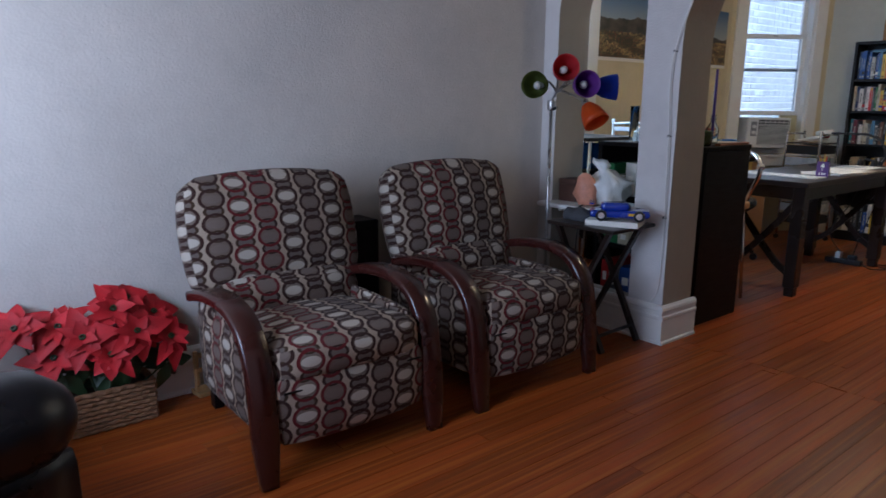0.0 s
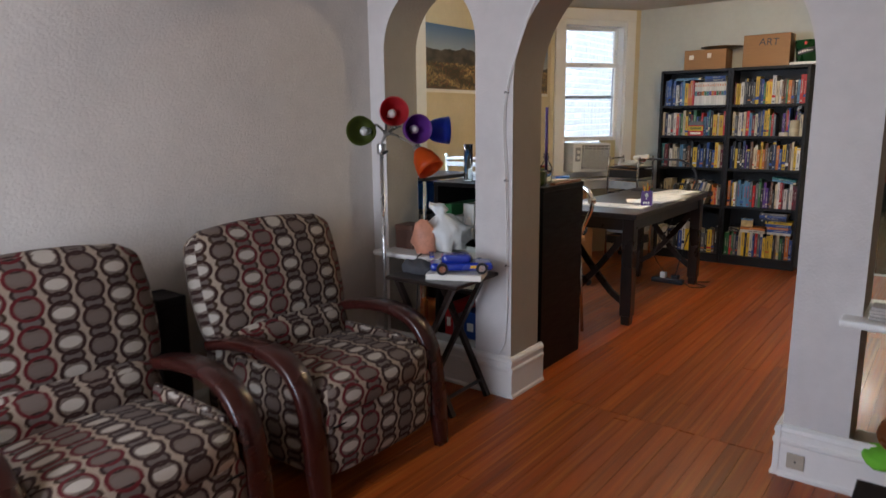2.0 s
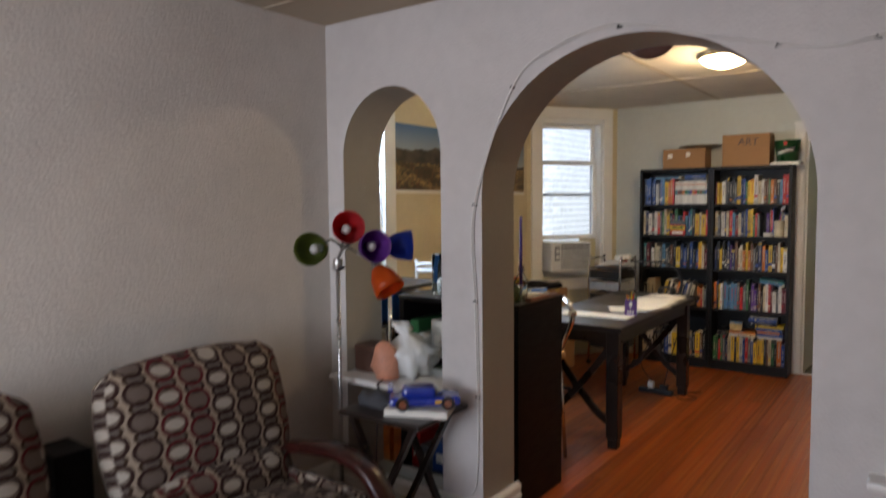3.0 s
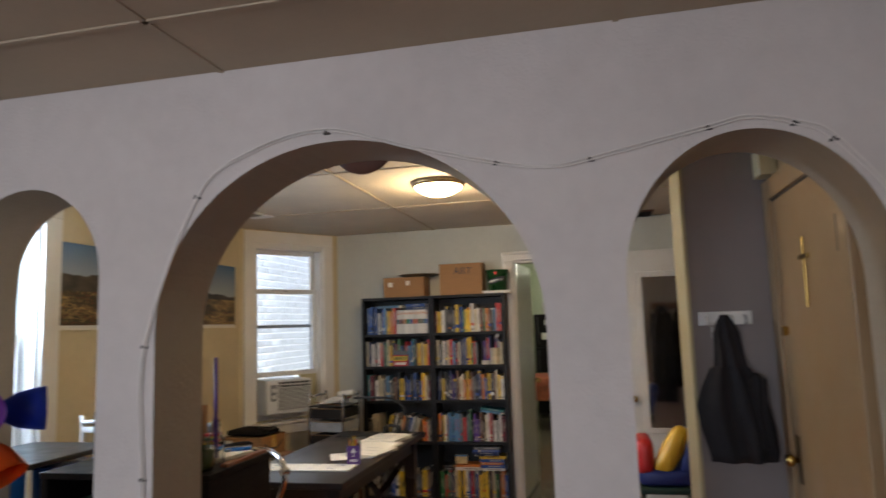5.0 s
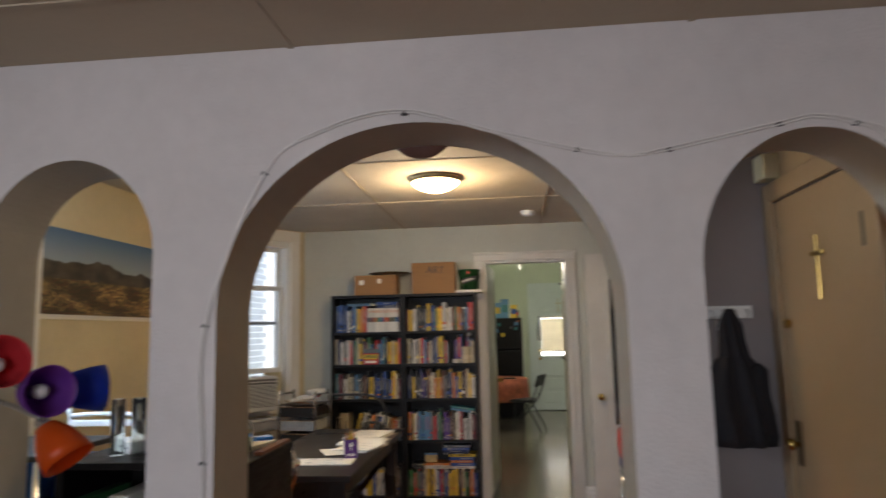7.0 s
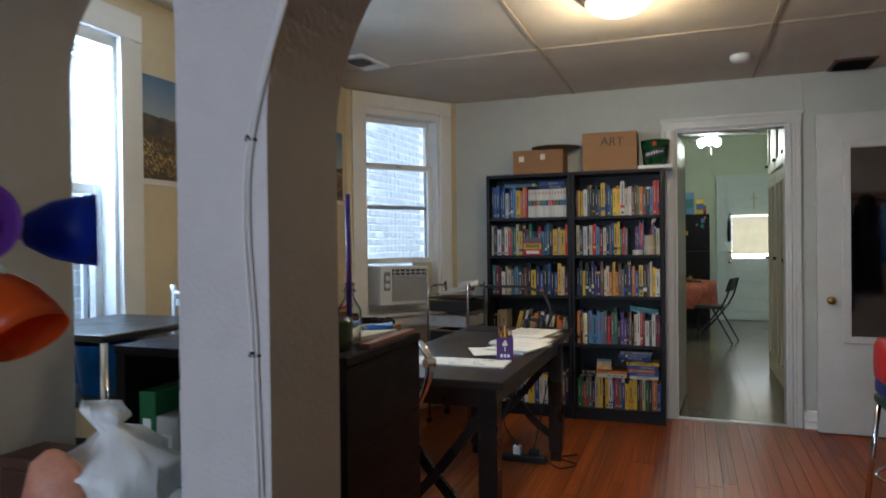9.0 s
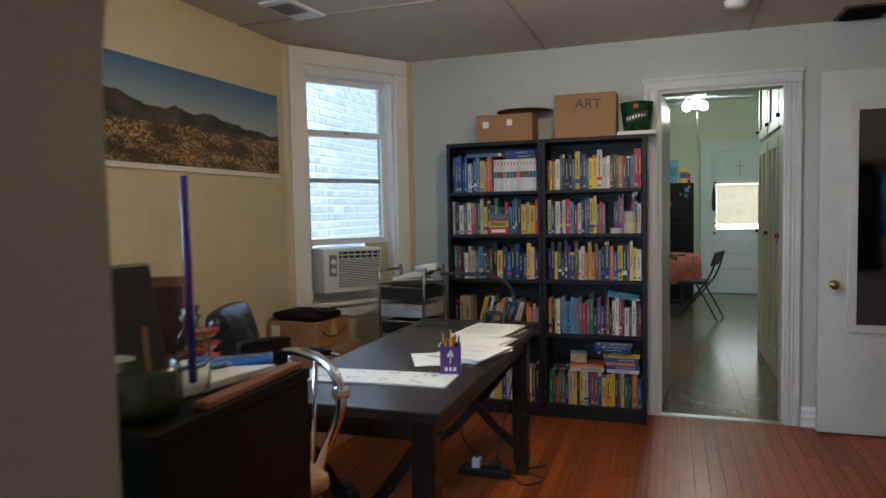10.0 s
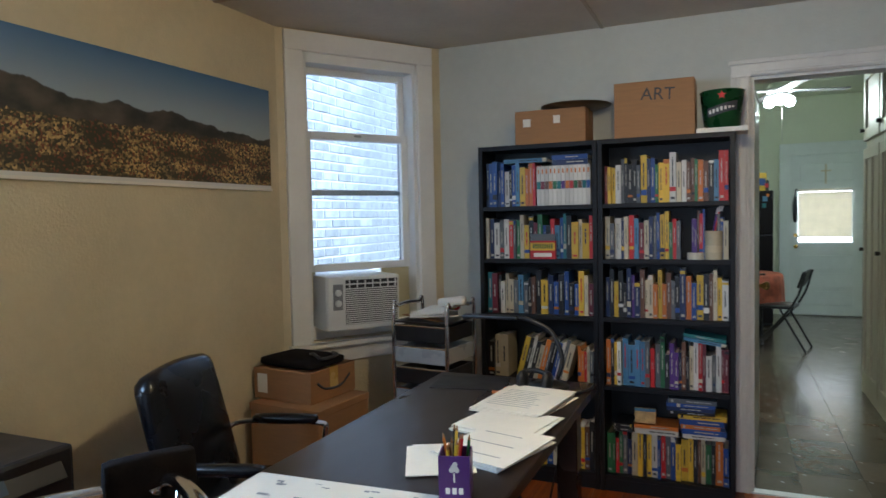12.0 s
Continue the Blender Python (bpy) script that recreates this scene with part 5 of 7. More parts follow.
for i in range(10):
    c = "yovgycrkyo"[i]
    a = Vector((rng.uniform(-0.02, 0.02), rng.uniform(-0.02, 0.02), 0.006))
    e = a + Vector((rng.uniform(-0.02, 0.02), rng.uniform(-0.02, 0.02), rng.uniform(0.11, 0.145)))
    pc = part("pencil", rod(a, e, 0.0036, 6), COVER[c], cup)
    part("tip", rod(e, e + (e - a).normalized() * 0.012, 0.0036, 6, r2=0.0006), M_CARD, pc)
mp = link("desk_mat", turned(box(-0.14, -0.10, 0, 0.14, 0.10, 0.004, 0.0015), pose(-1.62, 2.80, TOP, 0, 0, 8)), M_PLB)
tagged(mp, "black rubber desk mat on the far end of the table", "mat")
dl = thing("desk_lamp", "black desk lamp with a long flat arm", "lamp", pose(-1.32, 2.84, TOP))
part("base", spin(((0.005, 0), (0.075, 0), (0.075, 0.012), (0.03, 0.022), (0.005, 0.024)), 28), M_PLB, dl, smooth=True)
part("neck", tube([(0.02, 0.05, 0.02), (0.04, 0.05, 0.10), (0.0, 0.05, 0.20), (-0.09, 0.05, 0.245), (-0.15, 0.05, 0.25)], 0.009, 8), M_PLB, dl, smooth=True)
part("head", box(-0.36, 0.025, 0.243, -0.13, 0.075, 0.258, 0.006), M_PLB, dl)
hs = thing("headset", "black headset with cable lying on the table", "headset", pose(-1.36, 2.79, TOP))
part("band", tube([(-0.05, 0, 0.01), (-0.055, 0.03, 0.05), (-0.02, 0.05, 0.06), (0.03, 0.04, 0.05), (0.05, 0, 0.02)], 0.010, 8), M_PLB, hs, smooth=True)
for x in (-0.045, 0.05):
    part("ear_cup", turned(cushion(0.03, 0.065, 0.065, 0.006, 0.014), Matrix.Translation((x, -0.01, 0.033))), M_PLB, hs, smooth=True)
part("cord", tube([(0.05, -0.02, 0.01), (0.12, -0.03, 0.006), (0.19, 0.02, 0.006), (0.20, 0.10, 0.006)], 0.005, 6), M_PLB, hs)
# cables and a power strip under the table
ps = thing("power_strip", "black power strip with tangled cables on the floor", "power strip", pose(-1.42, 2.75, 0))
part("strip", box(-0.13, -0.03, 0, 0.13, 0.03, 0.04, 0.006), M_PLB, ps)
part("plug", box(-0.06, -0.025, 0.04, -0.015, 0.02, 0.09, 0.006), M_PLW, ps, "white plug adapter")
part("plug", box(0.03, -0.02, 0.04, 0.09, 0.025, 0.075, 0.006), M_PLB, ps)
part("cable", tube([(-0.03, 0, 0.08), (-0.1, -0.06, 0.25), (-0.05, 0.1, 0.45), (0.0, 0.15, 0.63)], 0.004, 6), M_PLB, ps)
part("cable", tube([(0.13, 0, 0.02), (0.22, -0.08, 0.008), (0.3, 0.02, 0.006), (0.18, 0.10, 0.006), (0.28, 0.2, 0.006)], 0.004, 6), M_PLB, ps)
part("cable", tube([(0.06, 0, 0.07), (0.10, 0.05, 0.3), (0.14, 0.2, 0.6)], 0.004, 6), M_PLB, ps)

# office chair
def office_chair(m):
    ch = thing("office_chair", "black leather office chair with padded chrome-tipped arms", "chair", m)
    bm = turned(cushion(0.085, 0.44, 0.46, 0.02, 0.035, 10), Matrix.Translation((-0.23, 0, 0.685)) @ Matrix.Rotation(radians(-14), 4, "Y"))
    part("backrest", bm, M_LEATH, ch, smooth=True)
    part("seat", turned(cushion(0.46, 0.46, 0.10, 0.02, 0.04, 8), Matrix.Translation((0, 0, 0.44))), M_LEATH, ch, smooth=True)
    part("cylinder", rod((0, 0, 0.10), (0, 0, 0.39), 0.025, 14), M_CHROME, ch, smooth=True)
    for k in range(5):
        a = 2 * math.pi * k / 5
        sp = part("spoke", beam((0, 0, 0.10), (0.28 * math.cos(a), 0.28 * math.sin(a), 0.065), 0.04, 0.025), M_PLB, ch)
        part("castor", turned(cyl(0.028, 0.028, 0.03, seg=14), pose(0.28 * math.cos(a), 0.28 * math.sin(a) + 0.015, 0.028, 90)), M_PLB, sp)
    for s in (-1, 1):
        y = s * 0.265
        part("arm_frame", tube([(-0.22, s * 0.22, 0.60), (-0.16, y, 0.635), (0.13, y, 0.635), (0.165, y, 0.60), (0.12, y, 0.47), (0.0, s * 0.2, 0.40)], 0.011, 8), M_CHROME, ch, smooth=True)
        part("arm_pad", turned(cushion(0.25, 0.045, 0.034, 0.003, 0.014), Matrix.Translation((0.01, y, 0.648))), M_LEATH, ch, smooth=True)
    return ch


office_chair(pose(-2.185, 2.21, 0, 0, 0, 17))

# chrome stool chair behind the cabinet
M_FLOR = mat("floral_cotton", (0.40, 0.22, 0.10), 0.9, var=0.6, scale=26, bump=0.2)
sc = thing("chrome_chair", "tall chrome armchair with a floral seat and black cloth", "chair", pose(-1.614, 1.076, 0, 0, 0, -121))
for s in (-1, 1):
    x = s * 0.20
    part("arm", tube([(x * 0.97, -0.25, 0.875), (x, -0.19, 0.905), (x, -0.05, 0.925), (x, 0.06, 0.918), (x, 0.135, 0.88), (x * 0.98, 0.155, 0.80), (x * 0.90, 0.10, 0.68), (x * 0.85, 0.06, 0.60)], 0.0145, 10, 8), M_CHROME, sc, smooth=True)
    part("support", rod((x, -0.14, 0.915), (x * 0.88, -0.10, 0.60), 0.007, 8), M_CHROME, sc, smooth=True)
    part("support", rod((x, 0.02, 0.922), (x * 0.90, 0.02, 0.60), 0.007, 8), M_CHROME, sc, smooth=True)
    part("joint", turned(cyl(0.018, 0.018, 0.036, seg=14), pose(x - 0.018, 0.152, 0.845, 0, 90)), M_CHROME, sc)
    for q in (-0.13, 0.13):
        part("leg", rod((x * 0.7, q * 0.9, 0.58), (x * 0.85, q, 0.0), 0.011, 10), M_CHROME, sc, smooth=True)
    part("rung", rod((x * 0.78, -0.125, 0.28), (x * 0.78, 0.125, 0.28), 0.008, 8), M_CHROME, sc)
part("back_rail", tube([(-0.19, -0.245, 0.872), (-0.08, -0.27, 0.885), (0.08, -0.27, 0.885), (0.19, -0.245, 0.872)], 0.0135, 10, 6), M_CHROME, sc, smooth=True)
part("seat", turned(cushion(0.34, 0.30, 0.06, 0.015, 0.025, 8), Matrix.Translation((0, 0, 0.605))), M_FLOR, sc, "floral cushioned seat", smooth=True)
bm = turned(cushion(0.175, 0.045, 0.40, 0.005, 0.010, 10), Matrix.Translation((-0.175, -0.262, 0.740)))
for v in bm.verts:
    k = (0.94 - v.co.z) / 0.40
    v.co.x = -0.175 + (v.co.x + 0.175) * (1 - 0.22 * k)
    v.co.y += 0.008 * math.sin(v.co.x * 55) * k
part("cloth", bm, M_LEATH2, sc, "black cloth draped over the back", smooth=True)

# trolley with drawers
def trolley(m):
    tr = thing("drawer_trolley", "chrome tube trolley with black pull-out drawers", "trolley", m)
    w, d, h = 0.155, 0.14, 0.965
    for x in (-w, w):
        part("frame", tube([(x, -d, 0.05), (x, -d, h - 0.06), (x, -d + 0.05, h), (x, d - 0.05, h), (x, d, h - 0.06), (x, d, 0.05)], 0.010, 8, 6), M_CHROME, tr, smooth=True)
        for y in (-d, d):
            part("castor", turned(cyl(0.022, 0.022, 0.02, seg=14), pose(x, y + 0.01, 0.022, 90)), M_PLB, tr)
    clear_drawer = mat("clear_drawer", (0.34, 0.37, 0.40), 0.3, var=0.1)
    for i in range(7):
        z = 0.795 - i * 0.105
        part("rail", rod((-w, -d, z + 0.078), (w, -d, z + 0.078), 0.005, 8), M_CHROME, tr)
        dr = bmesh.new()
        box(-w + 0.02, -d + 0.01, z, w - 0.02, d - 0.01, z + 0.006, bm=dr)
        box(-w + 0.012, -d - 0.006, z, w - 0.012, -d + 0.004, z + 0.074, 0.003, 1, dr)
        box(-w + 0.012, d - 0.008, z, w - 0.012, d, z + 0.074, bm=dr)
        for x in (-w + 0.012, w - 0.020):
            box(x, -d + 0.004, z, x + 0.008, d - 0.008, z + 0.074, bm=dr)
        part("drawer", dr, clear_drawer if i % 2 else M_PLB, tr)
    part("shelf", box(-w, -d, 0.885, w, d, 0.893), M_PLB, tr)
    return tr


trolley(pose(-2.075, 3.475, 0, 0, 0, -7))
rng = random.Random(8)
for i in range(3):
    bm = turned(box(-0.12, -0.09, 0, 0.12, 0.09, 0.004), pose(-2.09 + 0.015 * i, 3.475, 0.894 + i * 0.022, 8 * i - 6, 5 - 6 * i, rng.uniform(-25, 25)))
    tagged(link("paper_sheet", bm, (M_CARD, M_PAPER, M_PAPER)[i]), ("brown", "white", "white")[i] + " paper sheet on top of the trolley", "paper")
rl = link("paper_roll", turned(cyl(0.022, 0.022, 0.16, seg=18), pose(-2.05, 3.50, 0.972, 82, 0, 70)), M_PAPER, smooth=True)
tagged(rl, "white paper roll on top of the trolley", "paper")
tagged(link("tape_dispenser", turned(cushion(0.06, 0.04, 0.03, 0.004, 0.012), pose(-1.975, 3.50, 0.955, 0, 0, 20)), COVER["r"], smooth=True), "small red tape dispenser on the trolley", "dispenser")

# parcels below the window
pa = thing("cardboard_box", "large brown parcel box on the floor by the window", "box", pose(-2.53, 3.03, 0, 0, 0, -5))
part("body", box(-0.20, -0.19, 0, 0.20, 0.19, 0.56, 0.004), M_CARD, pa)
part("lid", box(-0.204, -0.194, 0.53, 0.204, 0.194, 0.565, 0.004), M_CARD, pa)
pb = thing("cardboard_box", "brown parcel with a curved black printed mark and yellow tape", "box", pose(-2.587, 3.075, 0.566, 0, 0, -6))
part("body", box(-0.175, -0.165, 0, 0.175, 0.165, 0.145, 0.003), M_CARD, pb)
part("tape", box(-0.1757, -0.03, 0.05, 0.1765, 0.03, 0.147), mat("yellow_tape", (0.55, 0.36, 0.10), 0.3), pb)
part("label", box(-0.15, -0.1662, 0.03, -0.09, -0.165, 0.12), M_PAPER, pb)
part("mark", turned(tube([(0.1755, -0.12, 0.09), (0.1755, -0.06, 0.055), (0.1755, 0.05, 0.05), (0.1755, 0.12, 0.09)], 0.006, 6), Matrix()), M_INK, pb)
ba = thing("laptop_sleeve", "folded black bag with strap on top of the parcels", "bag", pose(-2.59, 3.06, 0.714, 0, 0, -8))
part("body", turned(cushion(0.34, 0.24, 0.045, 0.008, 0.02, 8), Matrix.Translation((0, 0, 0.022))), M_LEATH2, ba, smooth=True)
part("strap", tube([(0.05, 0, 0.045), (0.10, -0.03, 0.06), (0.18, -0.06, 0.05), (0.19, 0.03, 0.055), (0.12, 0.08, 0.05)], 0.008, 6), M_PLB, ba)

# cabinet behind the arcade pillar, and its load
cb = thing("standing_desk_cabinet", "high black cabinet with open shelves behind the pillar", "cabinet", pose(-2.0, 0.37, 0))
for x in (0.0, 0.69):
    part("side", box(x, 0, 0, x + 0.03, 0.46, 0.975, 0.002, 1), M_BLACK, cb)
part("top", box(-0.002, -0.004, 0.975, 0.724, 0.464, 1.0, 0.003), M_BLACK, cb)
part("back", box(0.03, 0.445, 0.05, 0.69, 0.455, 0.975), M_BLACK, cb)
for z in (0.06, 0.36, 0.66):
    part("shelf", box(0.03, 0.005, z, 0.69, 0.445, z + 0.022), M_BLACK, cb)
rng = random.Random(21)
for k, (z, n) in enumerate(((0.082, 6), (0.382, 5), (0.682, 6))):
    x = -1.95
    for i in range(n):
        w, h = rng.uniform(0.05, 0.11), rng.uniform(0.10, 0.22)
        c = rng.choice("wwlbrcgs")
        bx = thing("folder", WORDS[c] + " folder stacked on the cabinet shelf", "folder", pose(x, 0.40, z), "folders in the cabinet")
        part("cover", box(0, 0, 0, w - 0.003, 0.28, h, 0.003, 1), COVER[c], bx)
        part("label", box(w * 0.25, -0.001, h * 0.3, w * 0.7, 0, h * 0.6), M_PAPER, bx)
        x += w
ZT = 1.0
sl = link("wood_slat", turned(box(-0.016, -0.16, 0, 0.016, 0.16, 0.014, 0.003), pose(-1.30, 0.66, ZT, 0, 0, 1)), mat("red_brown_wood", (0.22, 0.075, 0.03), 0.5, var=0.3, scale=8, stretch=(8, 1, 8)))
tagged(sl, "reddish brown wooden slat on the cabinet edge", "slat")
tagged(link("notebook", turned(box(-0.09, -0.12, 0, 0.09, 0.12, 0.016, 0.003), pose(-1.44, 0.68, ZT, 0, 0, -12)), M_PAPER), "cream notebook lying on the cabinet", "notebook")
M_JAR = clear("jar_glass", (0.93, 0.96, 0.94), 0.02, 1.12)
M_BLUEV = mat("blue_vinyl_sleeve", (0.012, 0.12, 0.42), 0.22, var=0.15, coat=0.3)
M_GREENJ = mat("green_glaze", (0.035, 0.055, 0.010), 0.25, var=0.3, coat=0.3)
tb = thing("pot", "olive green glazed pot on the cabinet", "pot", pose(-1.375, 0.455, ZT) @ Matrix.Scale(0.72, 4))
pn = thing("pen", "slim blue pen lying on the notebook", "pen", pose(-1.45, 0.66, ZT + 0.022, 0, 0, 62))
part("barrel", turned(cyl(0.006, 0.006, 0.15, seg=10), pose(-0.075, 0, 0.0, 0, 90)), COVER["l"], pn, smooth=True)
part("tip", turned(cyl(0.006, 0.002, 0.012, seg=10), pose(0.075, 0, 0.0, 0, 90)), M_STEEL, pn, smooth=True)
part("body", spin(((0.005, 0), (0.075, 0), (0.085, 0.03), (0.085, 0.10), (0.08, 0.115), (0.076, 0.115), (0.078, 0.03), (0.005, 0.01)), 30), M_GREENJ, tb, smooth=True)
part("wooden_tools", rod((0.01, 0.01, 0.02), (-0.03, 0.04, 0.20), 0.006), M_CARD, tb)
bt = thing("glass_bottle", "clear glass bottle on the cabinet", "bottle", pose(-1.392, 0.597, ZT))
part("glass", spin(((0.005, 0), (0.032, 0), (0.034, 0.01), (0.034, 0.09), (0.014, 0.125), (0.014, 0.155), (0.016, 0.157), (0.016, 0.165), (0.010, 0.165), (0.010, 0.125), (0.030, 0.088), (0.030, 0.006), (0.004, 0.005)), 24), M_JAR, bt, smooth=True)
part("neck_ring", spin(((0.0155, 0.138), (0.0185, 0.140), (0.0185, 0.146), (0.0155, 0.148)), 20), M_JAR, bt, smooth=True)
wd = thing("purple_wand", "tall slim purple stick standing in the bottle", "stick", pose(-1.392, 0.597, ZT + 0.01))
part("stick", rod((0, 0, 0), (0.004, -0.008, 0.40), 0.0075, 12), mat("purple_plastic", (0.07, 0.03, 0.32), 0.4), wd, smooth=True)
mu = thing("mug", "white ceramic mug with green bands on the cabinet", "mug", pose(-1.50, 0.50, ZT))
part("body", spin(((0.004, 0), (0.036, 0), (0.042, 0.02), (0.046, 0.075), (0.043, 0.075), (0.038, 0.02), (0.004, 0.006)), 28), M_PLW, mu, smooth=True)
part("band", spin(((0.0425, 0.02), (0.0440, 0.021), (0.0460, 0.045), (0.0450, 0.046), (0.0425, 0.021)), 28), M_LIME, mu, smooth=True)
bf = thing("blue_sleeve", "shiny blue plastic sleeve lying on the cabinet", "sleeve", pose(-1.43, 0.765, ZT, 0, 0, 28))
bm = turned(cushion(0.17, 0.07, 0.020, 0.003, 0.008, 8), Matrix.Translation((0, 0, 0.014)))
for v in bm.verts:
    v.co.z += 0.10 * max(0, v.co.x) + 0.006 * noise.noise(v.co * 20)
part("sleeve", bm, M_BLUEV, bf, smooth=True)
toy = thing("toy_bricks", "stacked red, yellow and green toy bricks", "toy", pose(-1.525, 0.775, ZT, 0, 0, 12) @ Matrix.Scale(0.78, 4))
for i, c in enumerate("kgroyrgyr"):
    part("brick", box(-0.03 + 0.02 * (i % 2), -0.03, i * 0.012, 0.03 + 0.012 * (i % 3), 0.03, i * 0.012 + 0.0116, 0.002, 1), COVER[c], toy)
mo = thing("monitor", "black computer monitor seen edge-on on the cabinet", "monitor", pose(-1.585, 0.565, ZT, 0, 0, 80))
part("screen", turned(box(-0.15, -0.016, 0.03, 0.15, 0.016, 0.24, 0.008), pose(0, 0, 0, -12)), M_PLB, mo)
part("neck", box(-0.03, -0.01, 0.01, 0.03, 0.03, 0.12), M_PLB, mo)
part("foot", box(-0.11, -0.08, 0, 0.11, 0.08, 0.012, 0.004), M_PLB, mo)
pf = thing("picture_frame", "small framed picture leaning on the cabinet", "picture", pose(-1.62, 0.765, ZT, -10, 0, 30) @ Matrix.Scale(1.25, 4))
part("frame", box(-0.055, -0.008, 0, 0.055, 0.008, 0.16, 0.002), M_CARD, pf)
part("picture", box(-0.04, -0.0095, 0.02, 0.04, -0.008, 0.14), M_BROWN, pf)
wx = thing("white_box", "small white carton with grey print on the cabinet", "box", pose(-1.845, 0.60, ZT, 0, 0, -30))
part("carton", box(-0.06, -0.04, 0, 0.06, 0.04, 0.045, 0.003), M_PLW, wx)
part("print", box(-0.02, -0.041, 0.018, 0.035, -0.040, 0.024), M_PLG, wx)
for i, (x, y) in enumerate(((-1.86, 0.52), (-1.80, 0.56))):
    va = thing("glass_vase", "tall clear glass cylinder vase", "vase", pose(x, y, ZT), "glass vases")
    part("glass", spin(((0.003, 0), (0.026, 0), (0.026, 0.21), (0.023, 0.21), (0.023, 0.006), (0.003, 0.006)), 24), M_JAR, va, smooth=True)
bl = thing("plastic_bin", "small bright blue plastic bin near the window", "bin", pose(-2.30, 0.62, 0.80))
M_BLUE = mat("blue_plastic", (0.01, 0.13, 0.50), 0.35, var=0.08)
part("bin", spin(((0.005, 0), (0.075, 0), (0.095, 0.16), (0.098, 0.162), (0.092, 0.16), (0.072, 0.006), (0.005, 0.005)), 30), M_BLUE, bl, smooth=True)
rk = thing("side_table", "black metal side table with trays near the window", "table", pose(-2.36, 0.72, 0))
part("tray", box(-0.26, -0.26, 0.985, 0.22, 0.26, 1.008, 0.004), M_PLB, rk)
part("shelf", box(-0.25, -0.25, 0.78, 0.21, 0.25, 0.80, 0.004), M_PLB, rk)
part("shelf", box(-0.25, -0.25, 0.35, 0.21, 0.25, 0.37, 0.004), M_PLB, rk)
for x in (-0.25, 0.21):
    for y in (-0.25, 0.25):
        part("leg", rod((x, y, 0), (x, y, 0.985), 0.012, 10), M_CHROME, rk, smooth=True)
cr = thing("storage_crate", "dark blue plastic storage crate on the side table shelf", "crate", pose(-2.36, 0.80, 0.80))
part("body", box(-0.16, -0.12, 0, 0.2, 0.14, 0.13, 0.008), M_BLUE, cr)
part("rim", box(-0.165, -0.125, 0.13, 0.205, 0.145, 0.145, 0.004), M_BLUE, cr)
for i, (x, y, z, c, w) in enumerate(((-2.42, 0.6, 0.37, "k", 0.2), (-2.30, 0.9, 0.37, "k", 0.18))):
    bgx = turned(cushion(w * 1.4, w, 0.24, 0.02, 0.05, 8), pose(x, y, z + 0.12))
    tagged(link("bag", bgx, M_GREY, smooth=True), "dark cloth bag stuffed on the side table", "bag")
wc = thing("folding_chair", "white tubular folding chair back near the window", "chair", pose(-2.30, 1.12, 0))
part("back_frame", tube([(-0.17, 0, 0), (-0.17, 0, 1.02), (-0.15, 0, 1.08), (0.15, 0, 1.08), (0.17, 0, 1.02), (0.17, 0, 0)], 0.011, 8), M_PLW, wc, smooth=True)
for z in (0.95, 1.03):
    part("slat", box(-0.16, -0.008, z, 0.16, 0.008, z + 0.03, 0.003), M_PLW, wc)
part("seat", box(-0.17, 0.0, 0.44, 0.17, 0.36, 0.465, 0.006), M_PLW, wc)
for x in (-0.15, 0.15):
    part("leg", rod((x, 0.02, 0.45), (x, 0.34, 0.0), 0.010, 8), M_PLW, wc)
pr = thing("printer", "black desktop printer on a low stand", "printer", pose(-2.575, 1.46, 0))
part("stand", box(-0.2, -0.22, 0, 0.2, 0.22, 0.60, 0.006), M_BLACK, pr)
part("body", box(-0.19, -0.22, 0.60, 0.19, 0.22, 0.79, 0.012), M_PLB, pr)
part("control_panel", turned(box(-0.04, -0.18, 0, 0.04, 0.18, 0.006, 0.002), pose(0.19, 0, 0.74, 0, 60)), M_PLB, pr)
part("display", turned(box(-0.025, -0.06, 0.006, 0.025, 0.02, 0.008), pose(0.19, 0, 0.74, 0, 60)), mat("lcd_blue", (0.05, 0.075, 0.12), 0.2), pr)
# ceiling fittings
lm = thing("ceiling_light", "round frosted glass ceiling light, switched on", "lamp", pose(-0.80, 2.08, DCEIL))
part("rim", spin(((0.02, -0.03), (0.15, -0.03), (0.165, -0.02), (0.165, 0.0), (0.02, 0.0)), 36), mat("light_rim_bronze", (0.35, 0.26, 0.15), 0.4, 0.6), lm, smooth=True)
part("diffuser", spin(((0.004, -0.088), (0.05, -0.085), (0.10, -0.068), (0.135, -0.045), (0.148, -0.028), (0.02, -0.028)), 36), glow("frosted_glass_lit", (1.0, 0.80, 0.44), 9.0), lm, smooth=True)
dk = thing("wall_plate", "dark round plate hung above the arch on the dining side", "plate", pose(-0.637, T + 0.002, 2.144, -90))
part("disc", spin(((0.005, 0.012), (0.070, 0.012), (0.108, 0.022), (0.116, 0.018), (0.113, 0.004), (0.005, 0.0)), 48), M_BROWN, dk, smooth=True)
part("ring", spin(((0.072, 0.0145), (0.079, 0.0175), (0.079, 0.0135), (0.072, 0.0125), (0.072, 0.0144)), 40), M_PLB, dk, smooth=True)
sd = thing("smoke_detector", "white round smoke detector on the ceiling", "detector", pose(-0.21, 3.37, DCEIL))
part("case", spin(((0.005, -0.04), (0.04, -0.038), (0.055, -0.025), (0.06, 0.0), (0.005, 0.0)), 28), M_PLW, sd, smooth=True)
cv = thing("ceiling_vent", "white louvred ceiling vent", "vent", pose(-2.36, 2.62, DCEIL, 0, 0, 84))
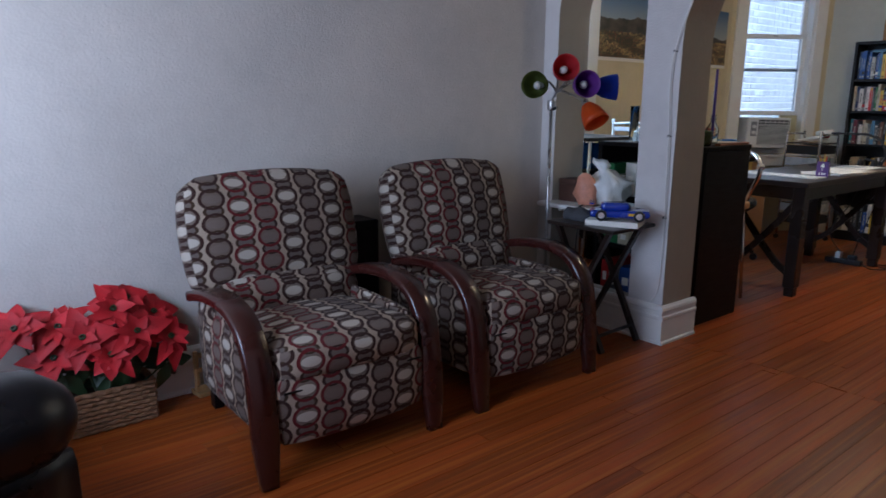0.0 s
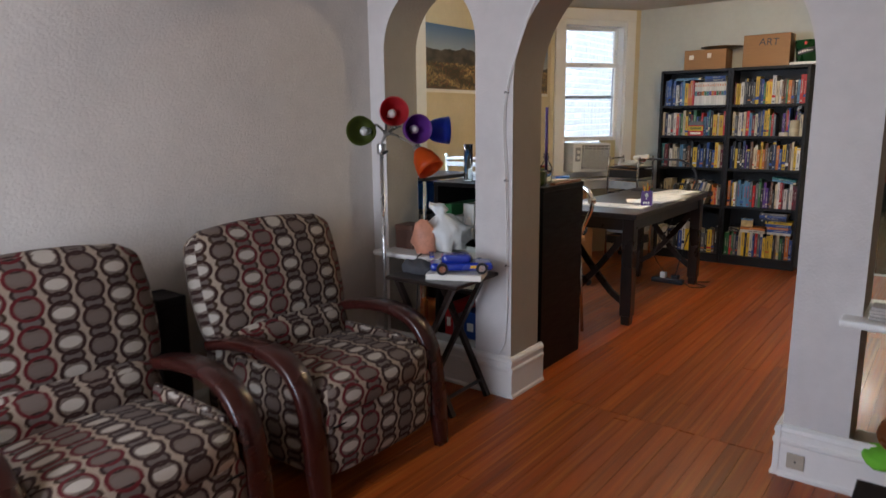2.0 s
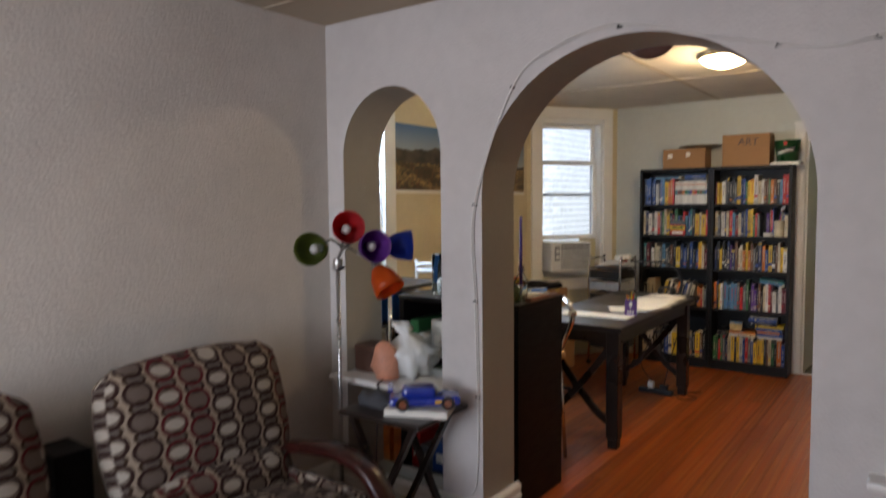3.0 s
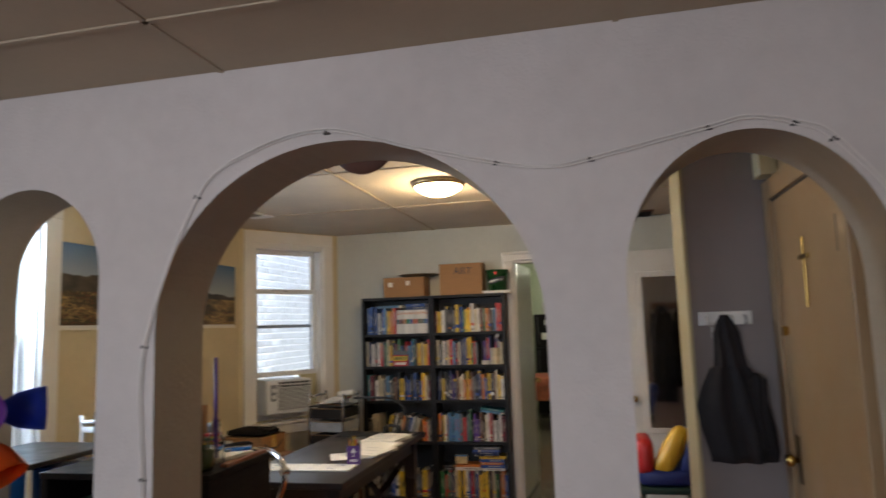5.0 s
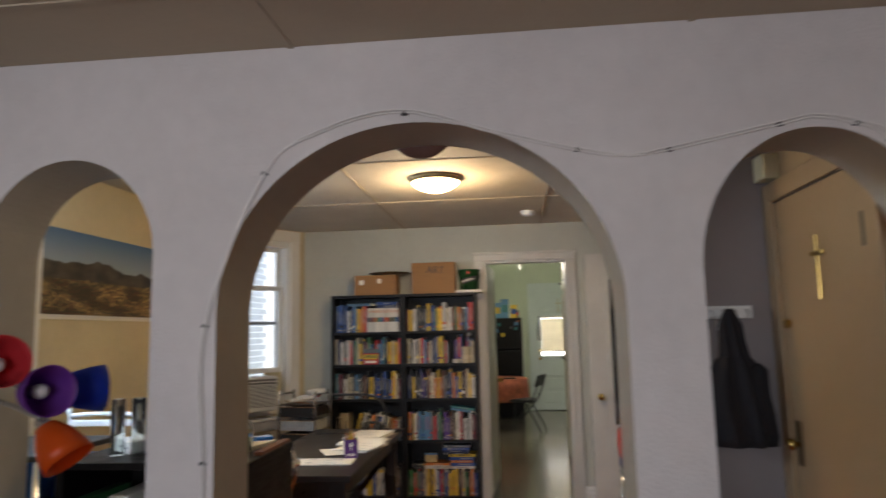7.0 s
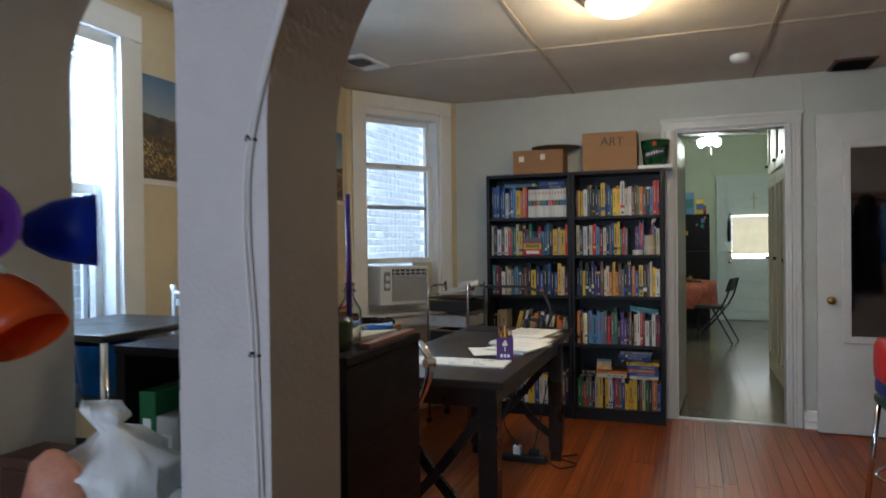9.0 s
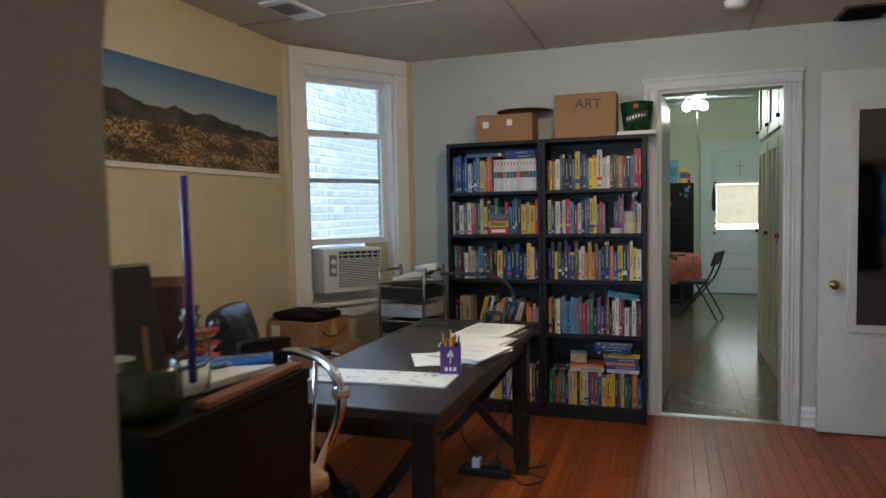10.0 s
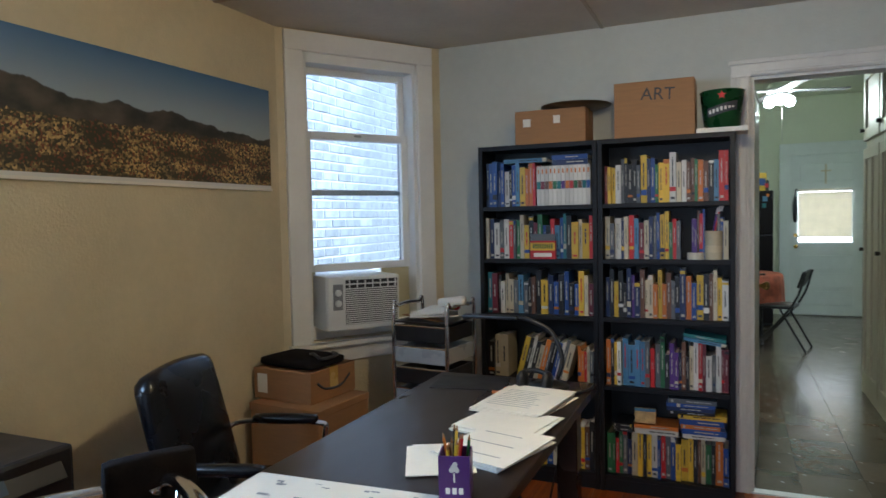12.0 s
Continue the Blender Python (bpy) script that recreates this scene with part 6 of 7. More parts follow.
part("frame", box(-0.16, -0.09, -0.012, 0.16, 0.09, 0, 0.003), M_PLW, cv)
for i in range(7):
    part("slat", turned(box(-0.12, -0.007, 0, 0.04, 0.007, 0.002), pose(0, -0.06 + i * 0.02, -0.016, 40)), M_PLG, cv)
dv = thing("ceiling_vent", "dark return-air grille in the ceiling by the back wall", "vent", pose(0.47, 3.84, DCEIL))
part("frame", box(-0.12, -0.14, -0.010, 0.12, 0.14, 0, 0.003), M_BROWN, dv)
for i in range(9):
    part("slat", turned(box(-0.10, -0.010, 0, 0.10, 0.010, 0.002), pose(0, -0.112 + i * 0.028, -0.016, 35)), M_PLB, dv)
# panel battens of both ceilings
def battens(name, lines, z):
    bm = bmesh.new()
    for x0, y0, x1, y1 in lines:
        box(min(x0, x1) - 0.009, min(y0, y1) - 0.009, z - 0.005, max(x0, x1) + 0.009, max(y0, y1) + 0.009, z + 0.001, bm=bm)
    structure(name, bm, M_CEIL, "flat battens over the ceiling panel joints", "trim")


battens("trim_dining_ceiling", [(-1.31, T, -1.31, BACK), (-0.09, T, -0.09, BACK), (-2.8, 1.63, 1.7, 1.63), (-2.8, 2.775, 1.7, 2.775)], DCEIL)
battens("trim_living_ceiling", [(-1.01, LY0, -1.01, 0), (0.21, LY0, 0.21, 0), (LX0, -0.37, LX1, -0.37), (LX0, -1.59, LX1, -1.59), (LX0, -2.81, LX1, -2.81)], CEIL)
bm = bmesh.new()
for x in (-0.66, 0.21):
    box(x - 0.004, BACK - 0.004, 2.14, x + 0.004, BACK + 0.002, DCEIL, bm=bm)
structure("trim_back_wall", bm, M_BACK, "thin vertical panel joints above the doorway", "trim")
skirting("baseboard", 0.207, BACK, 1.75, BACK, (0, -1), 0.12)
skirting("baseboard", DX0, T, DX0, 3.2, (1, 0), 0.2)


# ---- doorway, hall and kitchen ----
dr = thing("door_1", "white moulded casing of the kitchen doorway", "doorway", pose(0, BACK, 0), kind="structure")
for x0, x1 in ((-0.69, -0.60), (0.12, 0.205)):
    c = bmesh.new()
    box(x0, -0.020, 0, x1, 0.0, 2.055, 0.003, 1, c)
    box(x0 + 0.008, -0.028, 0, x0 + 0.024, -0.018, 2.055, 0.003, 1, c)
    box(x0 + 0.034, -0.024, 0, x0 + 0.046, -0.018, 2.055, 0.002, 1, c)
    box(x1 - 0.022, -0.026, 0, x1 - 0.006, -0.018, 2.055, 0.003, 1, c)
    part("casing", c, M_TRIM_DIM, dr)
c = bmesh.new()
box(-0.69, -0.020, 2.055, 0.205, 0.0, 2.13, 0.003, 1, c)
box(-0.70, -0.03, 2.113, 0.215, 0.0, 2.137, 0.004, 1, c)
box(-0.60, -0.026, 2.061, 0.12, -0.018, 2.075, 0.003, 1, c)
part("head_casing", c, M_TRIM_DIM, dr)
for x in (-0.60, 0.105):
    part("jamb", box(x, 0, 0, x + 0.015, 0.12, 2.055), M_TRIM_DIM, dr)
part("head_jamb", box(-0.585, 0, 2.04, 0.105, 0.12, 2.055), M_TRIM_DIM, dr)
part("threshold", box(-0.60, -0.01, -0.008, 0.12, 0.05, 0.006, 0.003), M_STEEL, dr, "worn metal threshold strip")
leaf = thing("door_2", "white kitchen door swung open into the kitchen", "door", pose(-0.585, BACK + 0.12, 0.012, 0, 0, 86), kind="structure")
part("leaf", box(0, 0, 0, 0.70, 0.036, 2.04, 0.003), M_TRIM_DIM, leaf)
part("door_knob", spin(((0.004, 0), (0.022, 0.004), (0.026, 0.02), (0.018, 0.035), (0.010, 0.045), (0.010, 0.06)), 18, pose(0.64, -0.058, 0.95, -90)), M_BRASS, leaf, smooth=True)
# second door leaf with a mirror, standing open along the back wall
md = thing("door_3", "white flush door with a framed mirror, standing open", "door", pose(0.275, 3.885, 0.01), kind="structure")
part("leaf", box(0, 0, 0, 0.78, 0.036, 2.07, 0.003), M_TRIM_DIM, md)
part("door_knob", spin(((0.004, 0), (0.024, 0.004), (0.028, 0.02), (0.020, 0.034), (0.010, 0.044), (0.010, 0.056), (0.024, 0.06)), 20, pose(0.075, -0.062, 0.865, -90)), M_BRASS, md, smooth=True)
mr = thing("mirror", "tall mirror in a white frame hung on the door", "mirror", pose(0.42, 3.885, 0.60))
f = bmesh.new()
for a in ((0, 0, 0.045, 1.30), (0.345, 0, 0.39, 1.30), (0.045, 0, 0.345, 0.045), (0.045, 1.255, 0.345, 1.30)):
    box(a[0], -0.018, a[1], a[2], -0.001, a[3], 0.003, 1, f)
part("frame", f, M_TRIM_DIM, mr)
part("mirror_glass", box(0.045, -0.010, 0.045, 0.345, -0.006, 1.255), M_MIRROR, mr)
# entry door
M_EDGE = mat("edge_trim_cream", (0.40, 0.35, 0.22), 0.5, var=0.06)
ed = thing("door_4", "cream entry door with brass fittings", "door", pose(HX, 0, 0), kind="structure")
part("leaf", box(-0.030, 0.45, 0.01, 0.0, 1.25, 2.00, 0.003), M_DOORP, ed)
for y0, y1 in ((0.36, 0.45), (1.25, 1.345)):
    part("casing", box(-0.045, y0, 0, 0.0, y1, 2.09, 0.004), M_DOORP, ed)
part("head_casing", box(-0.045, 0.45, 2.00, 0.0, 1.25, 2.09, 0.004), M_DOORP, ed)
part("rim", box(-0.034, 0.45, 1.992, -0.030, 1.25, 2.0), M_CLIP, ed)
part("lock_plate", box(-0.034, 1.155, 0.83, -0.030, 1.205, 1.02, 0.001, 1), mat("aged_plate", (0.14, 0.09, 0.04), 0.4, 0.8), ed)
part("door_knob", spin(((0.004, 0), (0.022, 0.004), (0.027, 0.018), (0.02, 0.032), (0.010, 0.04), (0.010, 0.055)), 20, pose(-0.085, 1.18, 0.92, 0, 90)), M_BRASS, ed, smooth=True)
part("deadbolt", turned(cyl(0.022, 0.018, 0.022, seg=18), pose(-0.052, 1.18, 1.44, 0, 90)), M_BRASS, ed)
part("hinge", box(-0.036, 0.452, 1.70, -0.030, 0.49, 1.82), M_CLIP, ed)
cx = thing("wall_cross", "brass cross hung on the entry door", "cross", pose(HX - 0.038, 0.83, 1.53))
part("upright", box(-0.008, -0.008, 0, 0, 0.008, 0.26, 0.003), M_BRASS, cx)
part("crossbar", box(-0.008, -0.055, 0.175, 0, 0.055, 0.195, 0.003), M_BRASS, cx)
db = thing("door_chime", "small beige door chime box near the ceiling", "chime", pose(HX, 1.29, 2.11))
part("case", box(-0.075, -0.06, 0, 0, 0.06, 0.12, 0.008), M_ACC, db)
structure("trim_stub_end", box(0.508, 1.357, 0, 0.522, 1.752, 2.385), M_EDGE, "cream painted end of the stub wall", "trim")
rk = thing("coat_rack", "white coat rack with metal hooks", "rack", pose(0.66, 1.36, 1.50))
part("board", box(-0.11, -0.016, -0.03, 0.11, 0, 0.03, 0.004), M_PLW, rk)
for i in range(4):
    part("hook", tube([(-0.08 + i * 0.053, -0.016, 0.012), (-0.08 + i * 0.053, -0.045, 0.0), (-0.08 + i * 0.053, -0.05, -0.02), (-0.08 + i * 0.053, -0.035, -0.03)], 0.004, 6), M_STEEL, rk)
M_WOOL = mat("black_wool", (0.010, 0.009, 0.012), 0.9, var=0.4, scale=20, bump=0.4, bscale=80)


def cloth_fall(profile, seed, lean):
    """A hanging garment piece: (half width, height) pairs, flattened and folded."""
    bm = spin(profile, 40)
    for v in bm.verts:
        a = math.atan2(v.co.y, v.co.x)
        v.co.y *= 0.42 * (1.0 + 0.30 * math.sin(a * 7 + v.co.z * 5 + seed))
        v.co.x *= 1.0 + 0.08 * math.sin(a * 5 + v.co.z * 7 + seed)
        v.co.x += 0.025 * noise.noise(v.co * 6) + lean * v.co.z
    return bm


ct = thing("coat", "black hooded coat hanging from the rack", "coat", pose(0.645, 1.285, 1.515))
part("hood", cloth_fall(((0.012, 0), (0.028, -0.03), (0.048, -0.08), (0.060, -0.15), (0.070, -0.22), (0.078, -0.27), (0.02, -0.275)), 0.3, -0.06), M_WOOL, ct, smooth=True)
part("body", cloth_fall(((0.03, -0.20), (0.082, -0.23), (0.115, -0.30), (0.138, -0.38), (0.142, -0.48), (0.140, -0.58), (0.136, -0.62), (0.02, -0.62)), 0.0, -0.04), M_WOOL, ct, smooth=True)
part("sleeve", turned(cloth_fall(((0.01, -0.25), (0.045, -0.28), (0.048, -0.42), (0.042, -0.56), (0.01, -0.57)), 1.7, 0.0), Matrix.Translation((0.10, -0.03, 0))), M_WOOL, ct, smooth=True)
def hung_coat(x, z, wide, long, material, label, seed):
    """A garment hung on the back of the stub wall."""
    co = thing("coat", label, "coat", pose(x, 1.82, z), "coats on the rail")
    part("collar", cloth_fall(((0.01, 0), (wide * 0.35, -0.02), (wide * 0.5, -0.08), (0.02, -0.085)), seed, 0), material, co, smooth=True)
    part("body", cloth_fall(((0.02, -0.06), (wide * 0.75, -0.10), (wide * 0.95, -long * 0.3), (wide, -long * 0.7), (wide * 0.97, -long), (0.02, -long)), seed, 0), material, co, smooth=True)


M_BLUEB = mat("blue_bag_vinyl", (0.015, 0.10, 0.30), 0.25, var=0.2, coat=0.3)
hk = thing("coat_rack", "dark wooden rail with pegs on the stub wall", "rack", pose(1.10, 1.752, 1.66))
part("board", box(-0.42, 0, -0.035, 0.42, 0.02, 0.035, 0.004), M_BROWN, hk)
for i in range(4):
    part("hook", rod((-0.33 + i * 0.22, 0.02, 0), (-0.33 + i * 0.22, 0.085, 0.02), 0.009, 8), M_BROWN, hk)
hung_coat(0.77, 1.67, 0.13, 1.05, M_WOOL, "long black coat hung on the wooden rail", 0.4)
hung_coat(0.99, 1.67, 0.12, 0.90, M_LEATH2, "black jacket hung on the wooden rail", 2.1)
hung_coat(1.21, 1.67, 0.12, 0.62, M_BLUEB, "shiny blue bag hung on the wooden rail", 1.3)
hung_coat(1.43, 1.67, 0.13, 1.0, M_WOOL, "dark winter coat hung on the wooden rail", 3.0)
ky = thing("keys", "bunch of keys hanging on the rack", "keys", pose(0.60, 1.315, 1.47))
part("ring", tube([(0.012 * math.cos(a), 0, 0.012 * math.sin(a)) for a in (0, 1.5, 3, 4.5, 6.2)], 0.002, 5), M_STEEL, ky)
part("key", box(-0.006, -0.002, -0.055, 0.006, 0.002, -0.012, 0.001, 1), M_STEEL, ky)
part("tag", box(0.012, -0.003, -0.045, 0.035, 0.003, -0.015, 0.002, 1), M_PLW, ky)
# child's booster seat on a chrome stool
M_RED = mat("red_vinyl", (0.50, 0.02, 0.02), 0.4, var=0.1)
M_NAVY = mat("navy_vinyl", (0.02, 0.035, 0.16), 0.4, var=0.1)
M_YELV = mat("yellow_vinyl", (0.72, 0.42, 0.03), 0.4, var=0.1)
hc = thing("booster_chair", "red, yellow and blue child seat on a chrome stool", "chair", pose(0.435, 2.38, 0))
part("seat", box(-0.15, -0.15, 0.52, 0.15, 0.15, 0.56, 0.012), mat("dark_green_vinyl", (0.015, 0.04, 0.03), 0.4), hc)
for x in (-0.13, 0.13):
    for y in (-0.13, 0.13):
        part("leg", rod((x, y, 0.52), (x * 1.35, y * 1.35, 0), 0.012, 10), M_CHROME, hc, smooth=True)
part("ring", tube([(0.17 * math.cos(a * math.pi / 4), 0.17 * math.sin(a * math.pi / 4), 0.22) for a in range(9)], 0.009, 8), M_CHROME, hc, smooth=True)
part("booster", turned(cushion(0.30, 0.28, 0.10, 0.01, 0.03, 6), Matrix.Translation((0, 0, 0.61))), M_NAVY, hc, smooth=True)
part("side", turned(cushion(0.09, 0.28, 0.20, 0.01, 0.03, 6), Matrix.Translation((-0.11, 0, 0.72))), M_RED, hc, "red padded side", smooth=True)
part("side", turned(cushion(0.09, 0.28, 0.24, 0.01, 0.03, 6), Matrix.Translation((0.14, 0, 0.74)) @ Matrix.Rotation(radians(15), 4, "Y")), M_NAVY, hc, smooth=True)
part("back", turned(cushion(0.10, 0.08, 0.28, 0.01, 0.03, 6), Matrix.Translation((0.04, -0.10, 0.76)) @ Matrix.Rotation(radians(30), 4, "Y")), M_YELV, hc, "yellow padded strap", smooth=True)

# kitchen
KY = 10.60
M_CUP = mat("cupboard_paint", (0.50, 0.45, 0.36), 0.42, var=0.06, scale=4, bump=0.08, bscale=40)
def blind_cloth():
    m = mat("blind_cream", (0.74, 0.69, 0.56), 0.6)
    t = m.node_tree
    thin = t.nodes.new("ShaderNodeBsdfTranslucent")
    thin.inputs[0].default_value = (0.70, 0.65, 0.50, 1)
    mix = t.nodes.new("ShaderNodeMixShader")
    mix.inputs[0].default_value = 0.16
    t.links.new(t.nodes["Principled BSDF"].outputs[0], mix.inputs[1])
    t.links.new(thin.outputs[0], mix.inputs[2])
    t.links.new(mix.outputs[0], t.nodes["Material Output"].inputs[0])
    return m


def tall_cupboard(y0, y1):
    cu = thing("kitchen_cupboard", "tall white painted built-in cupboard with panelled doors", "cupboard", pose(0.24, y0, 0), "built-in kitchen cupboards")
    w = y1 - y0
    part("body", box(0.02, 0, 0, 0.5, w - 0.002, 2.9), M_CUP, cu)
    for z0, z1 in ((0.08, 1.86), (1.92, 2.45)):
        d, rails = bmesh.new(), []
        box(0.012, 0.02, z0, 0.02, w - 0.02, z1, bm=d)
        for a in ((0.02, z0, 0.09, z1), (w - 0.09, z0, w - 0.02, z1), (0.09, z0, w - 0.09, z0 + 0.09), (0.09, z1 - 0.08, w - 0.09, z1)):
            rails.append(box(-0.004, a[0], a[1], 0.013, a[2], a[3], 0.002, 1))
        if z1 < 1.9:
            rails.append(box(-0.004, w / 2 - 0.025, z0 + 0.09, 0.013, w / 2 + 0.025, z1 - 0.08, 0.002, 1))
        dd = part("door", d, M_CUP, cu)
        for r in rails:
            part("rail", r, M_CUP, dd)
        part("handle", turned(cyl(0.012, 0.016, 0.028, seg=14), pose(-0.004, w - 0.055, z0 + (1.02 if z1 < 1.9 else 0.08), 0, -90)), M_CLIP, dd)
    part("plinth", box(0.0, 0, 0, 0.02, w - 0.002, 0.075), M_CUP, cu)


for i in range(3):
    tall_cupboard(4.55 + i * 0.62, 5.17 + i * 0.62)
tagged(link("door_tag", turned(box(-0.004, -0.02, -0.06, 0, 0.02, 0.03, 0.003), pose(0.222, 5.1, 1.10)), COVER["r"]), "small red tag hanging on a cupboard handle", "tag")
kd = thing("door_5", "pale back door with a blind over its window", "door", pose(0.03, KY, 0), kind="structure")
M_KD = mat("door_paint_mint", (0.62, 0.67, 0.62), 0.45, var=0.05)
part("leaf", box(0, -0.03, 0.01, 0.86, 0.0, 2.15, 0.003), M_KD, kd)
for x0, x1 in ((-0.13, 0.0), (0.86, 0.99)):
    part("casing", box(x0, -0.05, 0, x1, 0, 2.15, 0.004), M_KD, kd)
part("head_casing", box(-0.13, -0.05, 2.15, 0.99, 0, 2.31, 0.004), M_KD, kd)
for z in (0.14, 0.38, 0.62):
    part("panel", box(0.12, -0.04, z, 0.74, -0.028, z + 0.19, 0.006), M_KD, kd)
part("panel", box(0.12, -0.04, 1.80, 0.74, -0.028, 2.03, 0.006), M_KD, kd)
part("window", box(0.10, -0.036, 0.985, 0.72, -0.029, 1.67), glow("daylit_pane", (0.95, 0.97, 1.0), 2.8), kd)
bl = thing("window_blind", "cream slatted blind half lowered over the door window", "blind", pose(0.13, KY - 0.045, 1.075))
for i in range(26):
    part("slat", turned(box(0, -0.0135, 0, 0.62, 0.0135, 0.0012), pose(0, 0, i * 0.0225, 66)), blind_cloth() if i == 0 else bpy.data.materials["blind_cream"], bl)
part("head_rail", box(0, -0.016, 0.585, 0.62, 0.012, 0.62, 0.003), bpy.data.materials["blind_cream"], bl)
part("bottom_rail", box(0, -0.012, -0.022, 0.62, 0.010, -0.008, 0.002), bpy.data.materials["blind_cream"], bl)
part("door_knob", spin(((0.004, 0), (0.026, 0.01), (0.026, 0.03), (0.010, 0.04), (0.010, 0.06)), 16, pose(0.065, -0.09, 0.93, -90)), M_BRASS, kd, smooth=True)
part("deadbolt", turned(cyl(0.026, 0.022, 0.02, seg=16), pose(0.065, -0.03, 1.08, 90)), M_BRASS, kd)
kx = thing("wall_cross", "small pale cross on the back door", "cross", pose(0.45, KY - 0.042, 1.76))
part("upright", box(-0.010, -0.008, 0, 0.010, 0, 0.26, 0.003), M_ACC, kx)
part("crossbar", box(-0.06, -0.008, 0.16, 0.06, 0, 0.18, 0.003), M_ACC, kx)
um = thing("umbrella", "folded black umbrella hung beside the door window", "umbrella", pose(0.09, KY - 0.055, 1.25))
part("canopy", spin(((0.004, 0.0), (0.022, 0.02), (0.030, 0.18), (0.018, 0.34), (0.006, 0.36)), 12), M_PLB, um, smooth=True)
part("handle", tube([(0, 0, 0.36), (0, 0, 0.42), (0.015, -0.005, 0.45), (0.03, -0.005, 0.43)], 0.007, 6), M_PLB, um)
fr = thing("refrigerator", "black two-door refrigerator covered with magnets", "refrigerator", pose(-0.955, 9.30, 0))
part("body", box(0, 0.06, 0.02, 0.72, 0.72, 1.66, 0.008), M_PLB, fr)
for z0, z1 in ((0.06, 1.12), (1.135, 1.655)):
    d = part("door", box(0.0, 0, z0, 0.72, 0.058, z1, 0.014, 3), M_BLACK, fr)
    part("handle", tube([(0.06, -0.005, z0 + 0.05 if z0 > 1 else z1 - 0.45), (0.06, -0.045, z0 + 0.09 if z0 > 1 else z1 - 0.40), (0.06, -0.045, z1 - 0.1), (0.06, -0.005, z1 - 0.05)], 0.011, 8), M_PLB, d)
for i, (x, z, c, s) in enumerate(((0.63, 1.56, "l", 0.05), (0.62, 1.48, "t", 0.045), (0.66, 1.60, "o", 0.03), (0.55, 1.50, "s", 0.03), (0.30, 1.45, "l", 0.05), (0.40, 1.38, "y", 0.05), (0.20, 1.52, "w", 0.06), (0.16, 1.30, "w", 0.09), (0.34, 1.55, "t", 0.04))):
    mg = tagged(link("fridge_magnet", box(-0.955 + x - s / 2, 9.293, z - s * 0.6, -0.955 + x + s / 2, 9.299, z + s * 0.6, 0.001, 1), COVER[c]), WORDS[c] + " note held on the refrigerator door", "magnet")
for i, (x, w, h, c) in enumerate(((-0.80, 0.12, 0.20, "w"), (-0.66, 0.10, 0.26, "l"), (-0.54, 0.14, 0.32, "l"), (-0.39, 0.12, 0.22, "y"), (-0.33, 0.05, 0.13, "k"))):
    fb = thing("food_packet", WORDS[c] + " packet standing on the refrigerator", "packet", pose(x + 0.03, 9.55, 1.66), "packets on the refrigerator")
    part("carton", box(-w / 2, -0.07, 0, w / 2, 0.07, h, 0.006), COVER[c], fb)
    part("label", box(-w * 0.4, -0.072, h * 0.3, w * 0.4, -0.0695, h * 0.7), COVER["wytbr"[i]], fb)
M_CLOTH = mat("red_paisley_cloth", (0.30, 0.075, 0.035), 0.85, var=0.6, scale=14, bump=0.2)
kt = thing("kitchen_table", "round kitchen table on folding legs", "table", pose(-0.70, 8.40, 0))
part("tabletop", spin(((0.01, 0.70), (0.50, 0.70), (0.505, 0.72), (0.50, 0.735), (0.01, 0.735)), 40), M_PLG, kt, smooth=False)
for s in (-1, 1):
    for q in (-1, 1):
        part("leg", rod((s * 0.30, q * 0.25, 0.70), (-s * 0.05 + s * 0.35, q * 0.10 - q * 0.38, 0), 0.013, 8), M_PLB, kt)
bm = bmesh.new()
n = 72
rings = [[bm.verts.new((r * (1 + k * math.sin(i * 2 * math.pi / n * 9)) * math.cos(2 * math.pi * i / n), r * (1 + k * math.sin(i * 2 * math.pi / n * 9)) * math.sin(2 * math.pi * i / n), z)) for i in range(n)] for r, z, k in ((0.2, 0.739, 0), (0.50, 0.739, 0), (0.516, 0.728, 0.003), (0.525, 0.60, 0.018), (0.53, 0.42, 0.03))]
for a, b in zip(rings, rings[1:]):
    for i in range(n):
        bm.faces.new((a[i], a[(i + 1) % n], b[(i + 1) % n], b[i]))
bm.faces.new(rings[0])
tagged(link("tablecloth", turned(bm, pose(-0.70, 8.40, 0)), M_CLOTH, smooth=True), "red patterned cloth draped over the round table", "tablecloth")
tagged(link("remote_control", turned(box(-0.09, -0.025, 0, 0.09, 0.025, 0.02, 0.004), pose(-0.46, 8.12, 0.74, 0, 0, 10)), M_PLB), "black remote control on the kitchen table", "remote")
fc = thing("folding_chair", "dark metal folding chair beside the kitchen table", "chair", pose(-0.24, 8.06, 0, 0, 0, -14))
part("backrest", turned(box(-0.012, -0.20, 0, 0.012, 0.20, 0.17, 0.008), pose(0.20, 0, 0.64, 0, 18, 0)), M_PLB, fc)
part("seat", turned(cushion(0.36, 0.38, 0.04, 0.006, 0.015), pose(-0.02, 0, 0.44)), M_PLB, fc, smooth=True)
for y in (-0.20, 0.20):
    part("frame", tube([(0.27, y, 0.80), (0.16, y, 0.48), (-0.22, y, 0.0)], 0.011, 8, 4), M_PLB, fc)
    part("leg", rod((0.04, y * 0.92, 0.42), (0.27, y * 0.92, 0), 0.011, 8), M_PLB, fc)
fn = thing("ceiling_fan", "white ceiling fan with three lit globes", "fan", pose(-0.28, 7.4, 0))
part("rod", rod((0, 0, 2.58), (0, 0, KCEIL), 0.014), M_PLW, fn)
part("motor", spin(((0.01, 2.49), (0.10, 2.50), (0.12, 2.53), (0.08, 2.59), (0.01, 2.60)), 24), M_PLW, fn, smooth=True)
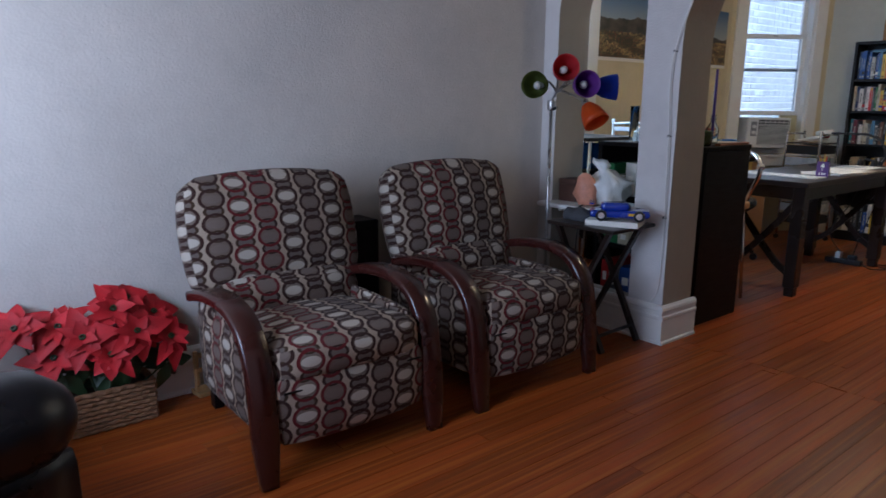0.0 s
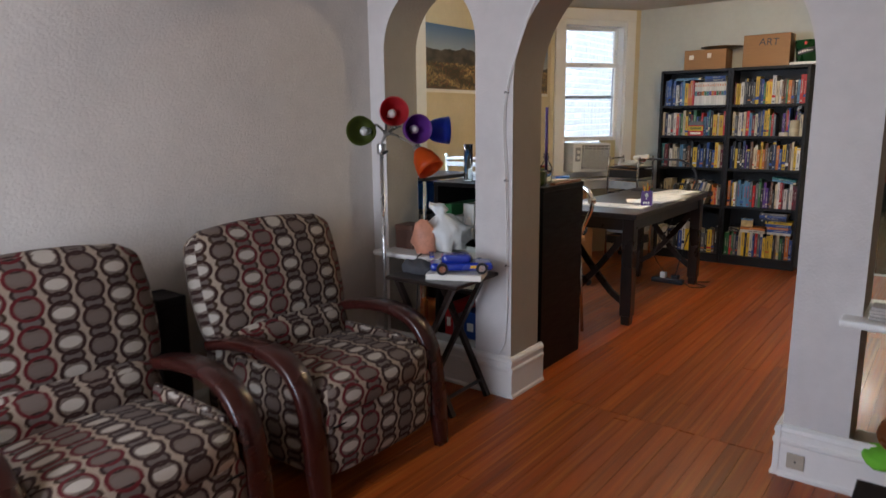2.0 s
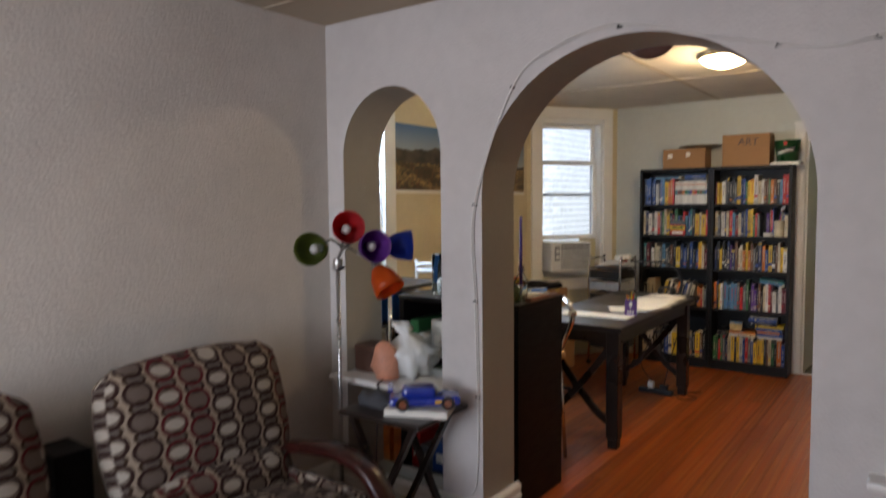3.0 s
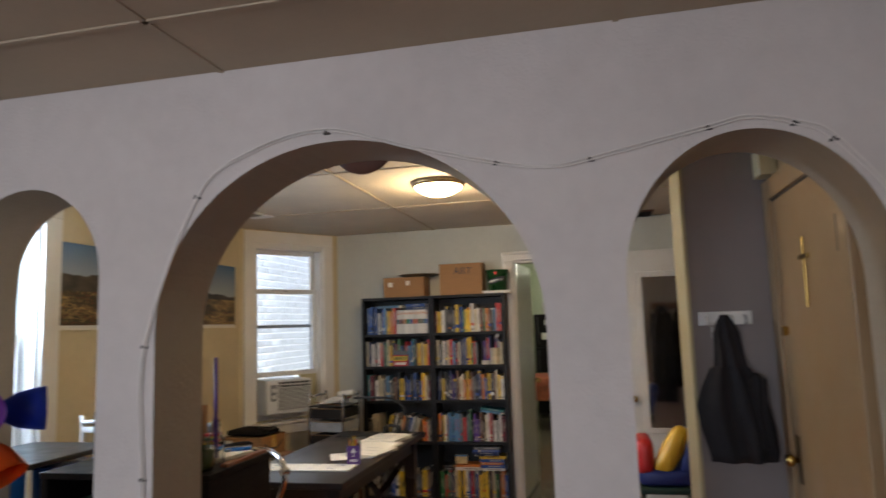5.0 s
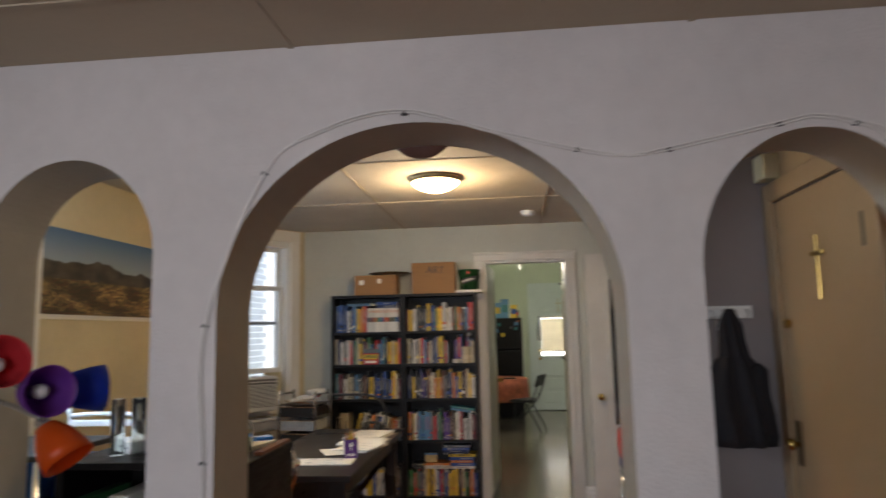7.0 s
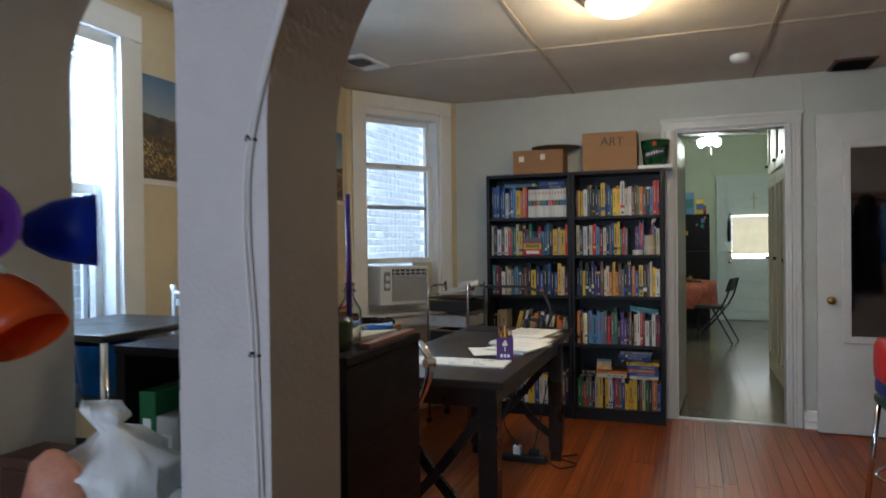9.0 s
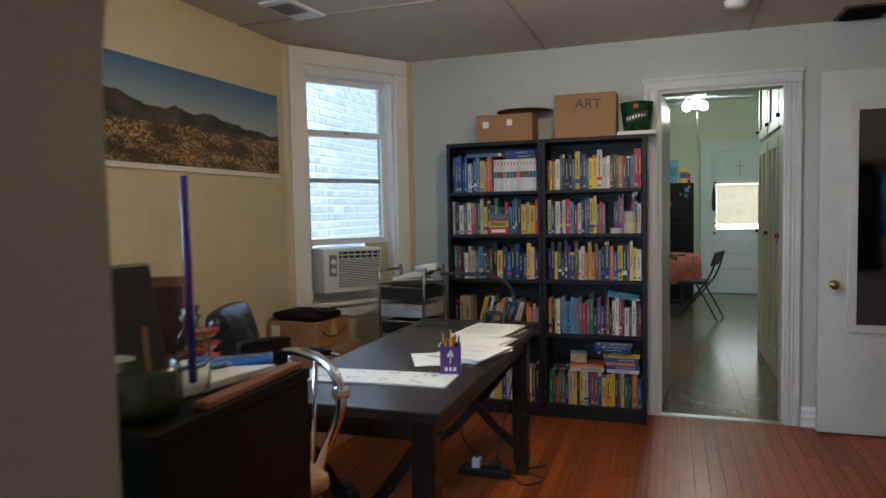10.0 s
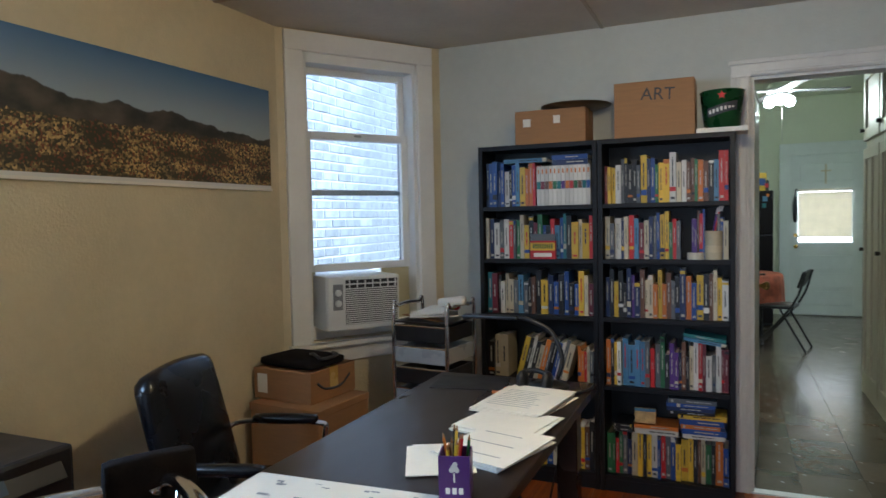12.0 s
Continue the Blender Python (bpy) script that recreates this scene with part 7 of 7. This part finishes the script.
for k in range(4):
    a = k * math.pi / 2 + 0.3
    part("blade", turned(box(0.12, -0.06, 2.515, 0.60, 0.06, 2.525, 0.003), Matrix.Rotation(a, 4, "Z")), M_PLG, fn)
for k in range(3):
    a = k * 2.094 + 0.52
    part("globe", turned(spin(((0.004, -0.05), (0.034, -0.038), (0.048, 0.0), (0.036, 0.038), (0.02, 0.05)), 16), Matrix.Translation((0.10 * math.cos(a), 0.10 * math.sin(a), 2.425))), glow("globe_lit", (0.95, 1.0, 0.93), 9.0) if k == 0 else bpy.data.materials["globe_lit"], fn, smooth=True)
part("pull_chain", rod((0.02, 0, 2.05), (0.02, 0, 2.50), 0.002, 6), M_STEEL, fn)
part("light_plate", spin(((0.01, 2.46), (0.07, 2.465), (0.09, 2.485), (0.01, 2.492)), 20), M_PLW, fn, smooth=True)
# brick wall of the house next door
M_BRICK = mat("pale_brick", (0.42, 0.50, 0.59), 0.85, var=0.3, scale=14, bump=0.5, bscale=60, rand=0.22)
M_MORT = mat("white_mortar", (0.72, 0.79, 0.86), 0.9, var=0.1, scale=20, bump=0.3)
nb = thing("neighbour_wall", "pale brick side wall of the neighbouring house", "building", pose(0, 0, 0))
part("wall", box(-4.3, -6, -0.35, -3.812, 12, 5.2), M_MORT, nb, "white mortar joints")


# ---- floor boards ----
def boards(parent, x0, x1, y0, y1, wide, seed):
    rng = random.Random(seed)
    meshes = {}
    x = x0
    while x < x1 - 0.01:
        w = min(wide, x1 - x)
        y = y0 - rng.random() * 1.5
        while y < y1:
            n = rng.choice((1.6, 2.2, 2.8, 3.4))
            a, b = max(y, y0), min(y + n, y1)
            y += n
            if b - a < 0.02:
                continue
            key = (round(w, 3), round(b - a, 2))
            if key not in meshes:
                bm = box(0.0008, 0.0008, -0.014, w - 0.0008, b - a - 0.0008, 0)
                me = bpy.data.meshes.new("board")
                bm.to_mesh(me)
                bm.free()
                me.materials.append(M_FLOOR)
                meshes[key] = me
            ob = new("board", meshes[key])
            ob.parent = parent
            ob.location = (x, a, rng.uniform(-0.0006, 0.0))
        x += wide


floor_ob = bpy.data.objects["floor"]
boards(floor_ob, -2.13, 0.96, -4.3, 0.13, 0.07, 3)
boards(floor_ob, -2.80, 1.90, 0.13, BACK + 0.05, 0.07, 4)


# ---- bricks ----
def bricks(parent, y0, y1, z0, z1, single):
    me = None
    bm_all = bmesh.new()
    row, z = 0, z0
    while z < z1:
        y = y0 - (0.115 if row % 2 else 0)
        while y < y1:
            if single:
                if me is None:
                    b = box(0, 0.006, 0.006, 0.014, 0.222, 0.072, 0.003, 1)
                    me = bpy.data.meshes.new("brick")
                    b.to_mesh(me)
                    b.free()
                    me.materials.append(M_BRICK)
                ob = new("brick", me)
                ob.parent = parent
                ob.location = (-3.8215 + 0.001 * math.sin(row * 7 + y * 13), y, z)
            else:
                box(-3.820, y + 0.006, z + 0.006, -3.808, y + 0.222, z + 0.072, bm=bm_all)
            y += 0.23
        z += 0.08
        row += 1
    if not single:
        tagged(part("bricks", bm_all, M_BRICK, parent), kind="stuff")
    else:
        bm_all.free()


bricks(nb, 3.75, 5.8, 0.3, 2.9, True)
bricks(nb, 0.2, 2.2, 0.1, 3.0, False)
bricks(nb, 5.8, 7.0, 0.3, 2.9, False)
bricks(nb, 3.0, 7.0, 2.94, 4.6, False)


# ---- kitchen tiles ----
def tiles(parent):
    b = box(0.0015, 0.0015, -0.010, 0.3035, 0.3035, -0.002)
    me = bpy.data.meshes.new("tile")
    b.to_mesh(me)
    b.free()
    me.materials.append(M_KFLOOR)
    for i in range(5):
        for j in range(22):
            ob = new("tile", me)
            ob.parent = parent
            ob.location = (-1.28 + i * 0.305, BACK + 0.06 + j * 0.305, 0)


tiles(bpy.data.objects["floor_kitchen"])
